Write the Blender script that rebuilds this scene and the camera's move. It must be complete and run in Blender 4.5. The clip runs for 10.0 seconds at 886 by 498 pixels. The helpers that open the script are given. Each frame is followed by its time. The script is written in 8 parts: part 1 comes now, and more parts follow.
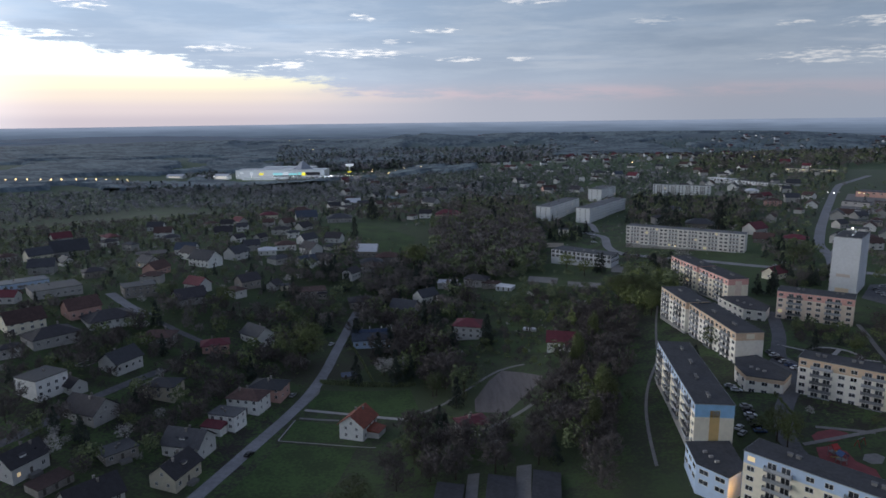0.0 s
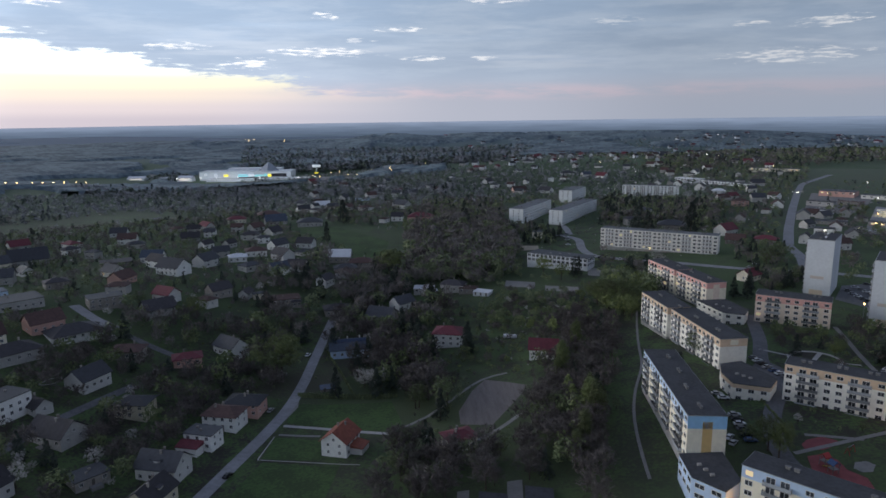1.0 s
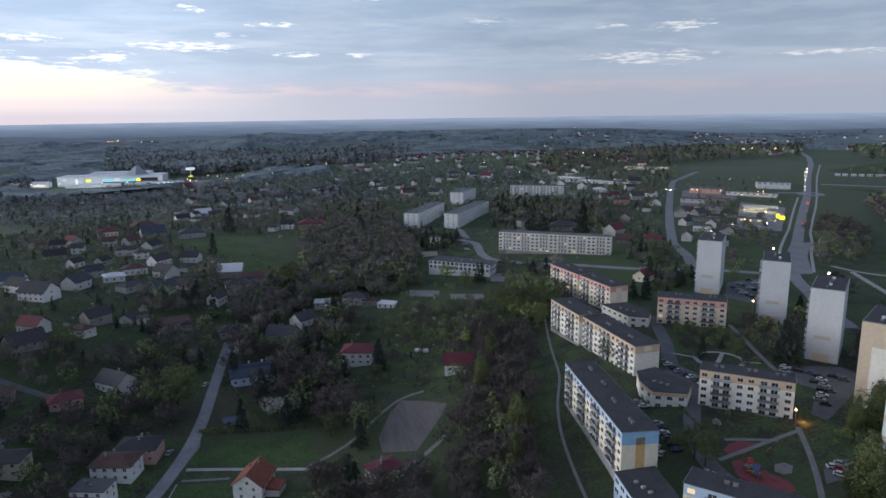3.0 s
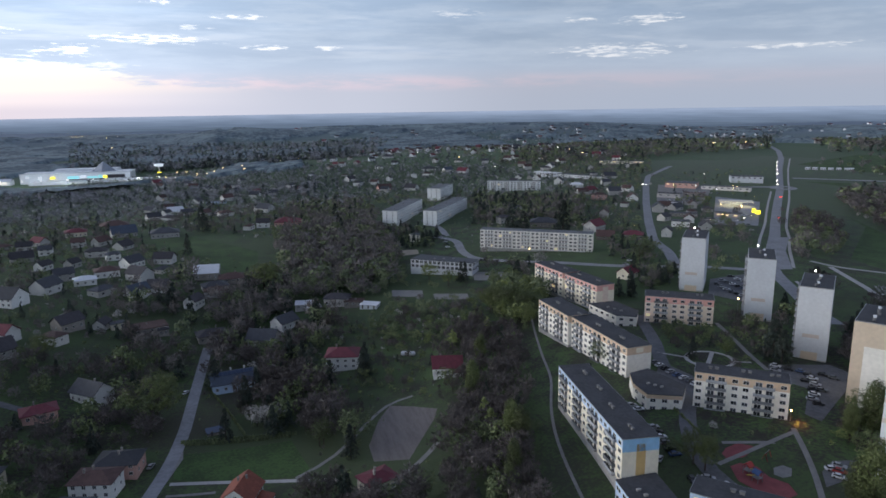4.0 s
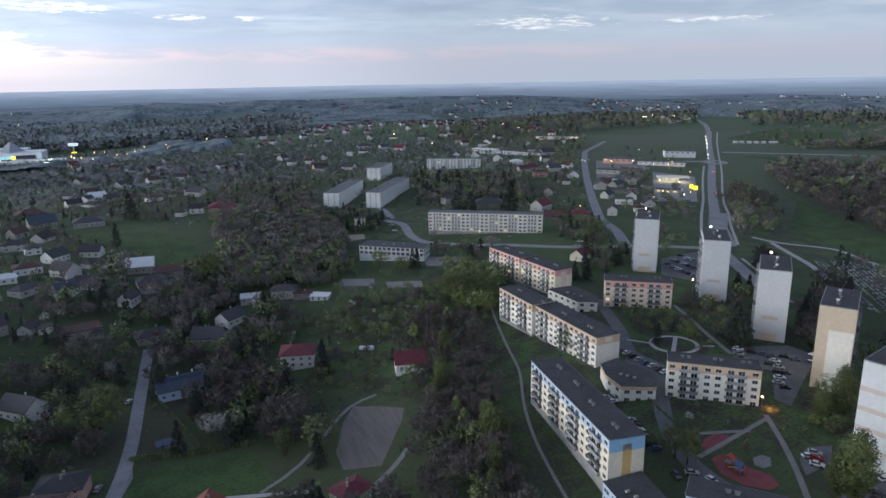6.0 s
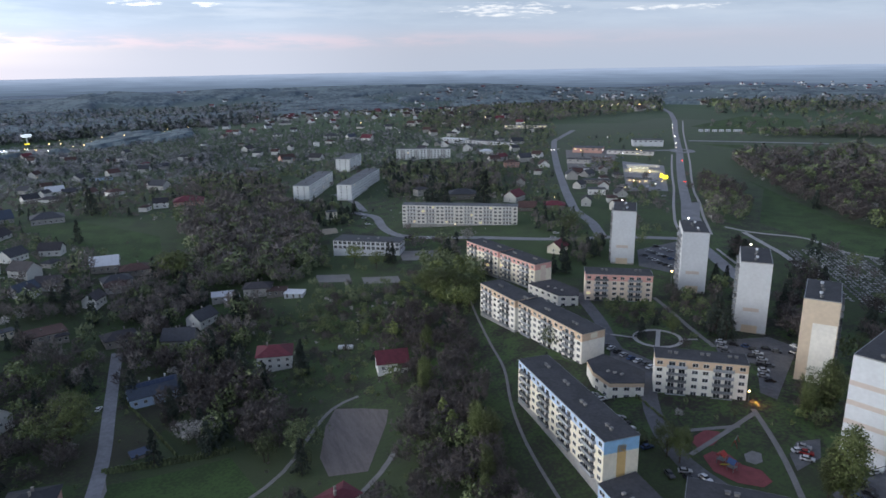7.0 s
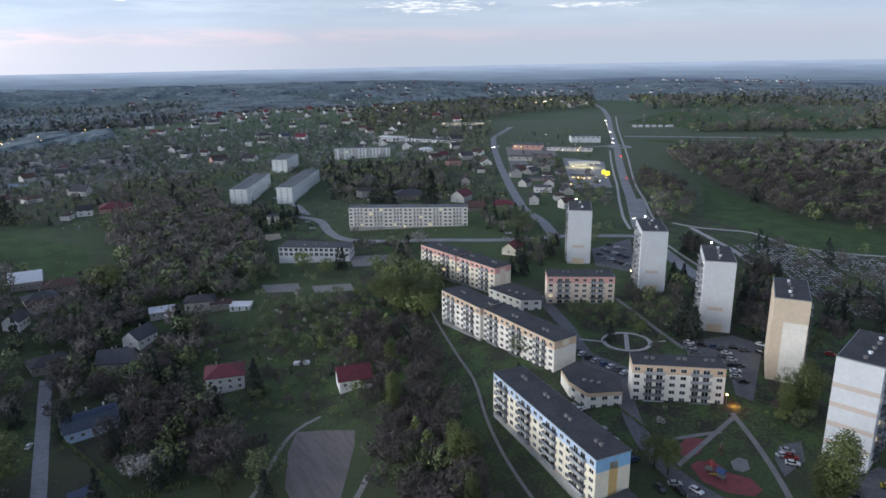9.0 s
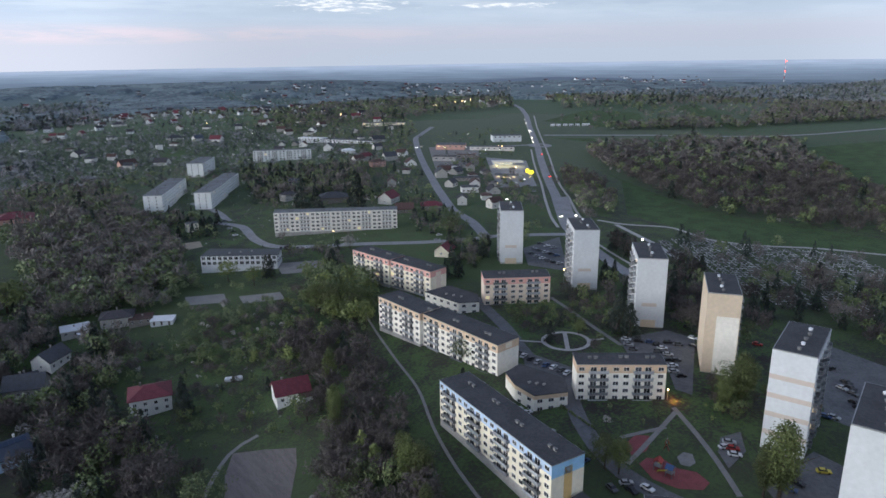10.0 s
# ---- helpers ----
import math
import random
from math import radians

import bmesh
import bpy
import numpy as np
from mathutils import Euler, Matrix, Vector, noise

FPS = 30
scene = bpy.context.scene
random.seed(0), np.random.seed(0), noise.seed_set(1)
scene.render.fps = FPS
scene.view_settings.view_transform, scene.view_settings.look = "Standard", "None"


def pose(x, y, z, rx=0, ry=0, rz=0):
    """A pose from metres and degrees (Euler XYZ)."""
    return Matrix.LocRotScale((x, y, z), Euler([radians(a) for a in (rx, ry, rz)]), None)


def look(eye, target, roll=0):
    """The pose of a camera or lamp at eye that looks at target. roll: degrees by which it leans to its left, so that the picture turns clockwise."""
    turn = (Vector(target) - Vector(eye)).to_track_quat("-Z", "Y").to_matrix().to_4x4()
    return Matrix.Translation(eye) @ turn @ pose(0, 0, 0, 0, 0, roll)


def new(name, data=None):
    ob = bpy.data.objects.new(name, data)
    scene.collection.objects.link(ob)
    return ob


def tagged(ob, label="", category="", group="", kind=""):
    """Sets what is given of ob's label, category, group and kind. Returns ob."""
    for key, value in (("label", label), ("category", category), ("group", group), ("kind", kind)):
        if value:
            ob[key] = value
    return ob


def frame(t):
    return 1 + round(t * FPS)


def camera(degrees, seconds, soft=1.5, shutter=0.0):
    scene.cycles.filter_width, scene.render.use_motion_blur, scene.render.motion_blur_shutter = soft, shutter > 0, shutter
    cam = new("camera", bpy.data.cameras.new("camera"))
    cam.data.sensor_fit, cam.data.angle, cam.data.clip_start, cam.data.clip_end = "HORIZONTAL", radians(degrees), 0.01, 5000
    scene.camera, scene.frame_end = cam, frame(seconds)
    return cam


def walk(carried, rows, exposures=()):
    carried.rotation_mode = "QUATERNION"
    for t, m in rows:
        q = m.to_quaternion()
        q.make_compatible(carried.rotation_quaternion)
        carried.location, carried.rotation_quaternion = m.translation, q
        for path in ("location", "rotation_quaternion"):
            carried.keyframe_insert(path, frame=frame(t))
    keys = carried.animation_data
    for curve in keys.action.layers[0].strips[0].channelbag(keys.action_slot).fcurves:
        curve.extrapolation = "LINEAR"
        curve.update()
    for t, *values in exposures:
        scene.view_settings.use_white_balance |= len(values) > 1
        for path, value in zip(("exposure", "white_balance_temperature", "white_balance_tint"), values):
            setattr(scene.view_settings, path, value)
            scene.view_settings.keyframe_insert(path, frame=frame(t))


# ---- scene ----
cam = camera(66.63, 10.0, soft=1.6)
PATH = [
    (0, (0.01, -0.00, 102.95), (-0.291, 98.198, 84.064), -0.43),
    (0.5, (-3.19, 3.36, 104.30), (-1.320, 101.526, 85.341), -0.49),
    (1, (-6.50, 7.19, 105.89), (-1.831, 105.242, 86.833), -0.51),
    (1.5, (-9.27, 10.70, 107.28), (-0.149, 108.435, 88.184), -0.52),
    (2, (-12.60, 14.58, 108.76), (1.553, 111.700, 89.601), -0.50),
    (2.5, (-15.41, 18.51, 110.13), (3.328, 114.840, 90.884), -0.50),
    (4, (-23.47, 31.03, 113.83), (2.397, 125.425, 93.346), -0.61),
    (4.5, (-25.75, 35.18, 114.89), (2.139, 128.806, 93.516), -0.65),
    (5, (-27.98, 39.65, 116.29), (2.201, 132.320, 93.912), -0.68),
    (5.5, (-30.03, 44.00, 117.55), (2.578, 135.613, 94.220), -0.70),
    (7, (-35.54, 57.97, 120.74), (4.151, 145.962, 94.642), -0.73),
    (7.5, (-37.08, 62.34, 121.20), (4.072, 149.553, 94.733), -0.73),
    (8, (-38.46, 67.35, 121.40), (4.321, 153.725, 94.770), -0.77),
    (8.5, (-39.65, 71.97, 121.46), (4.648, 157.571, 94.802), -0.76),
    (9, (-40.35, 76.90, 121.69), (8.091, 160.203, 94.974), -0.75),
    (9.5, (-41.67, 81.50, 121.85), (12.015, 161.505, 95.071), -0.66),
    (10, (-42.94, 86.46, 122.24), (15.276, 163.185, 95.318), -0.59),
]
walk(cam, [(t, look(eye, target, roll)) for t, eye, target, roll in PATH], [(0.0, -0.62, 6000, 10), (2.5, -0.34, 6000, 10), (4.2, -0.20, 6000, 10), (5.5, -0.10, 6000, 9), (7.0, 0.02, 6000, 9), (10.0, 0.12, 6000, 8)])

# world: dusk sky under broken cloud, glow low in the west
SUNSET = radians(-66)                     # clockwise from +y


def build_world():
    world = bpy.data.worlds.new("dusk_sky")
    scene.world = world
    world.use_nodes = True
    nt = world.node_tree
    nt.nodes.clear()
    N, L = nt.nodes.new, nt.links.new

    def val(x, y=None, op="ADD", c=None):
        n = N("ShaderNodeMath")
        n.operation = op
        for i, v in enumerate((x, y, c)):
            if v is None:
                continue
            if isinstance(v, (int, float)):
                n.inputs[i].default_value = v
            else:
                L(v, n.inputs[i])
        return n.outputs[0]

    def ramp(fac, stops, mode="EASE"):
        n = N("ShaderNodeValToRGB")
        n.color_ramp.interpolation = mode
        el = n.color_ramp.elements
        while len(el) < len(stops):
            el.new(0.5)
        for e, (p, c) in zip(el, stops):
            e.position, e.color = p, (*c, 1)
        L(fac, n.inputs[0])
        return n.outputs[0]

    def mix(fac, a, b, kind="MIX"):
        n = N("ShaderNodeMix")
        n.data_type, n.blend_type = "RGBA", kind
        for i, v in ((0, fac), (6, a), (7, b)):
            if isinstance(v, (int, float)):
                n.inputs[i].default_value = v
            elif isinstance(v, tuple):
                n.inputs[i].default_value = (*v, 1)
            else:
                L(v, n.inputs[i])
        return n.outputs[2]

    co = N("ShaderNodeTexCoord").outputs["Generated"]
    sep = N("ShaderNodeSeparateXYZ")
    L(co, sep.inputs[0])
    x, y, z = sep.outputs
    up = val(z, 0.0, "MAXIMUM")
    elev = val(up, 0.4, "DIVIDE")                                  # 1 at about 24 degrees up
    east = val(val(x, math.sin(SUNSET), "MULTIPLY"), val(y, math.cos(SUNSET), "MULTIPLY"))   # 1 towards the sunset
    flat = val(val(val(x, x, "MULTIPLY"), val(y, y, "MULTIPLY")), 0.5, "POWER")
    side = val(east, val(flat, 0.001, "MAXIMUM"), "DIVIDE")
    # clear sky behind the cloud
    base = ramp(elev, [(0.0, (0.62, 0.65, 0.75)), (0.06, (0.70, 0.69, 0.77)), (0.16, (0.68, 0.75, 0.87)), (0.4, (0.62, 0.75, 0.92)), (0.7, (0.22, 0.28, 0.38)), (1.0, (0.19, 0.23, 0.31))])
    # cloud sheet, seen at a low angle
    com = N("ShaderNodeCombineXYZ")
    d = val(up, 0.045, "ADD")
    L(val(x, d, "DIVIDE"), com.inputs[0])
    L(val(y, d, "DIVIDE"), com.inputs[1])
    mp = N("ShaderNodeMapping")
    mp.inputs["Rotation"].default_value = (0, 0, radians(-12))
    mp.inputs["Scale"].default_value = (0.24, 0.42, 1)
    L(com.outputs[0], mp.inputs[0])

    def noise_of(scale, detail, rough, w):
        n = N("ShaderNodeTexNoise")
        n.noise_dimensions = "4D"
        n.inputs["Scale"].default_value, n.inputs["Detail"].default_value = scale, detail
        n.inputs["Roughness"].default_value, n.inputs["W"].default_value = rough, w
        L(mp.outputs[0], n.inputs["Vector"])
        return n.outputs[0]

    wide, fine = noise_of(0.55, 5, 0.55, 3.0), noise_of(1.5, 6, 0.6, 7.4)
    dens = val(val(wide, 0.55, "MULTIPLY"), val(fine, 0.45, "MULTIPLY"))
    cover = ramp(dens, [(0.43, (0, 0, 0)), (0.50, (0.7,) * 3), (0.57, (1, 1, 1))])
    holes = ramp(fine, [(0.36, (1, 1, 1)), (0.455, (0, 0, 0))])
    fade = ramp(elev, [(0.10, (0, 0, 0)), (0.24, (1, 1, 1))])
    grey = ramp(elev, [(0.0, (0.56, 0.58, 0.68)), (0.2, (0.46, 0.55, 0.68)), (0.45, (0.42, 0.51, 0.65)), (1.0, (0.18, 0.22, 0.30))])
    col = mix(val(val(cover, fade, "MULTIPLY"), 0.72, "MULTIPLY"), base, grey)
    col = mix(val(val(holes, fade, "MULTIPLY"), 0.30, "MULTIPLY"), col, (0.95, 0.93, 0.93))
    # azimuth clockwise from +y and height above the horizon, in degrees
    az = val(val(x, y, "ARCTAN2"), 57.2958, "MULTIPLY")
    el = val(val(z, None, "ARCSINE"), 57.2958, "MULTIPLY")
    ang = N("ShaderNodeCombineXYZ")
    L(val(az, 0.11, "MULTIPLY"), ang.inputs[0])
    L(val(el, 0.75, "MULTIPLY"), ang.inputs[1])

    def streaks(scale, detail, rough, w):
        n = N("ShaderNodeTexNoise")
        n.noise_dimensions = "4D"
        n.inputs["Scale"].default_value, n.inputs["Detail"].default_value = scale, detail
        n.inputs["Roughness"].default_value, n.inputs["W"].default_value = rough, w
        L(ang.outputs[0], n.inputs["Vector"])
        return n.outputs[0]

    rag, thin = streaks(1.3, 6, 0.62, 2.2), streaks(3.4, 5, 0.6, 5.1)

    def soft(v, a, b):
        n = N("ShaderNodeMapRange")
        n.interpolation_type = "SMOOTHSTEP"
        n.inputs[1].default_value, n.inputs[2].default_value = a, b
        L(v, n.inputs[0])
        return n.outputs[0]

    # long low streaks in the cloud sheet, lighter and darker
    band = val(val(soft(el, 1.6, 4.0), soft(rag, 0.40, 0.66), "MULTIPLY"), 0.45, "MULTIPLY")
    col = mix(band, col, (0.80, 0.86, 0.95))
    # haze towards the horizon
    col = mix(soft(el, 3.6, 0.2), col, mix(soft(az, -5, 40), (0.76, 0.74, 0.80), (0.66, 0.70, 0.80)))
    # bright gaps where the high cloud still catches the sun
    torn = streaks(7.0, 6, 0.62, 9.3)
    gaps = None
    for a, e, w, h, k in GAPS:
        u, v = val(val(az, -a, "ADD"), 1.0 / w, "MULTIPLY"), val(val(el, -e, "ADD"), 1.0 / h, "MULTIPLY")
        q = val(val(u, u, "MULTIPLY"), val(v, v, "MULTIPLY"))
        g = val(soft(val(torn, val(q, 0.10, "MULTIPLY"), "SUBTRACT"), 0.40, 0.58), k, "MULTIPLY")
        gaps = g if gaps is None else val(gaps, g, "MAXIMUM")
    col = mix(gaps, col, (1.55, 1.45, 1.36))
    # rosy underside of the cloud low down
    rose = val(val(soft(el, 1.2, 2.0), soft(el, 3.0, 2.2), "MULTIPLY"), soft(rag, 0.40, 0.62), "MULTIPLY")
    col = mix(val(val(rose, soft(az, 62, -5), "MULTIPLY"), 0.55, "MULTIPLY"), col, (1.12, 0.82, 0.84))
    # the glow where the sun has gone down: white under the edge of the cloud, cream and peach below
    edge = val(val(az, -0.163, "MULTIPLY"), 1.15)
    edge = val(val(edge, 16.0, "MINIMUM"), 1.9, "MAXIMUM")
    edge = val(edge, val(val(rag, -0.5, "ADD"), 5.5, "MULTIPLY"))
    edge = val(edge, val(val(torn, -0.5, "ADD"), 2.4, "MULTIPLY"))
    under = soft(val(el, edge, "SUBTRACT"), 0.45, -0.55)
    lobe = val(soft(az, 5, -20), soft(az, -170, -95), "MULTIPLY")
    warm = ramp(val(el, 0.1, "MULTIPLY"), [(0.0, (0.80, 0.68, 0.69)), (0.09, (1.00, 0.83, 0.78)), (0.20, (1.22, 1.00, 0.80)), (0.31, (1.55, 1.36, 0.86)), (0.43, (2.4, 2.3, 1.9)), (1.0, (2.6, 2.6, 2.6))])
    col = mix(val(under, lobe, "MULTIPLY"), col, warm)
    # it grows towards the place of the sun, west of the view
    toward = val(val(soft(az, -28, -66), soft(az, -118, -80), "MULTIPLY"), soft(el, 34, 3), "MULTIPLY")
    col = mix(toward, col, SUNSET_GLOW)
    # brighter towards the sunset, duller away from it
    shift = ramp(side, [(0.0, (0.70,) * 3), (0.30, (0.86,) * 3), (0.62, (1.12,) * 3), (0.9, (1.2,) * 3)])
    ahead = ramp(y, [(0.2, (0, 0, 0)), (0.5, (1, 1, 1))])
    col = mix(ahead, col, mix(1.0, mix(1.0, col, (1.10, 1.12, 1.13), "MULTIPLY"), shift, "MULTIPLY"))
    high = ramp(up, [(0.42, (1, 1, 1)), (0.8, (0.86, 0.86, 1.0))])
    col = mix(1.0, col, high, "MULTIPLY")
    # thin clear-air scattering on top
    sky = N("ShaderNodeTexSky")
    sky.sky_type, sky.sun_disc = "NISHITA", False
    sky.sun_elevation, sky.sun_rotation = radians(1.5), SUNSET
    col = mix(0.012, col, sky.outputs[0], "ADD")
    bg = N("ShaderNodeBackground")
    L(col, bg.inputs[0])
    bg.inputs[1].default_value = SKY_STRENGTH
    L(bg.outputs[0], N("ShaderNodeOutputWorld").inputs[0])


SKY_STRENGTH = 1.0
SUNSET_GLOW = (4.3, 4.15, 3.9)
# gaps in the cloud: azimuth, height, half width, half height in degrees, strength
GAPS = [(-6.6, 8.1, 1.0, 0.30, 1.0), (-0.7, 7.1, 1.9, 0.20, 0.9), (-7.0, 5.3, 4.2, 0.34, 1.0), (1.4, 4.8, 2.0, 0.20, 0.9), (6.2, 4.8, 1.0, 0.2, 0.7),
        (29.6, 4.3, 4.6, 0.50, 0.65), (26.6, 6.7, 1.6, 0.20, 0.7), (31.8, 6.6, 2.4, 0.34, 0.7), (-12.5, 4.4, 1.8, 0.4, 1.0), (7.3, 9.2, 2.6, 0.3, 0.7),
        (-27.2, 8.4, 1.6, 0.4, 1.0), (42.8, 4.2, 4.2, 0.18, 0.6), (-18.0, 5.6, 2.2, 0.3, 0.8), (16.5, 7.4, 2.0, 0.3, 0.4), (-4.0, 6.2, 1.2, 0.16, 0.5)]
build_world()
sun = new("sun", bpy.data.lights.new("sun", "SUN"))
sun.data.energy, sun.data.angle, sun.data.color = 1.3, radians(30), (1.0, 0.92, 0.84)
sun.matrix_world = look((0, 0, 500), (-500 * math.sin(SUNSET), -500 * math.cos(SUNSET), 500 - 500 * math.tan(radians(6))))

# materials


def mat(name, color, rough=0.8, vary=0.25, scale=0.5, bump=0.0, metal=0.0, each=0.0, fine=6.0, second=None, streak=None, sharp=0.22):
    """A surface with stains at one scale, grain at another, a shift of tone from object to object, and relief."""
    m = bpy.data.materials.new(name)
    m.use_nodes = True
    nt = m.node_tree
    N, L = nt.nodes.new, nt.links.new
    b = nt.nodes["Principled BSDF"]
    b.inputs["Roughness"].default_value, b.inputs["Metallic"].default_value = rough, metal
    co = N("ShaderNodeTexCoord")
    mp = N("ShaderNodeMapping")
    if streak:
        mp.inputs["Scale"].default_value = streak
    L(co.outputs["Object"], mp.inputs[0])
    big, small = N("ShaderNodeTexNoise"), N("ShaderNodeTexNoise")
    big.inputs["Scale"].default_value, big.inputs["Detail"].default_value = scale, 5
    small.inputs["Scale"].default_value, small.inputs["Detail"].default_value = scale * fine, 4
    L(mp.outputs[0], big.inputs["Vector"])
    L(mp.outputs[0], small.inputs["Vector"])
    add = N("ShaderNodeMath")
    add.operation = "ADD"
    L(big.outputs[0], add.inputs[0])
    L(small.outputs[0], add.inputs[1])
    cr = N("ShaderNodeMapRange")
    cr.inputs[1].default_value, cr.inputs[2].default_value = 1 - sharp, 1 + sharp
    L(add.outputs[0], cr.inputs[0])
    mx = N("ShaderNodeMix")
    mx.data_type = "RGBA"
    dark = second or tuple(c * (1 - vary) for c in color)
    light = color if second else tuple(min(c * (1 + vary * 0.6), 1) for c in color)
    mx.inputs[6].default_value, mx.inputs[7].default_value = (*dark, 1), (*light, 1)
    L(cr.outputs[0], mx.inputs[0])
    out = mx.outputs[2]
    if each:
        info, hs, mr = N("ShaderNodeObjectInfo"), N("ShaderNodeHueSaturation"), N("ShaderNodeMapRange")
        mr.inputs[3].default_value, mr.inputs[4].default_value = 1 - each, 1 + each
        L(info.outputs["Random"], mr.inputs[0])
        L(mr.outputs[0], hs.inputs["Value"])
        L(out, hs.inputs["Color"])
        out = hs.outputs[0]
    L(out, b.inputs["Base Color"])
    if bump:
        bp = N("ShaderNodeBump")
        bp.inputs["Strength"].default_value, bp.inputs["Distance"].default_value = 0.6, bump
        L(small.outputs[0], bp.inputs["Height"])
        L(bp.outputs[0], b.inputs["Normal"])
    return m


def leaf_mat(name, color, second, rough=0.7, spread=0.3):
    """Leaves or twigs: the tone shifts from clump to clump and from tree to tree."""
    m = mat(name, color, rough, second=second, scale=0.13, fine=11, each=0.3)
    nt = m.node_tree
    geo, mul, hs = nt.nodes.new("ShaderNodeNewGeometry"), nt.nodes.new("ShaderNodeMapRange"), nt.nodes.new("ShaderNodeHueSaturation")
    mul.inputs[3].default_value, mul.inputs[4].default_value = 1 - spread, 1 + spread
    nt.links.new(geo.outputs["Random Per Island"], mul.inputs[0])
    b = nt.nodes["Principled BSDF"]
    src = b.inputs["Base Color"].links[0].from_socket
    nt.links.new(src, hs.inputs["Color"])
    nt.links.new(mul.outputs[0], hs.inputs["Value"])
    nt.links.new(hs.outputs[0], b.inputs["Base Color"])
    return m


def glow(name, color, strength):
    m = bpy.data.materials.new(name)
    m.use_nodes = True
    b = m.node_tree.nodes["Principled BSDF"]
    b.inputs["Base Color"].default_value = (*color, 1)
    b.inputs["Emission Color"].default_value, b.inputs["Emission Strength"].default_value = (*color, 1), strength
    return m


PLASTER_WHITE = mat("plaster_white", (0.63, 0.655, 0.69), 0.85, 0.08, 0.12, 0.01)
PLASTER_CREAM = mat("plaster_cream", (0.84, 0.78, 0.64), 0.85, 0.10, 0.12, 0.01)
PLASTER_CHALK = mat("plaster_chalk", (0.80, 0.82, 0.83), 0.85, 0.10, 0.12, 0.01)
PLASTER_IVORY = mat("plaster_ivory", (0.86, 0.83, 0.76), 0.85, 0.10, 0.12, 0.01)
PLASTER_TAN = mat("plaster_tan", (0.68, 0.52, 0.37), 0.85, 0.10, 0.12, 0.01)
PLASTER_OCHRE = mat("plaster_ochre", (0.66, 0.46, 0.20), 0.85, 0.08, 0.12, 0.01)
PLASTER_BLUE = mat("plaster_blue", (0.30, 0.52, 0.76), 0.85, 0.08, 0.12, 0.01)
PLASTER_PALEBLUE = mat("plaster_pale_blue", (0.50, 0.62, 0.80), 0.85, 0.08, 0.12, 0.01)
PLASTER_PINK = mat("plaster_pink", (0.72, 0.41, 0.36), 0.85, 0.10, 0.12, 0.01)
PLASTER_PEACH = mat("plaster_peach", (0.78, 0.67, 0.56), 0.85, 0.10, 0.12, 0.01)
PLASTER_GREY = mat("plaster_grey", (0.42, 0.41, 0.40), 0.9, 0.18, 0.2, 0.01)
PLASTER_DIM = mat("plaster_dim", (0.27, 0.25, 0.23), 0.9, 0.2, 0.25, 0.01, each=0.3)
PLASTER_YELLOW = mat("plaster_yellow", (0.56, 0.51, 0.40), 0.9, 0.12, 0.2, 0.01)
PLASTER_ROSE = mat("plaster_rose", (0.56, 0.35, 0.30), 0.9, 0.12, 0.2, 0.01)
PLASTER_MIX = mat("plaster_mixed", (0.50, 0.49, 0.47), 0.9, 0.12, 0.2, 0.01, each=0.35)
HOUSE_WHITE = mat("house_plaster_white", (0.70, 0.695, 0.68), 0.9, 0.10, 0.2, 0.01, each=0.3)
CONCRETE = mat("concrete", (0.34, 0.33, 0.32), 0.9, 0.2, 0.3, 0.02)
PLINTH = mat("plinth", (0.40, 0.39, 0.38), 0.9, 0.2, 0.3, 0.02)
VENT = mat("vent_concrete", (0.19, 0.19, 0.19), 0.9, 0.25, 0.6, 0.01)
BITUMEN = mat("bitumen_roof", (0.055, 0.057, 0.065), 0.8, 0.3, 0.15, 0.02)
FELT_GREY = mat("felt_grey", (0.15, 0.16, 0.175), 0.8, 0.3, 0.15, 0.02)
TIN = mat("tin_edge", (0.35, 0.36, 0.38), 0.45, 0.15, 0.5, 0, 0.7)
GLASS = mat("window_glass", (0.05, 0.055, 0.065), 0.16, 0.3, 0.3, 0, each=0.7)
FRAME = mat("window_frame", (0.72, 0.72, 0.72), 0.5, 0.05, 2)
DARKFRAME = mat("dark_frame", (0.10, 0.09, 0.08), 0.6, 0.2, 2)
BALCONY = mat("balcony_panel", (0.26, 0.275, 0.30), 0.7, 0.2, 0.6, 0, each=0.6)
BALCONY_WHITE = mat("balcony_white", (0.62, 0.62, 0.62), 0.7, 0.1, 0.6, 0, each=0.12)
TILE_RED = mat("tile_red", (0.145, 0.030, 0.042), 0.7, 0.25, 0.6, 0.02)
TILE_ORANGE = mat("tile_orange", (0.25, 0.075, 0.045), 0.7, 0.25, 0.6, 0.02)
TILE_BROWN = mat("tile_brown", (0.085, 0.048, 0.042), 0.75, 0.3, 0.6, 0.02, each=0.25)
TILE_DARK = mat("tile_dark", (0.045, 0.042, 0.048), 0.7, 0.3, 0.6, 0.02, each=0.3)
TILE_GREY = mat("tile_grey", (0.046, 0.049, 0.058), 0.6, 0.25, 0.6, 0.02, each=0.3)
TILE_BLUE = mat("tile_blue", (0.05, 0.068, 0.10), 0.5, 0.25, 0.6, 0.02)
TILE_WHITE = mat("sheet_roof_white", (0.72, 0.74, 0.78), 0.45, 0.1, 0.6)
SOLAR = mat("solar_cell", (0.03, 0.05, 0.10), 0.15, 0.2, 2)
ASPHALT = mat("asphalt", (0.13, 0.132, 0.14), 0.85, 0.25, 0.12, 0.01)
ROADGREY = mat("worn_asphalt", (0.27, 0.275, 0.29), 0.85, 0.2, 0.1, 0.01)
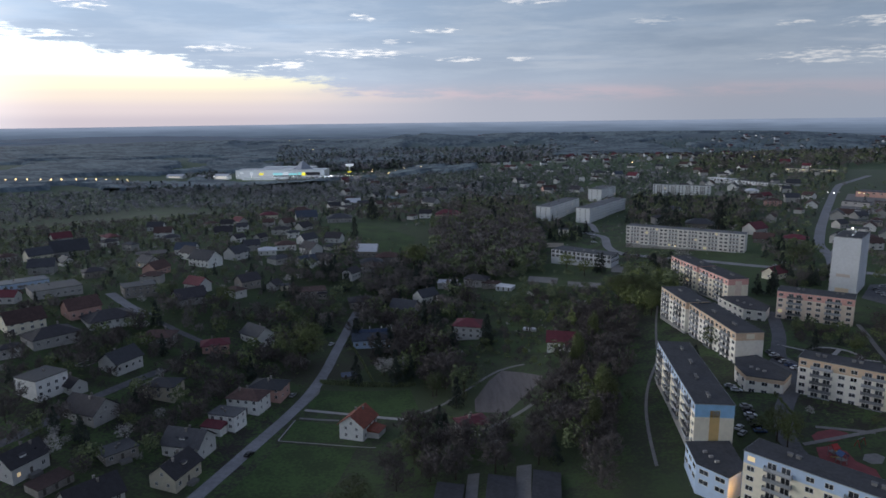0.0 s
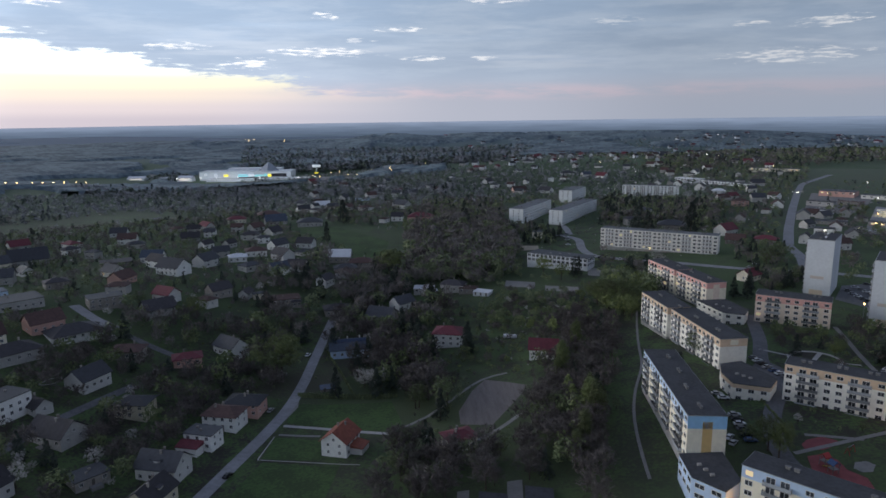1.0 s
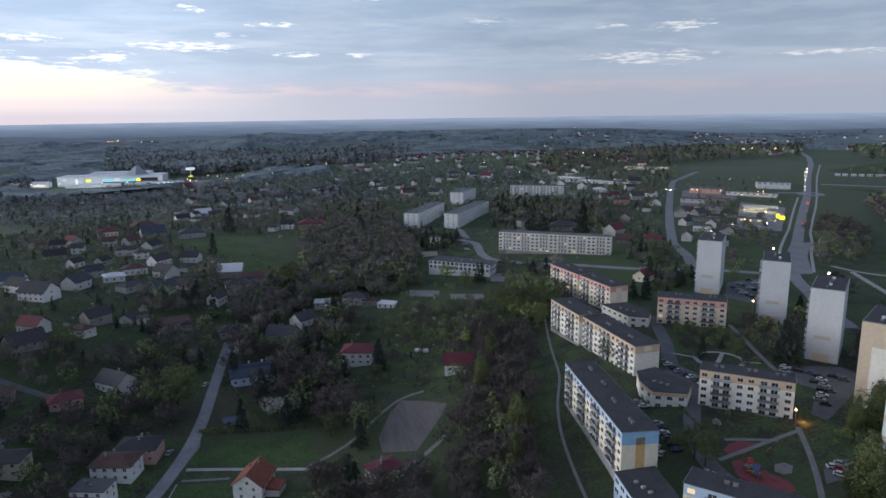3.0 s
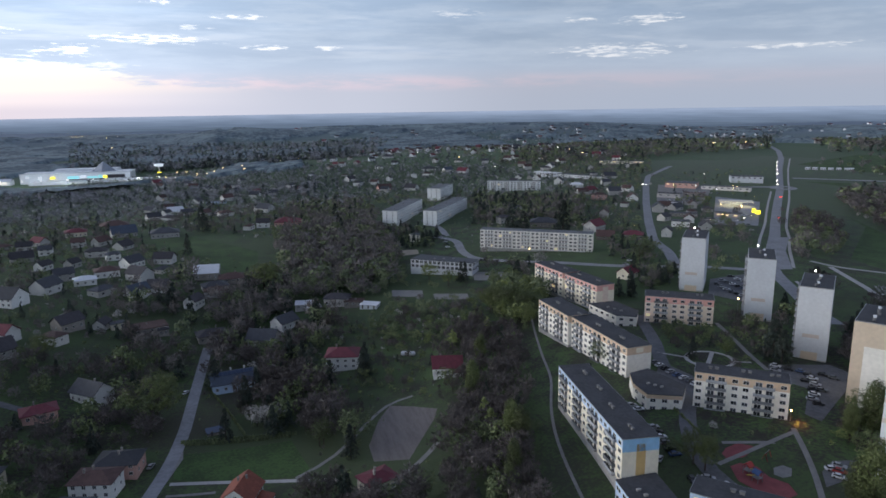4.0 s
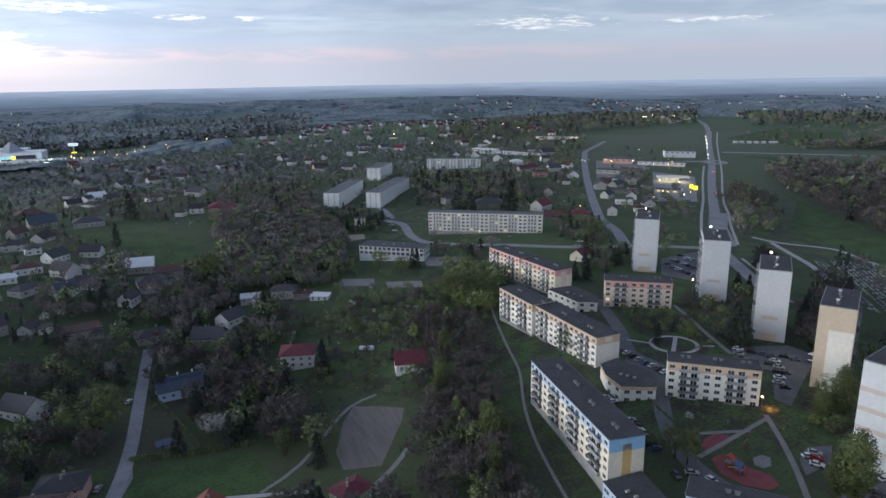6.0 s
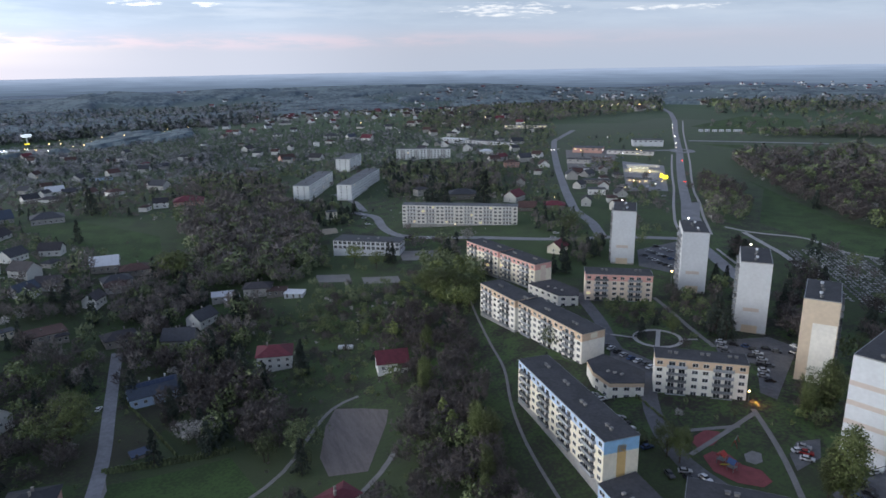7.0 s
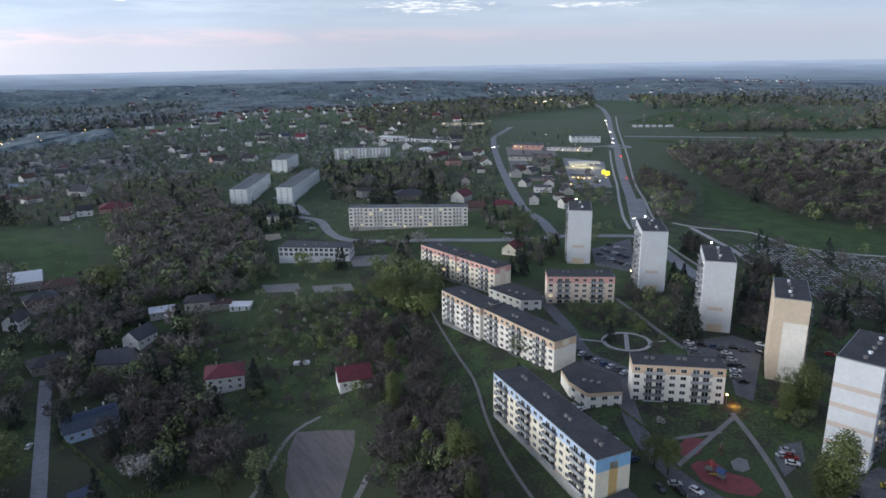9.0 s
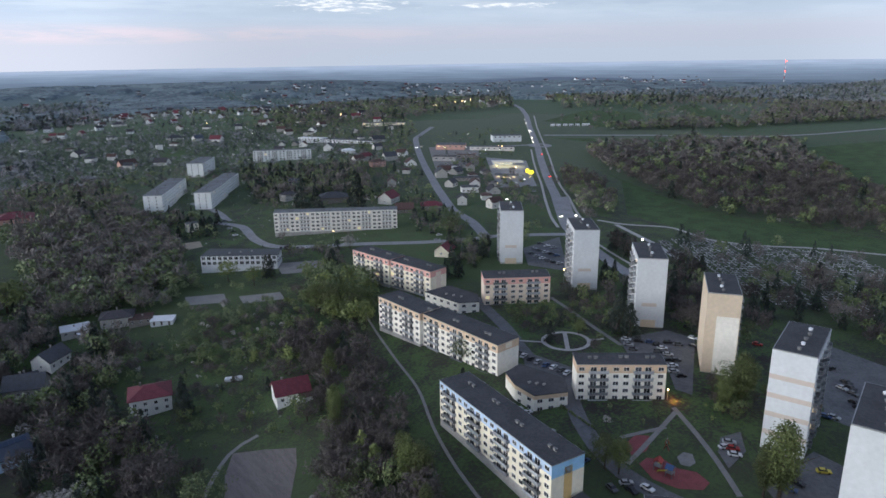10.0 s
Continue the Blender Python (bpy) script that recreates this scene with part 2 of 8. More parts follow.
PAVING = mat("paving", (0.22, 0.215, 0.21), 0.85, 0.15, 0.2, 0.01)
PALEPATH = mat("pale_path", (0.42, 0.41, 0.40), 0.85, 0.15, 0.2, 0.01)
SOIL = mat("ploughed_soil", (0.165, 0.148, 0.142), 0.95, 0.2, 0.15, 0.05, streak=(4, 0.5, 1))
PLAYRED = mat("play_surface_red", (0.22, 0.06, 0.065), 0.8, 0.2, 0.4)
BARK = mat("bark", (0.07, 0.055, 0.045), 0.9, 0.3, 2)
METAL = mat("painted_metal", (0.25, 0.26, 0.27), 0.45, 0.1, 1, 0, 0.6)
RUBBER = mat("rubber", (0.02, 0.02, 0.02), 0.8, 0.1, 2)
CARGLASS = mat("car_glass", (0.02, 0.022, 0.026), 0.1, 0.1, 2)
CARPAINT = [mat("car_paint_" + n, c, 0.3, 0.05, 2, 0, 0.3) for n, c in (("white", (0.72, 0.73, 0.75)), ("silver", (0.42, 0.43, 0.45)), ("black", (0.025, 0.025, 0.03)), ("blue", (0.05, 0.09, 0.2)), ("red", (0.35, 0.03, 0.03)), ("grey", (0.13, 0.135, 0.145)), ("yellow", (0.6, 0.5, 0.06)))]
LAMP_WARM = glow("lamp_warm", (1.0, 0.55, 0.20), 14)
LAMP_WHITE = glow("lamp_white", (1.0, 0.90, 0.76), 9)
LIT_WINDOW = glow("lit_window", (1.0, 0.70, 0.36), 0.8)
SIGN_YELLOW = glow("sign_yellow", (1.0, 0.80, 0.03), 2.2)
LAMP_SHOP = glow("lit_shop_front", (1.0, 0.85, 0.66), 1.3)
SIGN_TEAL = glow("sign_teal", (0.35, 0.85, 0.85), 0.6)
SIGN_WHITE = glow("sign_white", (0.9, 0.95, 1.0), 0.7)
TAIL_RED = glow("tail_lamp", (1.0, 0.06, 0.03), 6)
HEAD_LAMP = glow("head_lamp", (1.0, 0.85, 0.65), 20)
LEAF_GREEN = leaf_mat("leaf_fresh_green", (0.185, 0.220, 0.068), (0.098, 0.122, 0.040))
LEAF_OLIVE = leaf_mat("leaf_olive", (0.140, 0.172, 0.070), (0.074, 0.093, 0.040), spread=0.4)
# TWIG_BROWN paled to grey for far trees: haze painted into the colour
TWIG_HAZE_FAR = leaf_mat("twig_haze_far", (0.245, 0.245, 0.262), (0.175, 0.176, 0.190), spread=0.2)
TWIG_BROWN = leaf_mat("twig_brown", (0.104, 0.088, 0.081), (0.060, 0.051, 0.048), spread=0.35)
BLOSSOM = leaf_mat("blossom_white", (0.58, 0.56, 0.54), (0.32, 0.31, 0.28))
# paler copies of twig, leaf and needle colours: haze painted in by distance
TWIG_HAZE_MID = leaf_mat("twig_haze_mid", (0.185, 0.165, 0.152), (0.112, 0.100, 0.094), spread=0.2)
LEAF_HAZE_MID = leaf_mat("leaf_haze_mid", (0.185, 0.222, 0.108), (0.115, 0.142, 0.074), spread=0.25)
LEAF_HAZE_FAR = leaf_mat("leaf_haze_far", (0.205, 0.252, 0.185), (0.150, 0.185, 0.138), spread=0.2)
NEEDLE_HAZE_FAR = leaf_mat("needle_haze_far", (0.100, 0.120, 0.125), (0.070, 0.086, 0.090), spread=0.15)
LEAF_SOFT = leaf_mat("leaf_soft_green", (0.128, 0.156, 0.046), (0.072, 0.090, 0.030), spread=0.25)
NEEDLE = leaf_mat("needle_dark", (0.040, 0.055, 0.042), (0.022, 0.032, 0.024))

# -- terrain
HILLS = [
    (0, 200, 110, -5.7),
    (-60, 300, 110, -24.3),
    (100, 230, 90, 15.1),
    (0, 430, 110, -2.6),
    (60, 330, 70, 2.0),
    (170, 330, 140, -2.3),
    (-170, 300, 130, 23.3),
    (-120, 540, 130, -0.5),
    (120, 560, 140, -10.9),
    (230, 480, 160, 11.5),
    (-20, 800, 220, 11.0),
    (330, 720, 240, 10.8),
    (250, 1000, 250, -20.2),
    (520, 600, 260, -12.7),
    (520, 980, 280, 14.9),
    (-350, 600, 350, 0.0),
    (-300, 1100, 350, -17.0),
    (-350, 1750, 450, -42.9),
    (100, 1500, 350, 28.2),
    (420, 1450, 350, -14.5),
    (900, 850, 450, 2.2),
    (800, 1500, 450, 15.7),
    (1600, 1300, 600, 28.2),
    (250, 100, 200, -1.8),
    (-200, 50, 200, -26.7),
    (-65, 285, 45, -1.8),
    (-55, 365, 50, -0.9),
    (-35, 430, 50, -7.2),
    (20, 335, 40, -1.2),
    (45, 300, 35, -1.7),
    (-95, 255, 45, 1.9),
    (50, 365, 35, -0.9),
    (0, 270, 40, -0.7),
    (-125, 320, 50, -2.2)
]
FAR_HILLS = [(-130, 2950, 170, 300, 30), (-900, 2900, 700, 200, 10), (250, 3000, 380, 330, 38), (780, 2920, 420, 330, 32), (1350, 2700, 480, 350, 40), (-1500, 3600, 1300, 500, 10), (2600, 2300, 700, 900, 20), (1900, 1500, 500, 500, 12), (-420, 2500, 500, 350, -14)]


def terrain(x, y):
    """Height of the ground in metres."""
    z = 0.0
    for a, b, s, h in HILLS:
        z += h * math.exp(-((x - a) ** 2 + (y - b) ** 2) / (2 * s * s))
    r = math.hypot(x, y - 100)
    far = -22 + 0.011 * max(r - 1500, 0) + 5 * math.sin(x / 310 + 1) * math.sin(y / 270)
    for a, b, sx, sy, h in FAR_HILLS:
        far += h * math.exp(-((x - a) / sx) ** 2 - ((y - b) / sy) ** 2)
    k = min(max((r - 1500) / 900, 0), 1)
    k = k * k * (3 - 2 * k)
    if y < 100:                                   # behind the path the land lies level
        k = max(k, 0)
    return z * (1 - k) + far * k
# -- end terrain


# building blocks for meshes


def box(bm, x0, x1, y0, y1, z0, z1):
    v = [bm.verts.new((x, y, z)) for z in (z0, z1) for y in (y0, y1) for x in (x0, x1)]
    for f in ((0, 2, 3, 1), (4, 5, 7, 6), (0, 1, 5, 4), (2, 6, 7, 3), (0, 4, 6, 2), (1, 3, 7, 5)):
        bm.faces.new([v[i] for i in f])
    return v


def prism(bm, pts, z0, z1):
    """An upright prism over a plan given anticlockwise."""
    lo, hi = [bm.verts.new((x, y, z0)) for x, y in pts], [bm.verts.new((x, y, z1)) for x, y in pts]
    n = len(pts)
    bm.faces.new(lo[::-1]), bm.faces.new(hi)
    for i in range(n):
        bm.faces.new((lo[i], lo[(i + 1) % n], hi[(i + 1) % n], hi[i]))


def tube(bm, x, y, z0, z1, r0, r1=None, n=8):
    r1 = r0 if r1 is None else r1
    a = [(math.cos(2 * math.pi * i / n), math.sin(2 * math.pi * i / n)) for i in range(n)]
    lo, hi = [bm.verts.new((x + r0 * c, y + r0 * s, z0)) for c, s in a], [bm.verts.new((x + r1 * c, y + r1 * s, z1)) for c, s in a]
    bm.faces.new(lo[::-1]), bm.faces.new(hi)
    for i in range(n):
        bm.faces.new((lo[i], lo[(i + 1) % n], hi[(i + 1) % n], hi[i]))


def mesh_of(name, bm, material):
    me = bpy.data.meshes.new(name)
    bm.to_mesh(me)
    bm.free()
    me.materials.append(material)
    return me


def part(name, bm, material, parent, label=""):
    ob = new(name, mesh_of(name, bm, material))
    ob.parent = parent
    return tagged(ob, label)


def put(name, me, parent, x, y, z, turn=0.0, label=""):
    """A part on a mesh that alike parts share."""
    ob = new(name, me)
    ob.parent = parent
    ob.matrix_basis = pose(x, y, z, 0, 0, turn)
    return tagged(ob, label)


def thing(name, m, label, category, group=""):
    ob = new(name)
    ob.empty_display_size = 1
    ob.matrix_basis = m
    return tagged(ob, label, category, group)


KEEPOUT = set()                                   # cells of 2 m where no tree may stand


def keep(x, y, r):
    k = int(r / 2) + 1
    i0, j0 = int(x // 2), int(y // 2)
    for i in range(-k, k + 1):
        for j in range(-k, k + 1):
            if i * i + j * j <= (r / 2) ** 2 + 0.5:
                KEEPOUT.add((i0 + i, j0 + j))


def blocked(x, y):
    return (int(x // 2), int(y // 2)) in KEEPOUT


def ground_under(pts):
    return min(terrain(x, y) for x, y in pts)


# ground: one sheet, close-meshed near the path and wide towards the horizon


def ground_material():
    m = mat("ground_cover", (0.064, 0.110, 0.034), 0.95, scale=0.09, second=(0.034, 0.031, 0.026), fine=9, bump=0.3, sharp=0.13)
    nt = m.node_tree
    N, L = nt.nodes.new, nt.links.new
    b = nt.nodes["Principled BSDF"]
    src = b.inputs["Base Color"].links[0].from_socket
    co = N("ShaderNodeTexCoord")
    n1, vor = N("ShaderNodeTexNoise"), N("ShaderNodeTexVoronoi")
    n1.inputs["Scale"].default_value, n1.inputs["Detail"].default_value = 0.006, 6
    vor.inputs["Scale"].default_value = 0.0045
    L(co.outputs["Object"], n1.inputs["Vector"])
    L(co.outputs["Object"], vor.inputs["Vector"])
    cr = N("ShaderNodeValToRGB")
    cr.color_ramp.elements[0].position, cr.color_ramp.elements[1].position = 0.42, 0.60
    L(n1.outputs[0], cr.inputs[0])
    mx, mf = N("ShaderNodeMix"), N("ShaderNodeMix")
    mx.data_type = mf.data_type = "RGBA"
    mf.inputs[6].default_value, mf.inputs[7].default_value = (0.052, 0.092, 0.028, 1), (0.062, 0.056, 0.042, 1)
    L(vor.outputs["Color"], mf.inputs[0])
    L(cr.outputs[0], mx.inputs[0])
    L(src, mx.inputs[6])
    L(mf.outputs[2], mx.inputs[7])
    # beyond the town: fields whose colour pales with distance, as painted haze
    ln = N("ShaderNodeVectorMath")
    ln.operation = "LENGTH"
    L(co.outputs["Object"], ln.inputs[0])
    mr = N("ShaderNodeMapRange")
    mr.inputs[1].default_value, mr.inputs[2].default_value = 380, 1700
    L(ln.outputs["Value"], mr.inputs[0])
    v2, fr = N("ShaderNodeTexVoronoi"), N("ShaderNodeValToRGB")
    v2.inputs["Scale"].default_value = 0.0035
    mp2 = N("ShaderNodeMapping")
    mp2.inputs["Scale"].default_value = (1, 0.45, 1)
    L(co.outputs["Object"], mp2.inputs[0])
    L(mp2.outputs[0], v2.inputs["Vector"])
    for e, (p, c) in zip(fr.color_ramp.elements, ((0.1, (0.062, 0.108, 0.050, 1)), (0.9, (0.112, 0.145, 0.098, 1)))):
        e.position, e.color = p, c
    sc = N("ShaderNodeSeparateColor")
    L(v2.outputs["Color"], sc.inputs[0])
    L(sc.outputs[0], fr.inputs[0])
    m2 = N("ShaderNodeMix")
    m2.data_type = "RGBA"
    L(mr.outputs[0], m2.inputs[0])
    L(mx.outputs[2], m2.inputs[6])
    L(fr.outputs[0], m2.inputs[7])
    # past 2100 m a blue-grey haze tone is painted over the ground colour
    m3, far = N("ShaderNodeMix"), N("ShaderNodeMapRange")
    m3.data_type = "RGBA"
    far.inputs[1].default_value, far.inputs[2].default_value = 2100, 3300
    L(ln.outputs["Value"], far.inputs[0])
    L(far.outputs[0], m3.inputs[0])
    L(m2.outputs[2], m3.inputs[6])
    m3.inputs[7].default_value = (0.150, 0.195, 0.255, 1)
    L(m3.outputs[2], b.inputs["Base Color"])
    return m


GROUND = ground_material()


def build_ground():
    bm = bmesh.new()
    radii, r = [0.0], 12.0
    while r < 4940:
        radii.append(r)
        r += 9 if r < 620 else 9 * (r / 620) ** 1.35
    radii.append(4940)
    n = 288
    centre = bm.verts.new((40, 260, terrain(40, 260)))
    rings = []
    for r in radii[1:]:
        ring = []
        for i in range(n):
            a = 2 * math.pi * i / n
            x, y = 40 + r * math.sin(a), 260 + r * math.cos(a)
            ring.append(bm.verts.new((x, y, terrain(x, y))))
        rings.append(ring)
    for i in range(n):
        bm.faces.new((centre, rings[0][(i + 1) % n], rings[0][i]))
    for p, q in zip(rings, rings[1:]):
        for i in range(n):
            bm.faces.new((p[i], p[(i + 1) % n], q[(i + 1) % n], q[i]))
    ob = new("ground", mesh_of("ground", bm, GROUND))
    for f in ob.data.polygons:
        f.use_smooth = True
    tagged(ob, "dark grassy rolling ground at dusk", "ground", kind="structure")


build_ground()


def ribbon(name, pts, width, material, label, category="road", lift=0.14, kind="structure", parent=None, step=6.0):
    """A strip laid along the ground through the plan points; the ends are cut square."""
    line = []
    for (x0, y0), (x1, y1) in zip(pts, pts[1:]):
        k = max(int(math.hypot(x1 - x0, y1 - y0) / step), 1)
        line += [(x0 + (x1 - x0) * i / k, y0 + (y1 - y0) * i / k) for i in range(k)]
    line.append(pts[-1])
    for _ in range(3):                            # round the bends
        line = [line[0]] + [tuple((a[j] + 2 * b[j] + c[j]) / 4 for j in (0, 1)) for a, b, c in zip(line, line[1:], line[2:])] + [line[-1]]
    bm = bmesh.new()
    rows = []
    for i, (x, y) in enumerate(line):
        a, b = line[max(i - 1, 0)], line[min(i + 1, len(line) - 1)]
        dx, dy = b[0] - a[0], b[1] - a[1]
        d = math.hypot(dx, dy) or 1
        nx, ny = -dy / d, dx / d
        row = []
        for k in (-0.5, -0.17, 0.17, 0.5):
            px, py = x + nx * width * k, y + ny * width * k
            row.append(bm.verts.new((px, py, terrain(px, py) + lift + (0.05 if abs(k) < 0.3 else 0))))
        rows.append(row)
        keep(x, y, width / 2 + 1.5)
    for p, q in zip(rows, rows[1:]):
        for k in range(3):
            bm.faces.new((p[k + 1], p[k], q[k], q[k + 1]))
    ob = new(name, mesh_of(name, bm, material))
    return tagged(ob, label, category, kind=kind)


def patch(name, pts, material, label, category="ground", lift=0.1, step=5.0, clear=True):
    """A piece of ground cover inside a plan outline (convex, anticlockwise), draped over the land."""
    cx, cy = sum(p[0] for p in pts) / len(pts), sum(p[1] for p in pts) / len(pts)
    rim = []
    for (x0, y0), (x1, y1) in zip(pts, pts[1:] + pts[:1]):
        k = max(int(math.hypot(x1 - x0, y1 - y0) / step), 1)
        rim += [(x0 + (x1 - x0) * i / k, y0 + (y1 - y0) * i / k) for i in range(k)]
    bm = bmesh.new()
    rings, m = [], 7
    for j in range(1, m + 1):
        f = j / m
        rings.append([bm.verts.new((cx + (x - cx) * f, cy + (y - cy) * f, terrain(cx + (x - cx) * f, cy + (y - cy) * f) + lift)) for x, y in rim])
        if clear:
            for x, y in rim[:: max(1, m - j)]:
                keep(cx + (x - cx) * f, cy + (y - cy) * f, 3.0)
    c = bm.verts.new((cx, cy, terrain(cx, cy) + lift))
    n = len(rim)
    for i in range(n):
        bm.faces.new((c, rings[0][i], rings[0][(i + 1) % n]))
        for p, q in zip(rings, rings[1:]):
            bm.faces.new((p[i], q[i], q[(i + 1) % n], p[(i + 1) % n]))
    ob = new(name, mesh_of(name, bm, material))
    return tagged(ob, label, category, kind="structure")


# windows and balconies of the panel blocks, shared by all of them


def window_mesh(w, h, name="window"):
    """A frame with a mullion, in one piece."""
    t, bm = 0.09, bmesh.new()
    xs, zs = (-w / 2, -w / 2 + t, -0.05, 0.05, w / 2 - t, w / 2), (0, t, h - t, h)
    v = [[[bm.verts.new((x, y, z)) for z in zs] for x in xs] for y in (-0.05, 0.02)]
    hole = {(1, 1), (3, 1)}
    cells = [(i, j) for i in range(5) for j in range(3) if (i, j) not in hole]
    for i, j in cells:
        bm.faces.new((v[0][i][j], v[0][i + 1][j], v[0][i + 1][j + 1], v[0][i][j + 1]))
        for di, dj, p, q in ((0, -1, (i, j), (i + 1, j)), (1, 0, (i + 1, j), (i + 1, j + 1)), (0, 1, (i + 1, j + 1), (i, j + 1)), (-1, 0, (i, j + 1), (i, j))):
            if (i + di, j + dj) not in cells:
                bm.faces.new((v[0][q[0]][q[1]], v[0][p[0]][p[1]], v[1][p[0]][p[1]], v[1][q[0]][q[1]]))
    for x in [k for k in bm.verts if not k.link_faces]:
        bm.verts.remove(x)
    return mesh_of(name, bm, FRAME)


def pane_mesh(w, h, material=GLASS):
    bm = bmesh.new()
    box(bm, -w / 2 + 0.05, w / 2 - 0.05, -0.02, 0.015, 0.05, h - 0.05)
    return mesh_of("pane", bm, material)


WIN = {k: (window_mesh(*k), pane_mesh(*k), pane_mesh(*k, LIT_WINDOW)) for k in ((2.0, 1.45), (1.4, 1.45), (2.3, 2.1), (1.1, 1.3), (0.9, 1.1), (3.0, 1.5), (6.6, 1.6))}


def plain_window(w, h):
    """A window seen from afar: frame and glass in one mesh."""
    me = window_mesh(w, h)
    bm = bmesh.new()
    bm.from_mesh(me)
    k = len(bm.faces)
    v = [bm.verts.new(c) for c in ((-w / 2, -0.03, 0), (w / 2, -0.03, 0), (w / 2, -0.03, h), (-w / 2, -0.03, h))]
    f = bm.faces.new(v)
    f.material_index = 1
    bm.to_mesh(me)
    bm.free()
    me.materials.append(GLASS)
    return me


PLAIN = {k: plain_window(*k) for k in WIN}


def window(parent, size, x, y, z, turn=0.0, lit=False, plain=False):
    """A framed window standing in a wall that faces -y of its own frame."""
    if plain and not lit:
        return put("window", PLAIN[size], parent, x, y, z, turn)
    f, p, l = WIN[size]
    w = put("window", f, parent, x, y, z, turn)
    put("pane", l if lit else p, w, 0, 0, 0, 0, "warmly lit pane" if lit else "")
    return w


def balcony_mesh(w, d=1.2):
    bm = bmesh.new()
    box(bm, -w / 2, w / 2, -d, 0, -0.16, 0)
    return mesh_of("balcony", bm, CONCRETE)


def rail_mesh(w, d=1.2, material=BALCONY):
    """A panelled balcony front with its two returns, bent from one piece."""
    bm, t = bmesh.new(), 0.06
    prism(bm, [(-w / 2, -0.02), (-w / 2, -d), (w / 2, -d), (w / 2, -0.02), (w / 2 - t, -0.02), (w / 2 - t, -d + t), (-w / 2 + t, -d + t), (-w / 2 + t, -0.02)], 0.08, 1.05)
    return mesh_of("railing", bm, material)


BAL, RAIL, RAIL_PALE = {}, {}, {}
BAL_W = (3.3, 7.0, 4.4)
for bw in BAL_W:
    BAL[bw], RAIL[bw], RAIL_PALE[bw] = balcony_mesh(bw), rail_mesh(bw), rail_mesh(bw, 1.2, BALCONY_WHITE)


def vents(parent, length, depth, z, count, rng):
    for i in range(count):
        x, y = length * (i + 0.5) / count + rng.uniform(-1, 1), depth * rng.uniform(0.45, 0.6)
        for dx in (0, 2.2):
            bm = bmesh.new()
            box(bm, x + dx - 0.6, x + dx + 0.6, y - 0.35, y + 0.35, z, z + 0.75)
            box(bm, x + dx - 0.75, x + dx + 0.75, y - 0.5, y + 0.5, z + 0.75, z + 0.87)
            part("roof_vent", bm, VENT, parent, "pale concrete vent with a capping slab")


def axis(fl, fr):
    """The turn of a frame whose x runs from fl to fr, in degrees, and its length."""
    return math.degrees(math.atan2(fr[1] - fl[1], fr[0] - fl[0])), math.hypot(fr[0] - fl[0], fr[1] - fl[1])


def block_section(parent, x0, x1, y0, depth, top, bottom, wall, band, gable, rng, lit, plan, pale):
    """One straight stretch of a five-storey panel block: body, plinth, coloured top storey, roof, windows and balconies."""
    length, storey = x1 - x0, 2.8
    base = top - 0.5 - 5 * storey
    bm = bmesh.new()
    box(bm, x0, x1, y0, y0 + depth, base, top - 0.5 - storey if band else top)
    part("wall", bm, wall, parent)
    bm = bmesh.new()
    box(bm, x0 + 0.05, x1 - 0.05, y0 + 0.05, y0 + depth - 0.05, bottom, base)
    part("plinth", bm, PLINTH, parent, "grey basement wall")
    if band:
        bm = bmesh.new()
        box(bm, x0, x1, y0, y0 + depth, top - 0.5 - storey, top)
        part("top_storey", bm, band, parent, "painted top storey")
    bm = bmesh.new()
    box(bm, x0 - 0.25, x1 + 0.25, y0 - 0.25, y0 + depth + 0.25, top, top + 0.14)
    part("roof_edge", bm, TIN, parent)
    bm = bmesh.new()
    box(bm, x0 - 0.1, x1 + 0.1, y0 - 0.1, y0 + depth + 0.1, top + 0.14, top + 0.2)
    part("roof", bm, FELT_GREY if pale else BITUMEN, parent, "grey felt roof" if pale else "dark bitumen felt roof")
    n = plan
    step = length / n
    if pale == "slab":                            # flush facade between white fins, and one column of windows in the gable
        for i in range(n * 4 + 1):
            bm = bmesh.new()
            box(bm, x0 + length * i / (n * 4) - 0.12, x0 + length * i / (n * 4) + 0.12, y0 - 0.35, y0 - 0.004, base, top - 0.1)
            part("fin", bm, wall, parent)
        for fl in range(5):
            for i in range(n * 4):
                window(parent, (1.4, 1.45), x0 + length * (i + 0.5) / (n * 4), y0 - 0.005, base + storey * fl + 0.85, 0, rng.random() < lit, True)
            for c in (0.3, 0.7):
                window(parent, (1.1, 1.3), x0 - 0.005, y0 + depth * c, base + storey * fl + 0.9, -90, False, True)
        return
    for i in range(n):
        a = x0 + step * i
        bay = a + step * 0.48
        bw = 7.0 if step > 14 else 4.4
        for fl in range(5):
            z = base + storey * fl
            for c in (a + step * 0.105, a + step * 0.875):
                window(parent, (2.0, 1.45), c, y0 - 0.005, z + 0.85, 0, rng.random() < lit, pale)
            b = put("balcony", BAL[bw], parent, bay, y0 - 0.01, z + 0.25)
            put("railing", (RAIL_PALE if pale else RAIL)[bw], b, 0, 0, 0)
            if pale:
                for c in ((-2.3, 0.0, 2.3) if bw == 7.0 else (-1.1, 1.1)):
                    window(parent, (1.4, 1.45), bay + c, y0 - 0.005, z + 1.1, 0, rng.random() < lit, True)
                continue
            for c in (bay - bw * 0.25, bay + bw * 0.25):
                window(parent, (2.3, 2.1), c, y0 - 0.005, z + 0.3, 0, rng.random() < lit * 0.8)



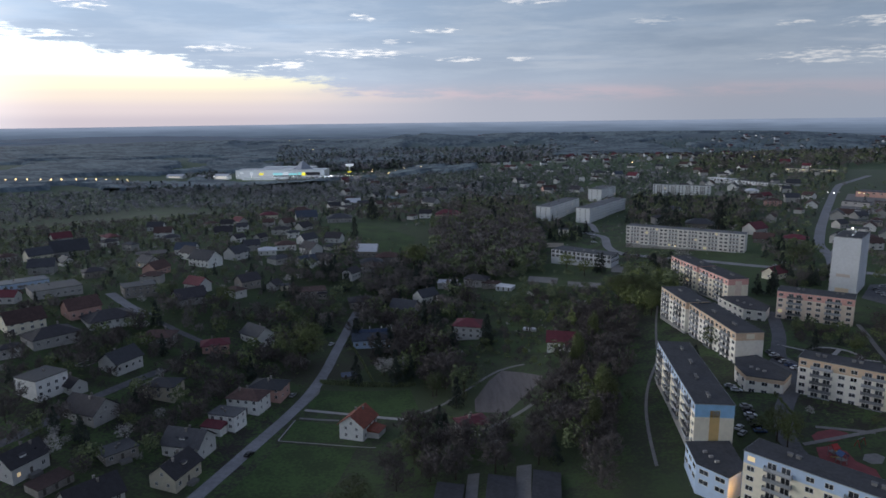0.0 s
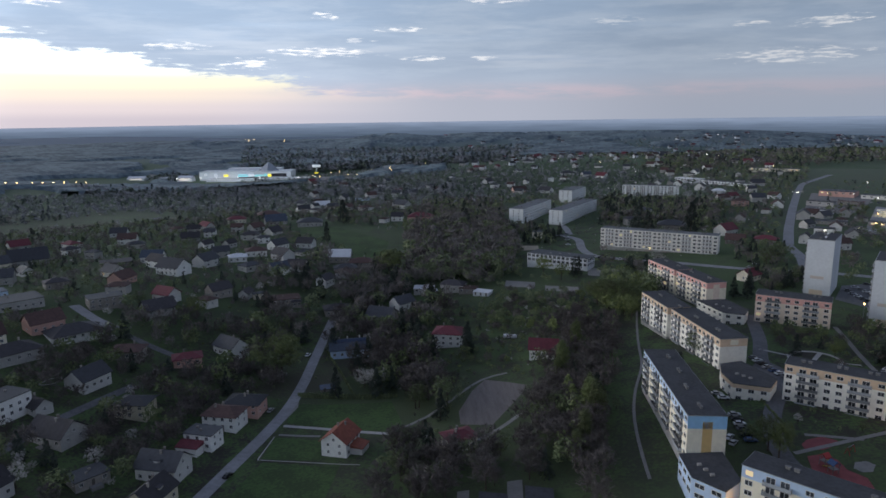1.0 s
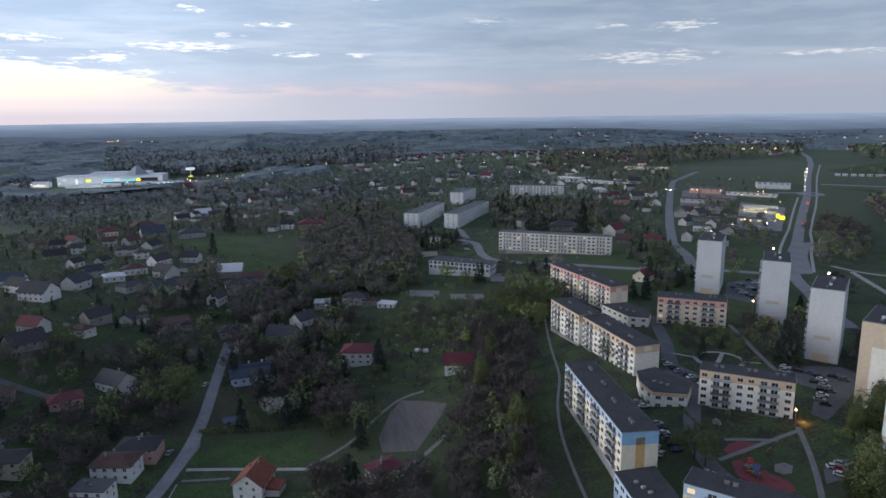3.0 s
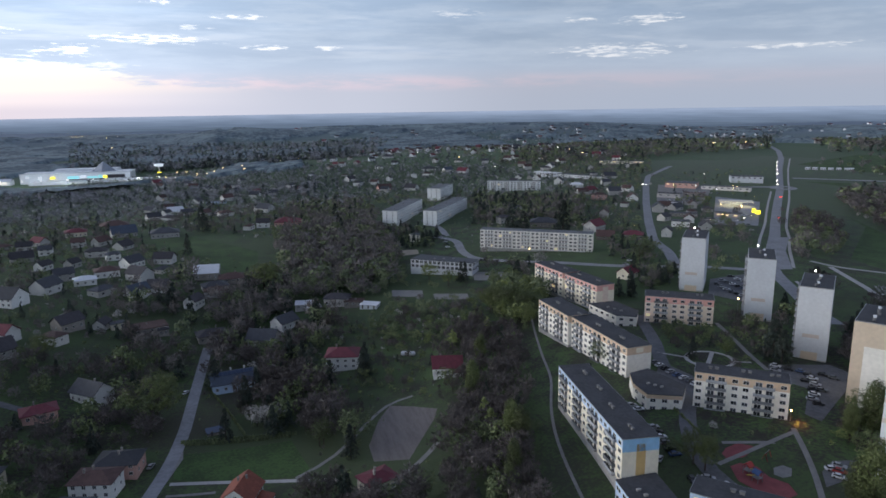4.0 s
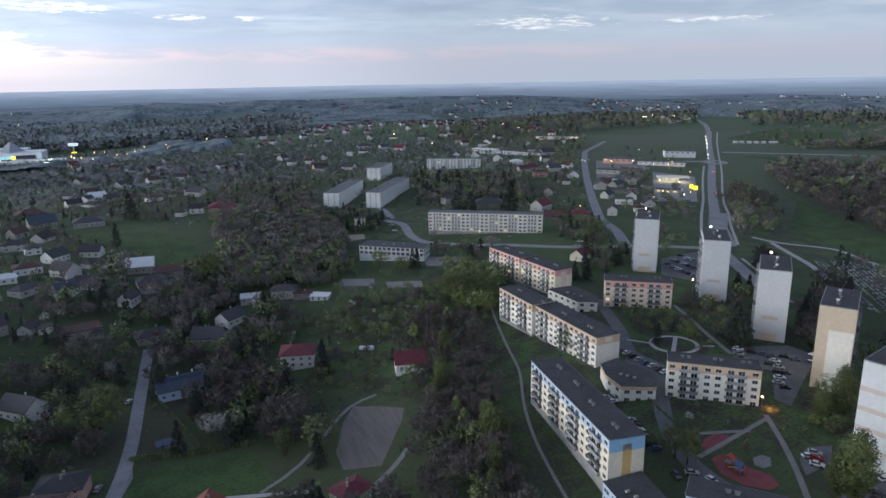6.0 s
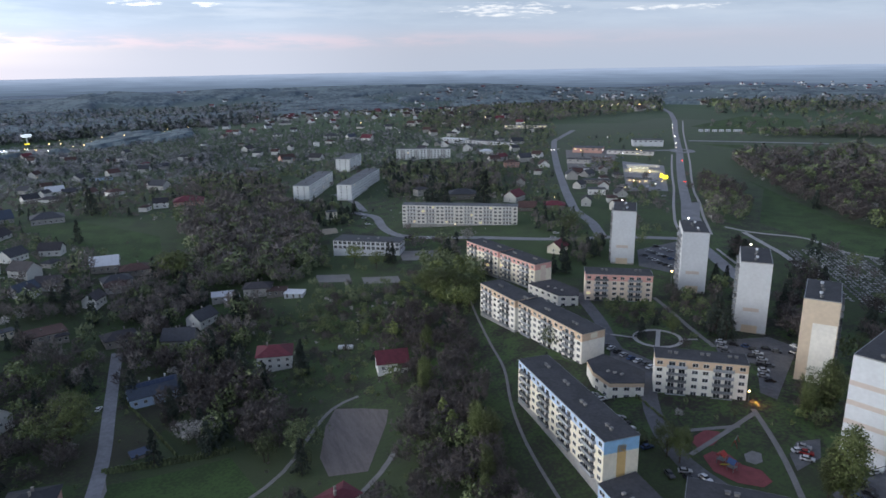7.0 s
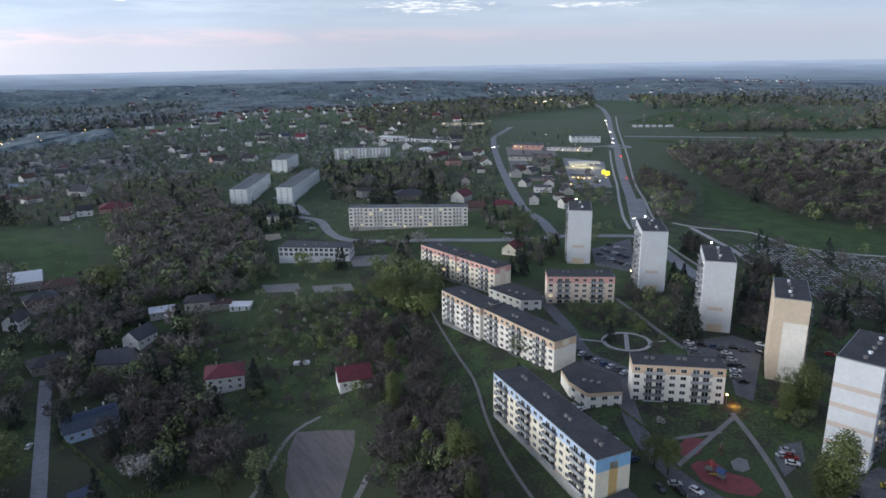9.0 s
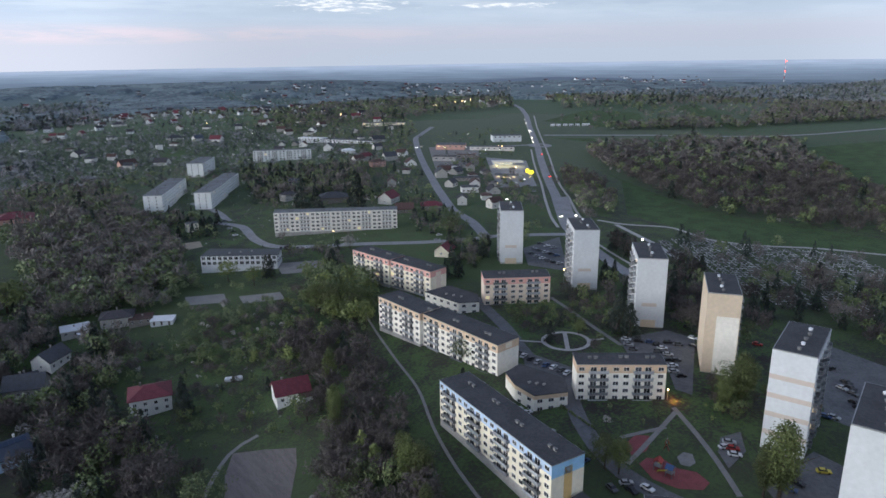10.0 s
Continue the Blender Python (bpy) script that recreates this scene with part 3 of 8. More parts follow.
def panel_block(label, fl, fr, depth, top, plans, wall, band=None, gable=None, lit=0.02, seed=1, jog=0.0, vent=4, stripe=None, pale=False):
    """A five-storey slab; plans: the windows' modules of each section, which may step back from one another."""
    rng = random.Random(seed)
    turn, length = axis(fl, fr)
    m = pose(fl[0], fl[1], 0, 0, 0, turn)
    ob = thing("apartment_block", m, label, "apartment block")
    corners = [m @ Vector(c) for c in ((0, 0, 0), (length, 0, 0), (0, depth, 0), (length, depth, 0), (length / 2, 0, 0))]
    low = ground_under([c[:2] for c in corners]) - 0.5
    at, total = 0.0, sum(plans)
    for i, n in enumerate(plans):
        w = length * n / total
        block_section(ob, at, at + w, jog * i, depth, top - (0.5 if i and jog else 0), low, wall, band, gable, rng, lit, n, pale)
        at += w
    y0 = jog * (len(plans) - 1)
    if stripe:                                    # painted panels on the gable wall at the far end of x
        for name, y1, y2, z1, z2, mt in stripe:
            bm = bmesh.new()
            box(bm, length, length + 0.012, y0 + y1, y0 + y2, top + z1, top + z2)
            part(name, bm, mt, ob, "painted field on the gable wall")
    vents(ob, length, depth, top + 0.2, vent, rng)
    for k in range(int(length / 4) + 1):
        c = m @ Vector((min(k * 4, length), depth / 2, 0))
        keep(c.x, c.y, depth / 2 + 3)
    return ob


def tower(label, fl, fr, depth, top, bands, wall=None, seed=1, lamp=True, sides=(True, True)):
    """An eleven-storey point block: blind gable walls, windows and balconies along both long sides."""
    wall = wall or PLASTER_WHITE
    rng = random.Random(seed)
    turn, width = axis(fl, fr)
    m = pose(fl[0], fl[1], 0, 0, 0, turn)
    ob = thing("tower_block", m, label, "tower block", "tower blocks")
    low = ground_under([(m @ Vector(c))[:2] for c in ((0, 0, 0), (width, 0, 0), (0, depth, 0), (width, depth, 0))]) - 0.5
    bm = bmesh.new()
    box(bm, 0, width, 0, depth, low + 1.5, top)
    part("wall", bm, wall, ob)
    bm = bmesh.new()
    box(bm, 0.06, width - 0.06, 0.06, depth - 0.06, low, low + 1.5)
    part("plinth", bm, PLINTH, ob)
    bm = bmesh.new()
    box(bm, -0.02, width + 0.02, -0.02, depth + 0.02, top, top + 0.35)
    part("parapet", bm, TIN, ob)
    bm = bmesh.new()
    box(bm, 0.25, width - 0.25, 0.25, depth - 0.25, top + 0.35, top + 0.4)
    part("roof", bm, BITUMEN, ob, "dark bitumen felt roof")
    for name, x1, x2, z1, z2, mt in bands:
        bm = bmesh.new()
        box(bm, width * x1, width * x2, -0.012, 0.0, top + z1, top + z2)
        part(name, bm, mt, ob, "painted field on the gable wall")
    for i in range(5):                            # vents and hatches along the ridge of the roof
        bm = bmesh.new()
        x, y = width * rng.uniform(0.42, 0.62), depth * (0.12 + 0.17 * i)
        tube(bm, x, y, top + 0.4, top + 1.1, 0.55, 0.55, 10)
        tube(bm, x, y, top + 1.1, top + 1.3, 0.8, 0.5, 10)
        part("roof_vent", bm, TILE_WHITE if i in (1, 4) else VENT, ob, "round roof vent")
    for side, shown in ((0, sides[0]), (1, sides[1])):
        if not shown:
            continue
        x, tn = (0.0, -90) if side == 0 else (width, 90)
        s = -1 if side == 0 else 1
        for fl_ in range(11):
            z = top - 1.2 - 2.8 * (fl_ + 1) + 0.6
            for j in range(7):
                y = depth * (j + 0.5) / 7
                if j in (1, 3, 5):
                    b = put("balcony", BAL[3.3], ob, x + s * 0.01, y, z - 0.5, tn)
                    put("railing", RAIL[3.3], b, 0, 0, 0)
                    window(ob, (2.3, 2.1), x + s * 0.005, y, z - 0.45, tn, rng.random() < 0.02, True)
                else:
                    window(ob, (1.4, 1.45), x + s * 0.005, y, z + 0.2, tn, rng.random() < 0.03, True)
    if lamp:
        mast = new("roof_lamp")
        mast.matrix_basis = m @ pose(width * 0.35, depth * 0.97, top + 0.36)
        tagged(mast, "white warning lamp on a short mast on the roof", "roof lamp", "roof lamps")
        bm = bmesh.new()
        tube(bm, 0, 0, 0, 1.2, 0.06)
        part("mast", bm, METAL, mast)
        bm = bmesh.new()
        bmesh.ops.create_icosphere(bm, subdivisions=2, radius=0.42, matrix=Matrix.Translation((0, 0, 1.5)))
        part("bulb", bm, LAMP_WHITE, mast)
    for k in range(6):
        c = m @ Vector((width / 2, depth * (k + 0.5) / 6, 0))
        keep(c.x, c.y, width / 2 + 3)
    return ob


BEIGE = mat("plaster_beige", (0.66, 0.55, 0.42), 0.85, 0.08, 0.12, 0.01)
PALE_TAN = mat("plaster_pale_tan", (0.56, 0.49, 0.45), 0.85, 0.06, 0.12, 0.01)
LOW_BANDS = [("painted_band", 0.22, 0.72, -22.5, -20.9, PALE_TAN), ("painted_band", 0.22, 0.72, -33.0, -29.0, BEIGE)]

PLASTER_PALE = mat("plaster_pale", (0.82, 0.79, 0.74), 0.85, 0.10, 0.12, 0.01)

# the estate's blocks
panel_block("five-storey panel block, cream walls, pale blue top storey, blue gable", (84.7, 257.3), (77.7, 197.3), 11.9, 15.3, [4], PLASTER_CREAM, PLASTER_PALEBLUE, lit=0.0, seed=3,
            stripe=[("blue_field", 0.02, 11.88, -4.3, -0.02, PLASTER_BLUE), ("ochre_stripe", 4.6, 7.6, -13.5, -2.0, PLASTER_OCHRE)])
panel_block("five-storey panel block, white walls, tan top storey, two staggered sections", (113.4, 343.0), (118.0, 266.4), 12.0, 16.0, [2, 3], PLASTER_IVORY, PLASTER_TAN, lit=0.0, seed=4, jog=1.8,
            stripe=[("white_panel", 4.5, 8.0, -3.2, -1.0, PLASTER_CREAM)])
panel_block("five-storey panel block, cream walls, pink top storey, two staggered sections", (144.0, 420.0), (153.2, 357.6), 12.0, 16.6, [2, 2], PLASTER_CREAM, PLASTER_PINK, lit=0.01, seed=5, jog=1.2,
            stripe=[("cream_field", 4.2, 8.0, -12.0, -1.6, PLASTER_PEACH)])
panel_block("five-storey panel block, peach walls and pink top storey", (167.3, 329.6), (195.2, 311.0), 12.4, 17.0, [2], PLASTER_PEACH, PLASTER_PINK, lit=0.01, seed=6, vent=2)
panel_block("five-storey panel block, white walls, tan top storey, a few lit windows", (128.6, 233.7), (153.4, 213.7), 9.8, 17.0, [2], PLASTER_IVORY, PLASTER_TAN, lit=0.025, seed=7, vent=3)
tower("white eleven-storey tower block with tan bands low on the gable", (220.5, 376.8), (231.0, 368.0), 27.8, 36.0, LOW_BANDS, seed=1, sides=(True, False))
tower("white eleven-storey tower block with tan bands low on the gable", (218.8, 317.3), (229.0, 308.9), 27.8, 36.0, LOW_BANDS, seed=2, sides=(True, False))
tower("white eleven-storey tower block with tan bands low on the gable", (201.5, 264.0), (210.4, 254.5), 27.6, 36.0, LOW_BANDS, seed=3, sides=(True, False))
tower("beige eleven-storey tower block with a pale stripe up the gable", (183.8, 218.6), (190.9, 208.6), 26.5, 36.0, [("pale_stripe", 0.32, 0.98, -33.4, -9.0, PLASTER_IVORY)], BEIGE, seed=4, lamp=False, sides=(False, True))
tower("white eleven-storey tower block with four tan bands across the gable", (153.9, 178.0), (157.5, 165.9), 27.6, 35.4, [("painted_band", 0.0, 1.0, -9.6 - 6.4 * i, -8.0 - 6.4 * i, PALE_TAN) for i in range(4)], seed=5, lamp=False, sides=(False, True))
tower("white eleven-storey tower block with a plain gable", (125.9, 143.8), (129.3, 131.5), 27.6, 35.0, [], seed=6, lamp=False, sides=(False, True))
panel_block("five-storey panel block, cream walls and pale blue top storey", (79.8, 167.2), (105.6, 139.4), 9.5, 15.3, [2], PLASTER_CREAM, PLASTER_PALEBLUE, lit=0.02, seed=8, vent=2)
panel_block("long five-storey white panel block with pale balconies", (146.4, 537.0), (221.5, 490.0), 11.0, 18.0, [3, 3], PLASTER_PALE, lit=0.03, seed=9, vent=4, pale=True)
panel_block("white five-storey panel block on the edge of the ravine", (106.0, 673.0), (152.0, 753.0), 15.0, 15.6, [3, 3], PLASTER_CHALK, seed=10, jog=1.5, vent=3, pale="slab")
panel_block("white five-storey panel block beside another", (142.5, 659.0), (203.0, 748.0), 14.0, 15.6, [3, 3], PLASTER_CHALK, seed=11, jog=2.0, vent=3, pale="slab")
panel_block("white panel block standing higher behind two others", (195.0, 838.0), (224.0, 884.0), 17.0, 15.6, [3], PLASTER_CHALK, seed=12, vent=2, pale="slab")
panel_block("white five-storey panel block among houses", (279.0, 902.0), (343.0, 870.0), 11.0, 15.6, [4], PLASTER_CHALK, lit=0.02, seed=13, vent=2, pale=True)


# houses


def roof_mesh(bm, kind, w, d, h, rise, o=0.75):
    """A pitched roof with eaves and thickness over a plan w by d; the ridge runs along x."""
    x, y, t = w / 2 + o, d / 2 + o, 0.22
    if kind == "gable":
        prof = [(-y, h - 0.25), (0, h + rise), (y, h - 0.25), (y, h - 0.25 + t), (0, h + rise + t), (-y, h - 0.25 + t)]
        a, b = [bm.verts.new((-x, p, q)) for p, q in prof], [bm.verts.new((x, p, q)) for p, q in prof]
        for i in range(6):
            bm.faces.new((a[i], b[i], b[(i + 1) % 6], a[(i + 1) % 6]))
        for q in ((0, 1, 4, 5), (1, 2, 3, 4)):
            bm.faces.new([a[i] for i in q][::-1]), bm.faces.new([b[i] for i in q])
    else:                                         # hipped
        r = max(w / 2 - d / 2 * 0.9, 0.4)
        lo = [bm.verts.new(c) for c in ((-x, -y, h - 0.12), (x, -y, h - 0.12), (x, y, h - 0.12), (-x, y, h - 0.12))]
        ev = [bm.verts.new(c) for c in ((-x, -y, h + 0.08), (x, -y, h + 0.08), (x, y, h + 0.08), (-x, y, h + 0.08))]
        p, q = bm.verts.new((-r, 0, h + rise)), bm.verts.new((r, 0, h + rise))
        bm.faces.new(lo[::-1])
        for i in range(4):
            bm.faces.new((lo[i], lo[(i + 1) % 4], ev[(i + 1) % 4], ev[i]))
        bm.faces.new((ev[0], ev[1], q, p)), bm.faces.new((ev[2], ev[3], p, q))
        bm.faces.new((ev[1], ev[2], q)), bm.faces.new((ev[3], ev[0], p))


DOOR = None


def door_mesh():
    bm = bmesh.new()
    box(bm, -0.5, 0.5, -0.06, 0.02, 0, 2.1)
    return mesh_of("door", bm, DARKFRAME)


DOOR = door_mesh()


def house(x, y, turn, w, d, storeys, roof, roof_mat, wall_mat, label, lit=0, far=False, name="house", category="house", annex=None, seed=0):
    """A detached house; turn: the compass of its ridge (x axis), from the path anticlockwise in degrees. roof: gable, hip or flat."""
    rng = random.Random(seed or int(x * 7 + y * 13))
    m = pose(x, y, 0, 0, 0, turn)
    pts = [(m @ Vector((a * w / 2, b * d / 2, 0)))[:2] for a in (-1, 1) for b in (-1, 1)]
    g = [terrain(*p) for p in pts]
    z = max(g) * 0.6 + min(g) * 0.4 + 0.3
    drop = z - min(g) + 0.3
    ob = thing(name, pose(x, y, z, 0, 0, turn), label, category)
    h = 2.9 * storeys
    rise = d * (0.40 if roof == "gable" else 0.22)
    bm = bmesh.new()
    if roof == "gable":
        prof = [(-d / 2, -drop), (d / 2, -drop), (d / 2, h), (0, h + rise * 0.96), (-d / 2, h)]
        a, b = [bm.verts.new((-w / 2, p, q)) for p, q in prof], [bm.verts.new((w / 2, p, q)) for p, q in prof]
        bm.faces.new(a[::-1]), bm.faces.new(b)
        for i in range(5):
            bm.faces.new((a[i], a[(i + 1) % 5], b[(i + 1) % 5], b[i]))
    else:
        box(bm, -w / 2, w / 2, -d / 2, d / 2, -drop, h)
    part("wall", bm, wall_mat, ob)
    bm = bmesh.new()
    if roof == "flat":
        box(bm, -w / 2 - 0.3, w / 2 + 0.3, -d / 2 - 0.3, d / 2 + 0.3, h, h + 0.3)
    else:
        roof_mesh(bm, roof, w, d, h, rise)
    part("roof", bm, roof_mat, ob)
    top = h + (rise * 0.75 if roof != "flat" else 0)
    for c in (() if far else ((rng.uniform(-0.25, 0.25) * w, 0.12 * d),)) + (() if far or math.hypot(x, y - 80) > 230 else ((rng.uniform(-0.3, 0.3) * w, -0.1 * d),)):
        bm = bmesh.new()
        box(bm, c[0] - 0.35, c[0] + 0.35, c[1] - 0.3, c[1] + 0.3, top - 0.6, top + (1.6 if roof != "flat" else 0.9))
        box(bm, c[0] - 0.45, c[0] + 0.45, c[1] - 0.4, c[1] + 0.4, top + (1.6 if roof != "flat" else 0.9), top + (1.75 if roof != "flat" else 1.05))
        part("chimney", bm, PLASTER_DIM, ob)
    plain = far or math.hypot(x, y - 80) > 230
    size = (2.0, 1.45) if far else (1.4, 1.45)
    n = 2 if far else max(int(w / 3.6), 2)
    lit_left = lit
    outer = 1 if math.cos(radians(turn)) * (40 - x) + math.sin(radians(turn)) * (60 - y) > 0 else -1   # the gable towards the camera's path, the only one given windows
    for s in range(max(int(storeys + 0.3), 1)):
        for side in (-1, 1):
            if side == 1 or (far and y > 720 and lit_left <= 0):
                continue
            for i in range(n):
                if s == 0 and side == -1 and i == n // 2 and not plain:
                    put("door", DOOR, ob, w * ((i + 0.5) / n - 0.5), -d / 2 - 0.01, 0.1)
                    continue
                window(ob, size, w * ((i + 0.5) / n - 0.5), side * (d / 2 + 0.005), 2.9 * s + 0.95, 0 if side == -1 else 180, lit_left > 0 and side == -1, plain)
                lit_left -= 1 if side == -1 else 0
        for side in (outer,):
            if far and (s or y > 720 or rng.random() < 0.6):
                continue
            k = 1 if plain else 2
            for i in range(k):
                window(ob, (1.1, 1.3), side * (w / 2 + 0.005), d * ((i + 0.5) / k - 0.5) * 0.9, 2.9 * s + 1.0, -90 if side == -1 else 90, False, plain)
    if roof == "gable" and not plain:
        for side in (outer,):
            window(ob, (1.1, 1.3), side * (w / 2 + 0.005), 0, h + 0.35, -90 if side == -1 else 90)
        for i in range(rng.randint(0, 2)):        # rooflights
            bm = bmesh.new()
            u, v = rng.uniform(-0.3, 0.3) * w, 0.5
            zz = h - 0.25 + (rise + 0.25) * (1 - v) + 0.3
            box(bm, u - 0.4, u + 0.4, -(d / 2 + 0.5) * v - 0.5, -(d / 2 + 0.5) * v + 0.5, zz - 0.25, zz + 0.08)
            part("rooflight", bm, GLASS, ob)
    if not plain:
        bm = bmesh.new()
        box(bm, -1.6, 2.4, -d / 2 - 2.4, -d / 2 - 0.02, -drop, 0.08)
        part("terrace", bm, PAVING, ob, "paved terrace by the door")
    if roof == "gable" and not plain and storeys >= 1.3 and not annex:
        u = rng.uniform(-0.15, 0.15) * w          # a dormer in the roof
        f, zr = -(d / 2) * 0.72, h + rise * 0.25
        bm = bmesh.new()
        box(bm, u - 1.1, u + 1.1, f, 0.0, zr, zr + 1.3)
        dormer = part("dormer", bm, wall_mat, ob)
        bm = bmesh.new()
        v = box(bm, u - 1.35, u + 1.35, f - 0.3, 0.0, zr + 1.3, zr + 1.46)
        for i in (2, 3, 6, 7):
            v[i].co.z += 0.25
        part("dormer_roof", bm, roof_mat, dormer)
        put("window", WIN[1.1, 1.3][0], dormer, u, f - 0.005, zr + 0.1)
    if annex:
        ax, ay, aw, ad, ah, amat = annex
        bm = bmesh.new()
        box(bm, ax - aw / 2, ax + aw / 2, ay - ad / 2, ay + ad / 2, -drop, ah)
        part("annex", bm, wall_mat, ob)
        bm = bmesh.new()
        v = box(bm, ax - aw / 2 - 0.3, ax + aw / 2 + 0.3, ay - ad / 2 - 0.3, ay + ad / 2 + 0.3, ah, ah + 0.25)
        for k in (6, 7):
            v[k].co.z += 1.2
        part("annex_roof", bm, amat, ob)
    keep(x, y, math.hypot(w, d) / 2 + 2.5)
    k = (13 if far else d / 2 + 5) / math.hypot(x, y)   # no trees on the camera's side, so that the house shows
    keep(x - x * k, y - y * k, 8 if far else 6)
    return ob


def shed(x, y, turn, w, d, h, roof_mat, wall_mat, label, name="shed", category="shed"):
    """A low outbuilding with a flat roof that tips to one side."""
    g = terrain(x, y)
    ob = thing(name, pose(x, y, g, 0, 0, turn), label, category)
    bm = bmesh.new()
    v = box(bm, -w / 2, w / 2, -d / 2, d / 2, -1.2, h)
    for k in (6, 7):
        v[k].co.z += 0.5
    part("wall", bm, wall_mat, ob)
    bm = bmesh.new()
    v = box(bm, -w / 2 - 0.25, w / 2 + 0.25, -d / 2 - 0.25, d / 2 + 0.25, h + 0.02, h + 0.2)
    for k in (2, 3, 6, 7):
        v[k].co.z += 0.54
    part("roof", bm, roof_mat, ob)
    for i in range(max(int(w / 3.2), 1)):
        put("door", DOOR, ob, w * ((i + 0.5) / max(int(w / 3.2), 1) - 0.5), -d / 2 - 0.01, 0.0)
    keep(x, y, math.hypot(w, d) / 2 + 1.5)
    return ob

LAWN = mat("lawn_grass", (0.056, 0.105, 0.028), 0.95, scale=0.08, second=(0.034, 0.060, 0.018), fine=10, bump=0.1, sharp=0.13)
SAND = mat("sand", (0.38, 0.33, 0.25), 0.95, 0.15, 0.3)

# roads, paths and open ground
ribbon("road", [(-87, 198), (-79, 226), (-74.5, 245), (-68.5, 269), (-63.5, 294), (-60.5, 322), (-59.5, 350), (-58.3, 375), (-57.4, 400), (-56.5, 415)], 5.2, ROADGREY, "worn pale asphalt village road", "road", lift=0.14)
ribbon("road", [(-166.8, 221.3), (-157.4, 239.3), (-153.0, 259.3), (-145.5, 277.5), (-138.1, 295.6), (-134.0, 303.6)], 4.5, ASPHALT, "narrow asphalt lane between gardens", "road", lift=0.14)
ribbon("road", [(-201.4, 392.4), (-179.6, 370.3), (-165.0, 362.0)], 6, ROADGREY, "short asphalt lane between houses", "road", lift=0.14)
ribbon("road", [(-157.9, 356.4), (-138.2, 344.4), (-115.8, 335.0)], 4, ASPHALT, "narrow asphalt lane", "road", lift=0.14)
ribbon("path", [(-62.3, 278.3), (-46.0, 276.1), (-14.7, 264.9), (-1.3, 257.8)], 2.2, PALEPATH, "pale gravel drive", "path", lift=0.14)
ribbon("path", [(-62.8, 269.9), (-45.6, 268.2)], 1.6, PAVING, "pale garden path", "path", lift=0.14)
ribbon("path", [(-16.8, 267), (-6.6, 269), (1, 277.5), (12.9, 295), (29.3, 313.6), (38, 310.4)], 1.8, PAVING, "pale farm track along the field", "path", lift=0.14)
ribbon("path", [(15.7, 245.1), (21.3, 247.7), (29.2, 252.5), (36.8, 262.0)], 2.2, PAVING, "pale track beside the field", "path", lift=0.14)
patch("field", [(12.2, 263.5), (24.5, 256.8), (40, 281), (44.4, 290.6), (36, 300), (27, 307.5), (20, 297), (12.5, 277)], SOIL, "bare ploughed brown plot", "field", lift=0.1)
ribbon("yard_lane", [(9.3, 212.1), (6.7, 185.9)], 4, PAVING, "paved lane between garages", "road", lift=0.14)
ribbon("yard_lane", [(26.5, 212.0), (22.6, 181.9)], 5, PAVING, "paved lane between garages", "road", lift=0.14)
patch("lawn", [(-61.4, 281.1), (-16.6, 268.5), (-10.6, 268.5), (-16.8, 298.1), (-62.5, 300.5)], LAWN, "mown green lawn", "lawn", lift=0.08)
patch("lawn", [(-74.8, 208.1), (-69.0, 201.7), (-38.8, 210.8), (-34.9, 241.6), (-64.7, 247.0)], LAWN, "mown green lawn", "lawn", lift=0.08)
patch("lawn", [(-65.2, 249.2), (-42.8, 247.4), (-45.0, 264.6), (-64.7, 267.7)], LAWN, "mown green lawn", "lawn", lift=0.08)
patch("meadow", [(-93.4, 619.2), (-44.8, 538.2), (-27.4, 559.0), (-27.0, 605.0), (-85.7, 687.3), (-129.9, 673.7)], LAWN, "green meadow on the slope", "meadow", lift=0.08)
patch("meadow", [(189.9, 1013.7), (235.6, 1056.9), (261.3, 1117.3), (239.7, 1137.4)], LAWN, "green meadow", "meadow", lift=0.08)
ribbon("garden_kerb", [(-66.8, 248.3), (-51.3, 247.1), (-27.2, 241.2)], 0.5, PALEPATH, "low pale garden kerb", "kerb", lift=0.25)
ribbon("garden_kerb", [(-66.8, 248.3), (-64.2, 267.7)], 0.5, PALEPATH, "low pale garden kerb", "kerb", lift=0.25)
ribbon("path", [(119.8, 367.9), (110.4, 340.3), (99.1, 303.4), (94.4, 283.8), (82.4, 259.4), (74.0, 235.4), (69.1, 212.3), (66.8, 197.4)], 1.1, PAVING, "narrow pale footpath along the slope", "path", lift=0.14)
ribbon("path", [(200.6, 315.3), (193.8, 295.5), (184.9, 273.6), (178.3, 252.5)], 2.2, PAVING, "paved footpath", "path", lift=0.14)
ribbon("path", [(151.1, 208.2), (144.1, 195.1), (136.6, 182.3), (127.0, 169.1)], 1.9, PAVING, "paved footpath", "path", lift=0.14)
ribbon("path", [(149.1, 206.1), (132.4, 202.2), (121.6, 199.6), (113.4, 198.7)], 1.7, PAVING, "paved footpath", "path", lift=0.14)
ribbon("path", [(122.3, 208.5), (130.8, 205.5), (138.5, 202.6)], 1.6, PAVING, "paved footpath", "path", lift=0.14)
ribbon("road", [(170.8, 341.2), (162.2, 318.1), (151.9, 292.9), (140.8, 274.1), (135.7, 257.5), (137.3, 245.5), (124.0, 231.4), (116.0, 218.2), (109.2, 203.1), (107.9, 190.3), (112.0, 174.0)], 6, ASPHALT, "asphalt service road of the estate", "road", lift=0.14)
patch("parking_lot", [(130.9, 262.2), (132.8, 247.1), (137.1, 243.3), (145.7, 251.8), (142.0, 275.3)], ASPHALT, "asphalt parking lot", "parking lot", lift=0.16)
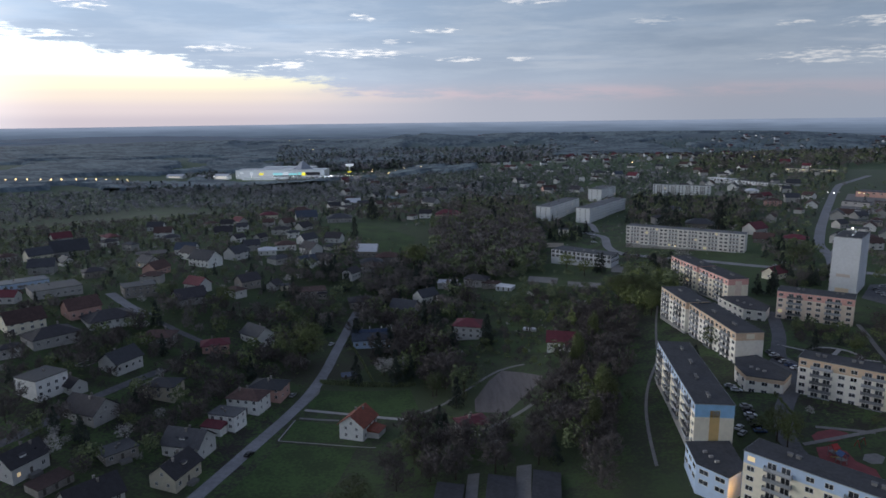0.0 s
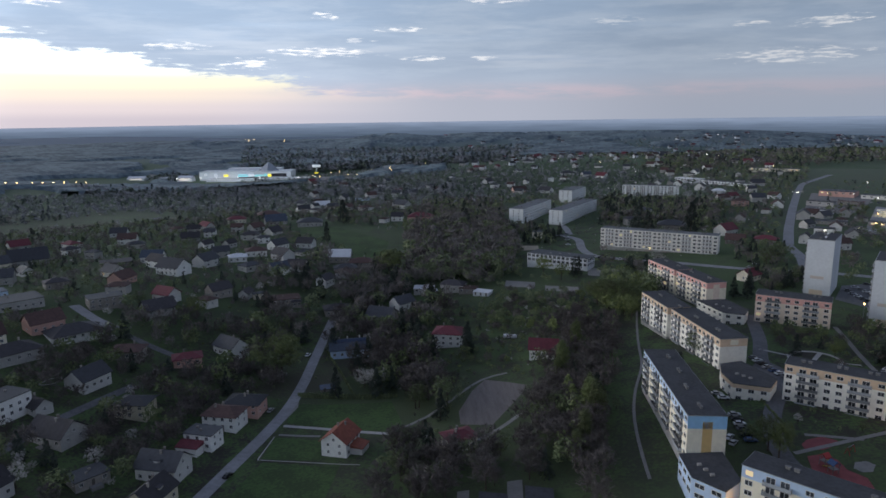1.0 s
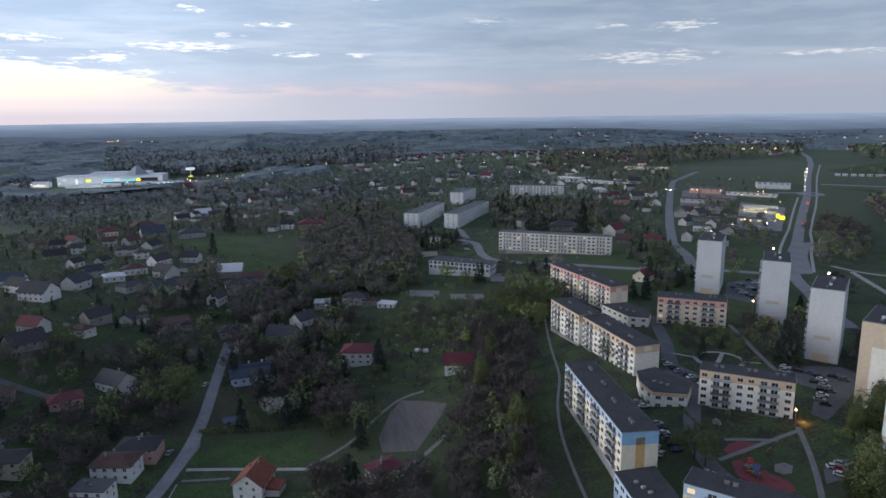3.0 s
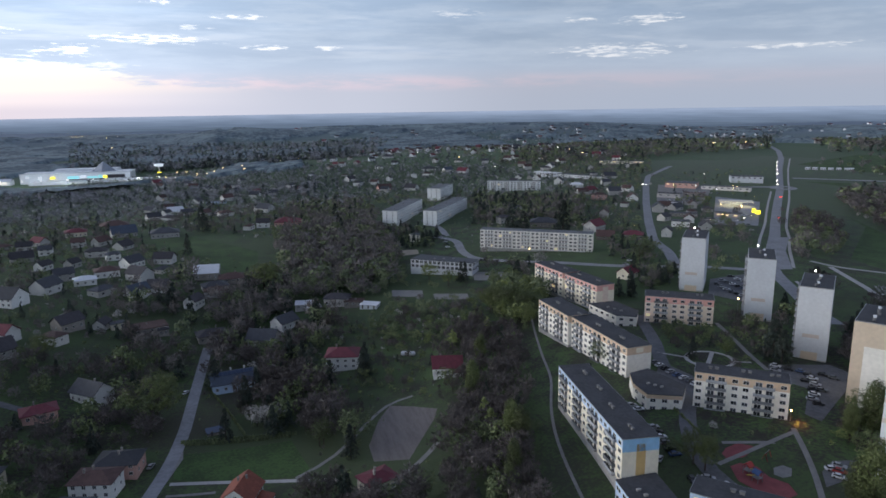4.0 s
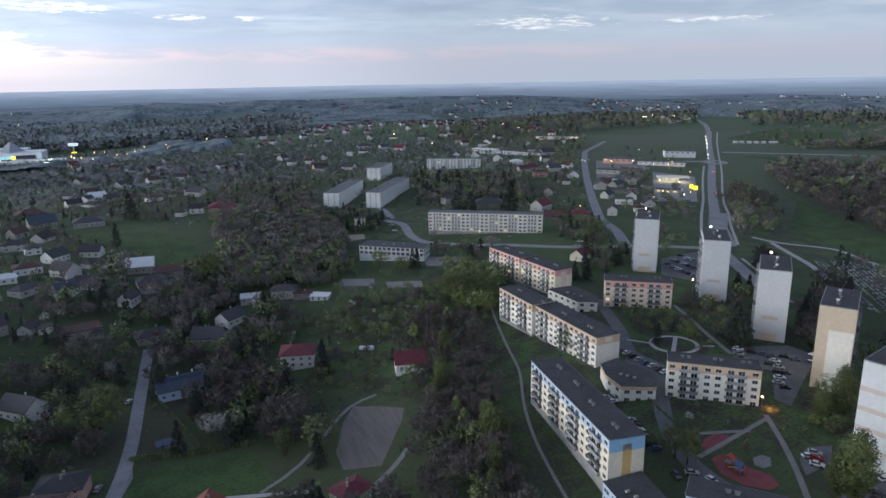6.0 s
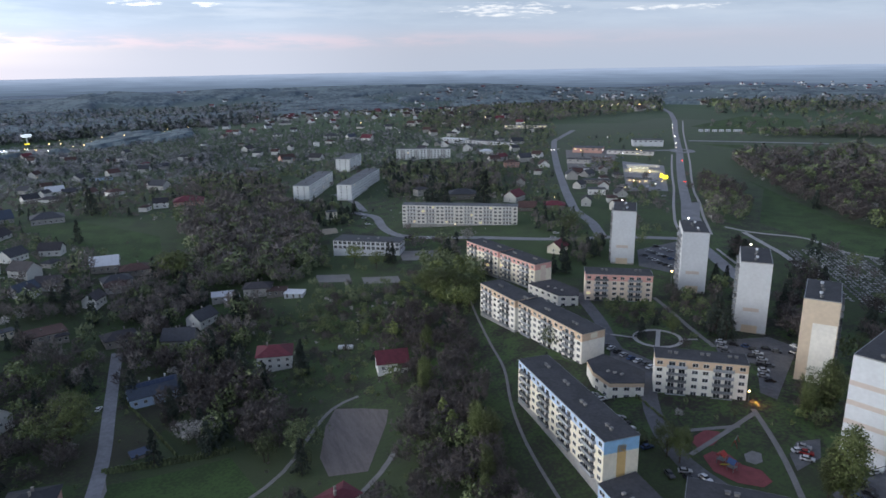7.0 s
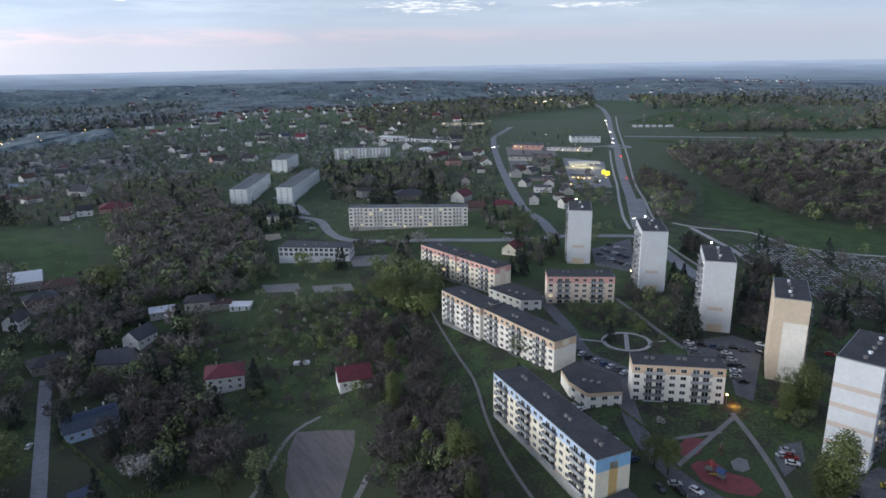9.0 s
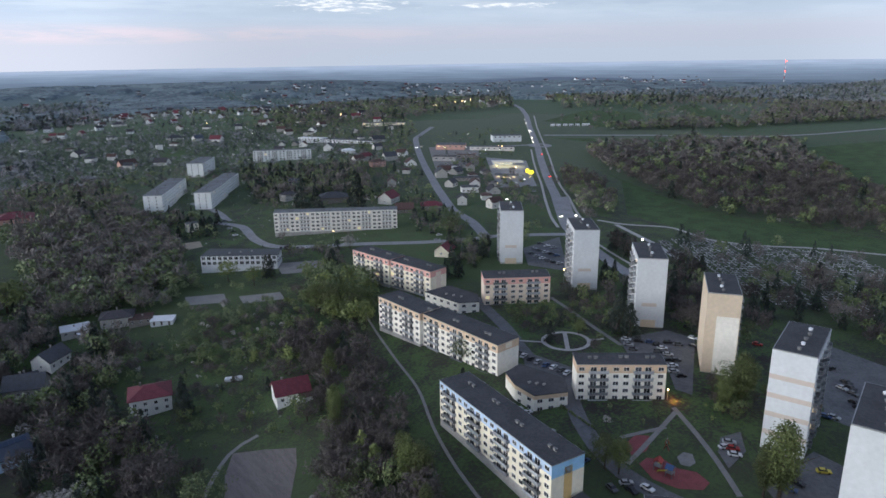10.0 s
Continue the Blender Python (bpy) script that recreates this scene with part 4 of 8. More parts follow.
patch("parking_lot", [(174.0, 246.3), (181.5, 231.0), (162.7, 215.5), (164.2, 209.3), (211.9, 239.0), (209.8, 252.0), (183.3, 258.0)], ASPHALT, "asphalt parking lot between blocks", "parking lot", lift=0.16)
patch("parking_lot", [(214.4, 186.8), (189.9, 173.8), (192.7, 155.5), (240.4, 159.3), (254.3, 178.3), (256.7, 203.5)], ASPHALT, "asphalt turning area and parking lot", "parking lot", lift=0.16)
patch("parking_lot", [(129.9, 155.7), (155.0, 142.5), (165.7, 156.1), (165.8, 166.4), (136.7, 167.6)], ASPHALT, "asphalt parking lot", "parking lot", lift=0.16)
patch("parking_lot", [(140.5, 184.6), (135.7, 177.9), (147.8, 179.2), (156.4, 186.1), (148.1, 188.3)], ASPHALT, "small asphalt parking lot", "parking lot", lift=0.16)
patch("parking_lot", [(231.5, 363.6), (240.6, 342.4), (257.1, 357.8), (292.1, 395.4), (253.4, 391.3)], ASPHALT, "asphalt parking lot full of cars", "parking lot", lift=0.16)
patch("play_surface", [(118.3, 203.2), (117.7, 200.0), (123.0, 198.8), (129.5, 201.3), (130.2, 203.4), (126.7, 206.3), (121.5, 205.4)], PLAYRED, "red rubber play surface", "playground", lift=0.12)
patch("play_surface", [(113.7, 189.4), (116.0, 182.2), (121.1, 177.3), (125.3, 177.8), (126.5, 182.9), (123.5, 187.7), (123.8, 193.1), (120.3, 196.7), (116.2, 196.4)], PLAYRED, "red rubber play surface", "playground", lift=0.12)
patch("sand_pit", [(125.7, 188.1), (127.0, 185.8), (130.0, 185.6), (133.0, 188.8), (131.6, 191.1), (128.0, 191.0)], PAVING, "pale sand pit with a grassy rim", "sand pit", lift=0.12)
ribbon("road", [(259.6, 297.5), (270.3, 327.3), (286.7, 358.4), (301.7, 388.6), (318.9, 413.8), (356.8, 455.6), (393.2, 494.4), (438.7, 545.9), (498.5, 612.3), (546.1, 664.7), (603.9, 727.2), (656.5, 787.9), (730.6, 873.0), (834.6, 986.8), (926.1, 1097.4), (1001.3, 1206.8)], 8.8, ROADGREY, "wide asphalt main road leading uphill", "road", lift=0.14)
ribbon("path", [(310.5, 413.8), (328.7, 438.6), (371.7, 486.6), (431.2, 550.2), (477.9, 603.1), (530.0, 661.0), (587.1, 722.9)], 2.2, PALEPATH, "pale pavement beside the main road", "path", lift=0.14)
ribbon("path", [(325.8, 399.4), (364.4, 446.0), (399.4, 484.7), (436.1, 529.2), (494.6, 593.1), (561.3, 664.3), (612.5, 721.1), (665.1, 781.6), (740.0, 865.9), (845.1, 978.5)], 2.2, PALEPATH, "pale pavement beside the main road", "path", lift=0.14)
patch("road_apron", [(328.5, 427.9), (308.0, 398.5), (322.1, 396.2), (358.0, 442.7), (403.0, 488.7), (389.2, 490.7)], ROADGREY, "asphalt lay-by at the foot of the main road", "road", lift=0.2)
ribbon("road", [(252.5, 426.7), (272.7, 466.2), (284.2, 505.0), (329.2, 583.8), (401.9, 705.1), (480.3, 831.6), (528.8, 904.4), (616.1, 980.5)], 8, ROADGREY, "asphalt street between houses", "road", lift=0.14)
ribbon("road", [(128.0, 611.1), (141.4, 586.0), (132.4, 541.9), (133.9, 515.7), (156.8, 492.8), (181.8, 474.6), (210.3, 448.1), (239.4, 429.2), (257.3, 426.3), (302.3, 397.0)], 7, ROADGREY, "asphalt street in front of the long block", "road", lift=0.14)
ribbon("road", [(138.3, 608.0), (143.1, 647.1), (137.5, 696.4)], 6, ROADGREY, "short asphalt drive", "road", lift=0.14)
ribbon("path", [(352.4, 412.5), (356.5, 393.4), (383.9, 368.7), (372.2, 333.7), (385.3, 308.4), (416.8, 278.5), (440.1, 236.8)], 3.5, PALEPATH, "pale path across the meadow", "path", lift=0.14)
ribbon("path", [(352.8, 395.7), (340.5, 366.1), (331.5, 343.5), (315.0, 317.2)], 4, PALEPATH, "pale path across the meadow", "path", lift=0.14)
ribbon("path", [(302.0, 371.4), (290.7, 348.0), (281.8, 325.9)], 2, PALEPATH, "pale path", "path", lift=0.14)
ribbon("road", [(686.3, 797.9), (719.1, 774.3), (815.5, 705.2), (930.8, 593.1), (1021.2, 554.4), (1207.2, 507.7)], 9, ROADGREY, "grey bypass road across the fields", "road", lift=0.5)
ribbon("path", [(45.7, 472.3), (56.8, 487.5), (69.4, 506.0)], 4, PAVING, "paved path to the school", "path", lift=0.14)
patch("court", [(56.8, 454.0), (75.1, 441.2), (78.1, 454.7), (59.6, 466.4)], PAVING, "pale concrete court", "court", lift=0.12)
patch("court", [(80.9, 432.6), (100.0, 419.9), (102.5, 432.0), (82.8, 444.3)], PAVING, "pale concrete court", "court", lift=0.12)
patch("yard", [(115.8, 458.7), (136.7, 444.4), (146.7, 463.3), (121.4, 480.3)], PAVING, "pale paved schoolyard", "yard", lift=0.12)
patch("yard", [(82.8, 551.5), (99.1, 552.5), (101.6, 567.6), (79.4, 573.2)], SAND, "pale sandy yard", "yard", lift=0.12)
ribbon("road", [(-150.0, 1424.0), (-112.6, 1439.8), (-72.4, 1463.5), (-34.0, 1519.7), (3.8, 1565.6), (46.3, 1639.6), (82.6, 1697.8), (115.4, 1730.2)], 9, ROADGREY, "asphalt road climbing from the shopping mall", "road", lift=0.5)
for rx, ry in ((-112.6, 1439.8), (-92, 1451), (-72.4, 1463.5), (-53, 1491), (-34.0, 1519.7), (-15, 1542), (3.8, 1565.6), (25, 1602), (46.3, 1639.6), (64, 1668), (82.6, 1697.8), (115.4, 1730.2)):
    keep(rx, ry - 16, 12)
patch("car_park", [(-232, 1560), (-225, 1636), (-138, 1523), (-114, 1428), (-180, 1422), (-226, 1500)], PAVING, "paved car park beside the shopping mall", "car park", lift=0.4)
patch("forecourt", [(98, 1722), (128, 1770), (150, 1752), (136, 1712)], PAVING, "pale paved forecourt at the top of the road", "yard", lift=0.4)
ribbon("road", [(-882.3, 1240.4), (-801.2, 1313.0), (-744.7, 1393.8), (-701.4, 1516.7)], 12, ASPHALT, "dual carriageway on the valley floor", "road", lift=0.6)
patch("meadow", [(551.8, 579.2), (516.6, 520.0), (388.1, 413.0), (378.9, 320.9), (438.1, 246.4), (477.1, 260.9), (429.6, 324.2), (417.9, 362.3), (435.6, 409.7), (500.0, 493.2)], LAWN, "green meadow", "meadow", lift=0.08)
patch("meadow", [(797.1, 909.6), (821.8, 807.5), (889.6, 759.8), (1040.8, 896.5), (1002.3, 988.4)], LAWN, "green meadow on the hillside", "meadow", lift=0.12)
patch("meadow", [(679.7, 770.9), (721.5, 654.2), (756.3, 616.5), (813.3, 674.2)], LAWN, "green meadow", "meadow", lift=0.12)
patch("meadow", [(699.3, 378.9), (694.9, 341.9), (1021.0, 464.1), (879.0, 511.0)], LAWN, "green field", "meadow", lift=0.12)
patch("meadow", [(958.1, 653.3), (1028.8, 655.4), (1289.6, 937.6), (1180.5, 932.1)], LAWN, "green field on the hillside", "meadow", lift=0.2)

ribbon("pool_kerb", [(-170.5, 293.4), (-167.2, 292.6), (-162.9, 300.7), (-164.0, 303.5), (-166.6, 303.2), (-170.6, 296.9), (-170.5, 293.4)], 0.6, PALEPATH, "white kerb round a long garden pool", "kerb", lift=0.3, step=2.0)
patch("shoulder", [(-63.7, 279.2), (-59.3, 296.8), (-60.0, 305.7), (-63.8, 306.7), (-65.8, 294.8)], PAVING, "pale gravel shoulder beside the village road", "road", lift=0.12)

# houses of the hillside
house(-170.2, 267.9, 67, 14.5, 13.1, 2.6, "flat", TILE_GREY, HOUSE_WHITE, "white cubic three-storey house with a flat roof")
house(-160.0, 272.4, -30, 9.8, 7.3, 1, "gable", TILE_DARK, HOUSE_WHITE, "white house with a dark pitched roof")
house(-142.9, 253.7, -21, 16.6, 12.4, 1.2, "gable", TILE_DARK, PLASTER_GREY, "grey house with a dark gabled roof")
house(-151.7, 298.9, 67, 15.0, 11.3, 1.5, "gable", TILE_GREY, HOUSE_WHITE, "white house with a grey gabled roof")
house(-123.5, 278.6, -6, 13.4, 10.1, 2, "hip", TILE_GREY, PLASTER_YELLOW, "beige two-storey house with a low grey roof")
house(-89.8, 258.7, -16, 12.1, 8.5, 2, "flat", TILE_GREY, HOUSE_WHITE, "white modern house with a flat roof and a red lean-to", annex=(-1.5, -7.5, 9.0, 4.5, 2.8, TILE_RED))
house(-86.3, 276.9, -13, 14.8, 11.1, 2, "hip", TILE_BROWN, HOUSE_WHITE, "white house with a brown hipped roof")
house(-81.0, 290.8, -9, 15.3, 11.5, 1.8, "hip", TILE_GREY, PLASTER_ROSE, "rose-plastered house with a grey hipped roof")
house(-97.0, 235.5, -13, 15.3, 11.5, 1.6, "gable", TILE_GREY, HOUSE_WHITE, "white house with a grey gabled roof")
house(-94.7, 216.6, 74, 14.1, 10.5, 1.5, "gable", TILE_DARK, PLASTER_YELLOW, "yellow house with a steep dark gabled roof")
house(-147.0, 214.2, 69, 13.8, 10.3, 1.6, "gable", TILE_DARK, HOUSE_WHITE, "white house with a dark roof and one lit window", lit=1)
shed(-133.4, 207.4, 63, 12.5, 7.5, 2.4, TILE_BROWN, PLASTER_DIM, "low brown shed with a rusty sheet roof")
house(-115.8, 200.0, 50, 16.4, 12.3, 1, "gable", TILE_DARK, HOUSE_WHITE, "white house with a long dark roof")
house(-119.4, 333.7, 20, 13.2, 9.9, 1.2, "hip", TILE_RED, PLASTER_ROSE, "low rose house with a red hipped roof")
house(-102.4, 351.3, -39, 14.9, 11.2, 1.5, "gable", TILE_GREY, HOUSE_WHITE, "white house with a light grey steep gabled roof")
house(-147.6, 332.2, -1, 14.8, 11.1, 1.3, "hip", TILE_BROWN, PLASTER_DIM, "dim plastered house with a brown hipped roof")
house(-180.4, 347.2, 42, 23.1, 17.3, 1, "hip", TILE_DARK, HOUSE_WHITE, "low white bungalow with a dark roof")
house(-197.6, 352.6, 49, 16.3, 12.2, 1.6, "gable", TILE_BROWN, PLASTER_ROSE, "rose house with a red-brown gabled roof")
house(-213.5, 327.0, 48, 17.3, 13.0, 1.7, "gable", TILE_BROWN, PLASTER_CREAM, "cream house with a white cross gable and brown roof")
house(-193.7, 316.3, 51, 21.4, 16.0, 1.3, "hip", TILE_DARK, PLASTER_GREY, "grey house with a dark roof")
house(-185.2, 395.2, 35, 18.0, 13.5, 2, "flat", TILE_GREY, PLASTER_DIM, "dim two-storey house with a flat roof")
house(-196.5, 447.7, 74, 14.7, 11.0, 1.3, "gable", TILE_BROWN, PLASTER_ROSE, "house with a brown gabled roof")
house(-156.7, 414.7, -29, 13.4, 10.0, 1.4, "gable", TILE_RED, HOUSE_WHITE, "white house with a red gabled roof")
house(-153.9, 392.0, 41, 16.9, 12.7, 1, "gable", TILE_DARK, PLASTER_GREY, "low house with a dark roof")
house(-173.8, 478.8, -25, 18.8, 14.1, 1.8, "gable", TILE_GREY, HOUSE_WHITE, "white gabled house with a grey roof")
house(-203.9, 522.7, 1, 15.3, 11.4, 1.5, "gable", TILE_BLUE, HOUSE_WHITE, "white house with a blue-grey roof")
house(-226.3, 509.9, 29, 21.6, 16.2, 1, "flat", TILE_DARK, PLASTER_DIM, "long low building with a black flat roof")
house(-231.7, 387.5, 41, 26.0, 19.5, 1.6, "flat", TILE_GREY, PLASTER_GREY, "grey house with a flat roof")
house(-260.7, 404.3, 43, 26.0, 13.0, 1.3, "flat", TILE_BLUE, PLASTER_PALEBLUE, "long blue-grey workshop with a flat roof")
house(-313.2, 508.0, 52, 17.1, 12.8, 1.6, "gable", TILE_GREY, PLASTER_CREAM, "cream house with a grey roof")
house(-301.4, 530.4, 35, 26.0, 19.5, 1.5, "gable", TILE_GREY, PLASTER_GREY, "grey house with a grey roof")
house(-141.2, 525.4, 15, 13.8, 10.3, 1.2, "hip", TILE_WHITE, HOUSE_WHITE, "white house with a pale sheet-metal roof")
house(-132.1, 546.4, 19, 13.6, 10.2, 1.6, "hip", TILE_BROWN, HOUSE_WHITE, "white house with a brown hipped roof")
house(-130.4, 432.4, 47, 13.6, 10.2, 1.5, "gable", TILE_DARK, PLASTER_DIM, "dim house with a dark gabled roof")
house(-114.0, 436.1, 75, 8.6, 6.5, 1, "gable", TILE_DARK, HOUSE_WHITE, "small white house with a dark gabled roof")
house(-201.7, 296.0, 44, 9.1, 6.8, 1.4, "hip", TILE_DARK, PLASTER_GREY, "grey house with a dark hipped roof")
house(-231.6, 433.1, 38, 13.2, 9.9, 1.4, "hip", TILE_DARK, PLASTER_DIM, "dim house with a dark roof")
house(-336.8, 507.4, 44, 12.5, 9.4, 1.4, "hip", TILE_BROWN, PLASTER_GREY, "grey house with a brown roof")
house(-120.5, 228.2, 48, 11.8, 8.8, 1, "flat", TILE_GREY, PLASTER_DIM, "low grey garage building")
house(-35.7, 255.4, 70, 12.4, 10.6, 2, "gable", TILE_ORANGE, HOUSE_WHITE, "white two-storey house with a bright orange-red tiled gabled roof", annex=(0.5, -7.6, 6.5, 5.5, 2.7, TILE_ORANGE))
house(10.2, 243.8, 23, 11.3, 8.5, 1.6, "hip", TILE_RED, PLASTER_CREAM, "cream house with a deep red hipped roof")
blue_house = house(-41.7, 360.6, 10, 20.1, 11.1, 1.4, "gable", TILE_BLUE, PLASTER_PALEBLUE, "long pale blue house with a dark blue-grey roof and rooflights")
house(13.6, 365.1, -14, 16.0, 13.6, 2.3, "hip", TILE_RED, HOUSE_WHITE, "white two-storey villa with a dark red hipped roof")
house(-13.2, 436.6, 42, 13.7, 10.3, 1.4, "gable", TILE_GREY, HOUSE_WHITE, "white house with a grey roof and a pale terrace")
house(-26.0, 423.3, -6, 10.2, 7.7, 1, "gable", TILE_GREY, PLASTER_GREY, "low grey house with a grey roof")
house(58.1, 323.6, -12, 13.5, 10.5, 1.3, "gable", TILE_RED, HOUSE_WHITE, "white house with a dark red gabled roof and a lean-to", annex=(4.6, -6.4, 5.0, 3.5, 2.4, TILE_BROWN))
house(22.1, 459.4, -18, 15.8, 11.8, 1.5, "hip", TILE_DARK, PLASTER_GREY, "grey house with a dark roof beside sheds")
house(31.9, 451.1, -19, 11.5, 8.7, 1, "flat", TILE_BROWN, PLASTER_DIM, "low house with a brown sheet roof")
shed(40.6, 442.2, -30, 11.4, 6.8, 2.3, TILE_WHITE, PLASTER_WHITE, "white shed with solar panels on a pale roof")
shed(6.1, 457.0, 9, 9.4, 5.7, 2, TILE_WHITE, PLASTER_GREY, "small shed with a pale roof")
shed(-47.9, 316.1, 14, 7.5, 4.5, 1.2, SOLAR, PLASTER_DIM, "low frame of dark solar panels in a garden")
shed(2.2, 358.0, 10, 6.3, 3.8, 2.2, TILE_GREY, PLASTER_DIM, "small grey garden shed")
shed(-35.9, 407.6, 15, 6.5, 3.9, 2.2, TILE_BROWN, PLASTER_DIM, "small brown garden shed")
shed(-50.3, 427.2, 7, 10.0, 6.0, 2.4, TILE_BROWN, PLASTER_DIM, "low shed with a brown roof")
shed(0.2, 192.1, 84, 22.6, 8.6, 2.6, BITUMEN, PLASTER_DIM, "long row of garages with a dark flat roof")
shed(16.6, 190.2, 83, 26.5, 8.7, 2.6, BITUMEN, CONCRETE, "row of concrete garages with a dark flat roof")
shed(30.5, 187.7, 81, 28.3, 8.5, 2.6, BITUMEN, CONCRETE, "row of concrete garages with a dark flat roof")
house(-131.5, 546.9, 14, 16.3, 12.2, 1.5, "hip", TILE_BROWN, HOUSE_WHITE, "white house with a brown hipped roof")
house(-119.3, 574.4, 52, 14.6, 11.0, 1.4, "gable", TILE_GREY, HOUSE_WHITE, "white gabled house with a grey roof")
house(-96.8, 581.6, -16, 14.1, 10.6, 1.4, "gable", TILE_DARK, HOUSE_WHITE, "white gabled house with a dark roof")
house(-62.6, 531.4, -3, 16.4, 12.3, 1.5, "gable", TILE_WHITE, PLASTER_DIM, "dark house with a bright white sheet-metal roof")
house(-67.8, 475.5, 63, 11.1, 8.3, 1.5, "gable", TILE_DARK, HOUSE_WHITE, "white house with a dark gabled roof")
house(-55.7, 495.0, 6, 14.0, 10.5, 1.2, "hip", TILE_BROWN, PLASTER_GREY, "low grey house with a brown roof")
house(-89.0, 435.9, 17, 18.0, 13.5, 1, "flat", TILE_BROWN, PLASTER_DIM, "long low shed-like house with a brown flat roof")
house(-101.0, 494.8, 72, 10.4, 7.8, 1.2, "gable", TILE_DARK, HOUSE_WHITE, "white gabled cottage with a dark roof")
house(-106.4, 437.2, 24, 7.9, 6.0, 1, "flat", TILE_GREY, PLASTER_YELLOW, "small yellow flat-roofed outbuilding")
house(206.2, 642.7, 8, 12.7, 9.5, 2, "hip", TILE_DARK, PLASTER_GREY, "grey house with a dark roof")
house(263.4, 566.2, 31, 16.5, 12.4, 1.6, "gable", TILE_RED, HOUSE_WHITE, "white house with a bright red gabled roof")
house(207.8, 415.2, 32, 12.2, 9.2, 1.2, "gable", TILE_RED, PLASTER_CREAM, "cream house with a bright red gabled roof")
house(232.3, 607.1, -25, 24.3, 18.2, 1.5, "hip", TILE_GREY, PLASTER_DIM, "dim house with a grey roof")
house(107.0, 600.3, -4, 8.5, 6.4, 2, "flat", TILE_GREY, PLASTER_CREAM, "small cream building with a flat roof")
house(364.6, 746.6, -19, 16.5, 12.3, 1.8, "hip", TILE_BROWN, PLASTER_ROSE, "rose house with a brown roof")
house(284.0, 1246.5, -10, 26.0, 19.5, 1.2, "hip", TILE_GREY, HOUSE_WHITE, "white house with a grey roof", far=True)
house(308.3, 1204.5, 14, 15.8, 11.8, 1.3, "gable", TILE_BLUE, HOUSE_WHITE, "white house with a blue-grey roof", far=True)
house(326.9, 1170.1, -48, 18.5, 13.9, 1.2, "gable", TILE_RED, HOUSE_WHITE, "white house with an orange-red roof", far=True)
house(197.4, 1009.8, -43, 18.2, 13.6, 1.3, "gable", TILE_DARK, HOUSE_WHITE, "white house with a dark roof", far=True)
house(160.7, 1036.2, 9, 20.5, 15.4, 1.2, "gable", TILE_BROWN, PLASTER_ROSE, "rose house with a brown roof", far=True)
house(4.1, 722.9, -8, 26.0, 19.5, 1.3, "hip", TILE_RED, PLASTER_ROSE, "low house with a broad red roof")
house(-16.5, 841.1, -41, 17.6, 13.2, 1.6, "gable", TILE_GREY, HOUSE_WHITE, "white house with a grey roof")
house(-150.0, 722.4, 20, 21.6, 16.2, 1.3, "gable", TILE_BLUE, PLASTER_GREY, "grey house with a blue-grey roof")
house(-170.0, 790.1, 16, 26.0, 19.5, 1.3, "hip", TILE_BROWN, PLASTER_DIM, "dim house with a brown roof")
house(-121.5, 892.3, 16, 17.4, 13.1, 1.3, "gable", TILE_WHITE, HOUSE_WHITE, "white house with a pale roof")
house(-197.5, 750.6, 13, 19.0, 14.2, 1.5, "hip", TILE_RED, PLASTER_CREAM, "cream house with a red roof")
house(-80.4, 1009.5, 8, 26.0, 9.1, 1.2, "flat", TILE_BLUE, PLASTER_PALEBLUE, "long low hall with a blue-grey roof")
house(344.2, 555.8, -33, 15.4, 11.5, 1.6, "flat", TILE_GREY, HOUSE_WHITE, "white boxy house with a flat roof")
house(363.6, 744.0, -15, 15.5, 11.7, 2, "flat", TILE_BROWN, PLASTER_ROSE, "rose two-storey house with a flat roof")
house(274.4, 519.7, -33, 16.7, 12.5, 1.3, "hip", TILE_RED, PLASTER_DIM, "house with a dark red roof among trees")
house(475.8, 921.9, -21, 16.8, 12.6, 1.2, "gable", TILE_GREY, HOUSE_WHITE, "white house with a grey roof", far=True)
house(396.1, 868.7, -18, 16.0, 12.0, 1.2, "hip", TILE_WHITE, HOUSE_WHITE, "white house with a pale roof", far=True)
house(364.6, 789.7, 1, 13.1, 9.8, 1.6, "gable", TILE_BROWN, PLASTER_GREY, "grey house with a brown roof", far=True)
house(429.1, 791.9, -63, 12.5, 9.4, 1.5, "gable", TILE_BROWN, HOUSE_WHITE, "white house with a brown roof", far=True)
house(238.1, 693.3, -59, 13.0, 9.8, 1.4, "gable", TILE_BLUE, HOUSE_WHITE, "white house with a blue-grey gabled roof")
house(253.1, 527.4, -32, 14.0, 10.5, 1, "gable", TILE_BROWN, PLASTER_DIM, "low house with a brown roof")
house(381.9, 605.7, -33, 26.0, 10.4, 1, "flat", TILE_GREY, PLASTER_DIM, "long low store with a grey roof")
house(131.2, 1200.0, 42, 16.9, 12.6, 1.2, "gable", TILE_DARK, HOUSE_WHITE, "white house with a dark gabled roof", far=True)
house(264.0, 1540.2, -7, 26.0, 19.5, 1.2, "hip", TILE_DARK, HOUSE_WHITE, "white house with a dark roof", far=True)
house(237.0, 1166.3, -9, 9.5, 8.5, 2.4, "flat", TILE_GREY, HOUSE_WHITE, "small white tower-like building", far=True)
house(-104.2, 495.0, 44, 13.3, 9.9, 1.2, "gable", TILE_BLUE, HOUSE_WHITE, "white house with a blue-grey gabled roof")
house(-91.9, 505.0, -13, 13.5, 10.1, 1.2, "gable", TILE_DARK, HOUSE_WHITE, "white house with a dark roof")
house(-56.2, 503.7, 12, 16.5, 12.4, 1.2, "hip", TILE_GREY, HOUSE_WHITE, "white house with a grey roof")
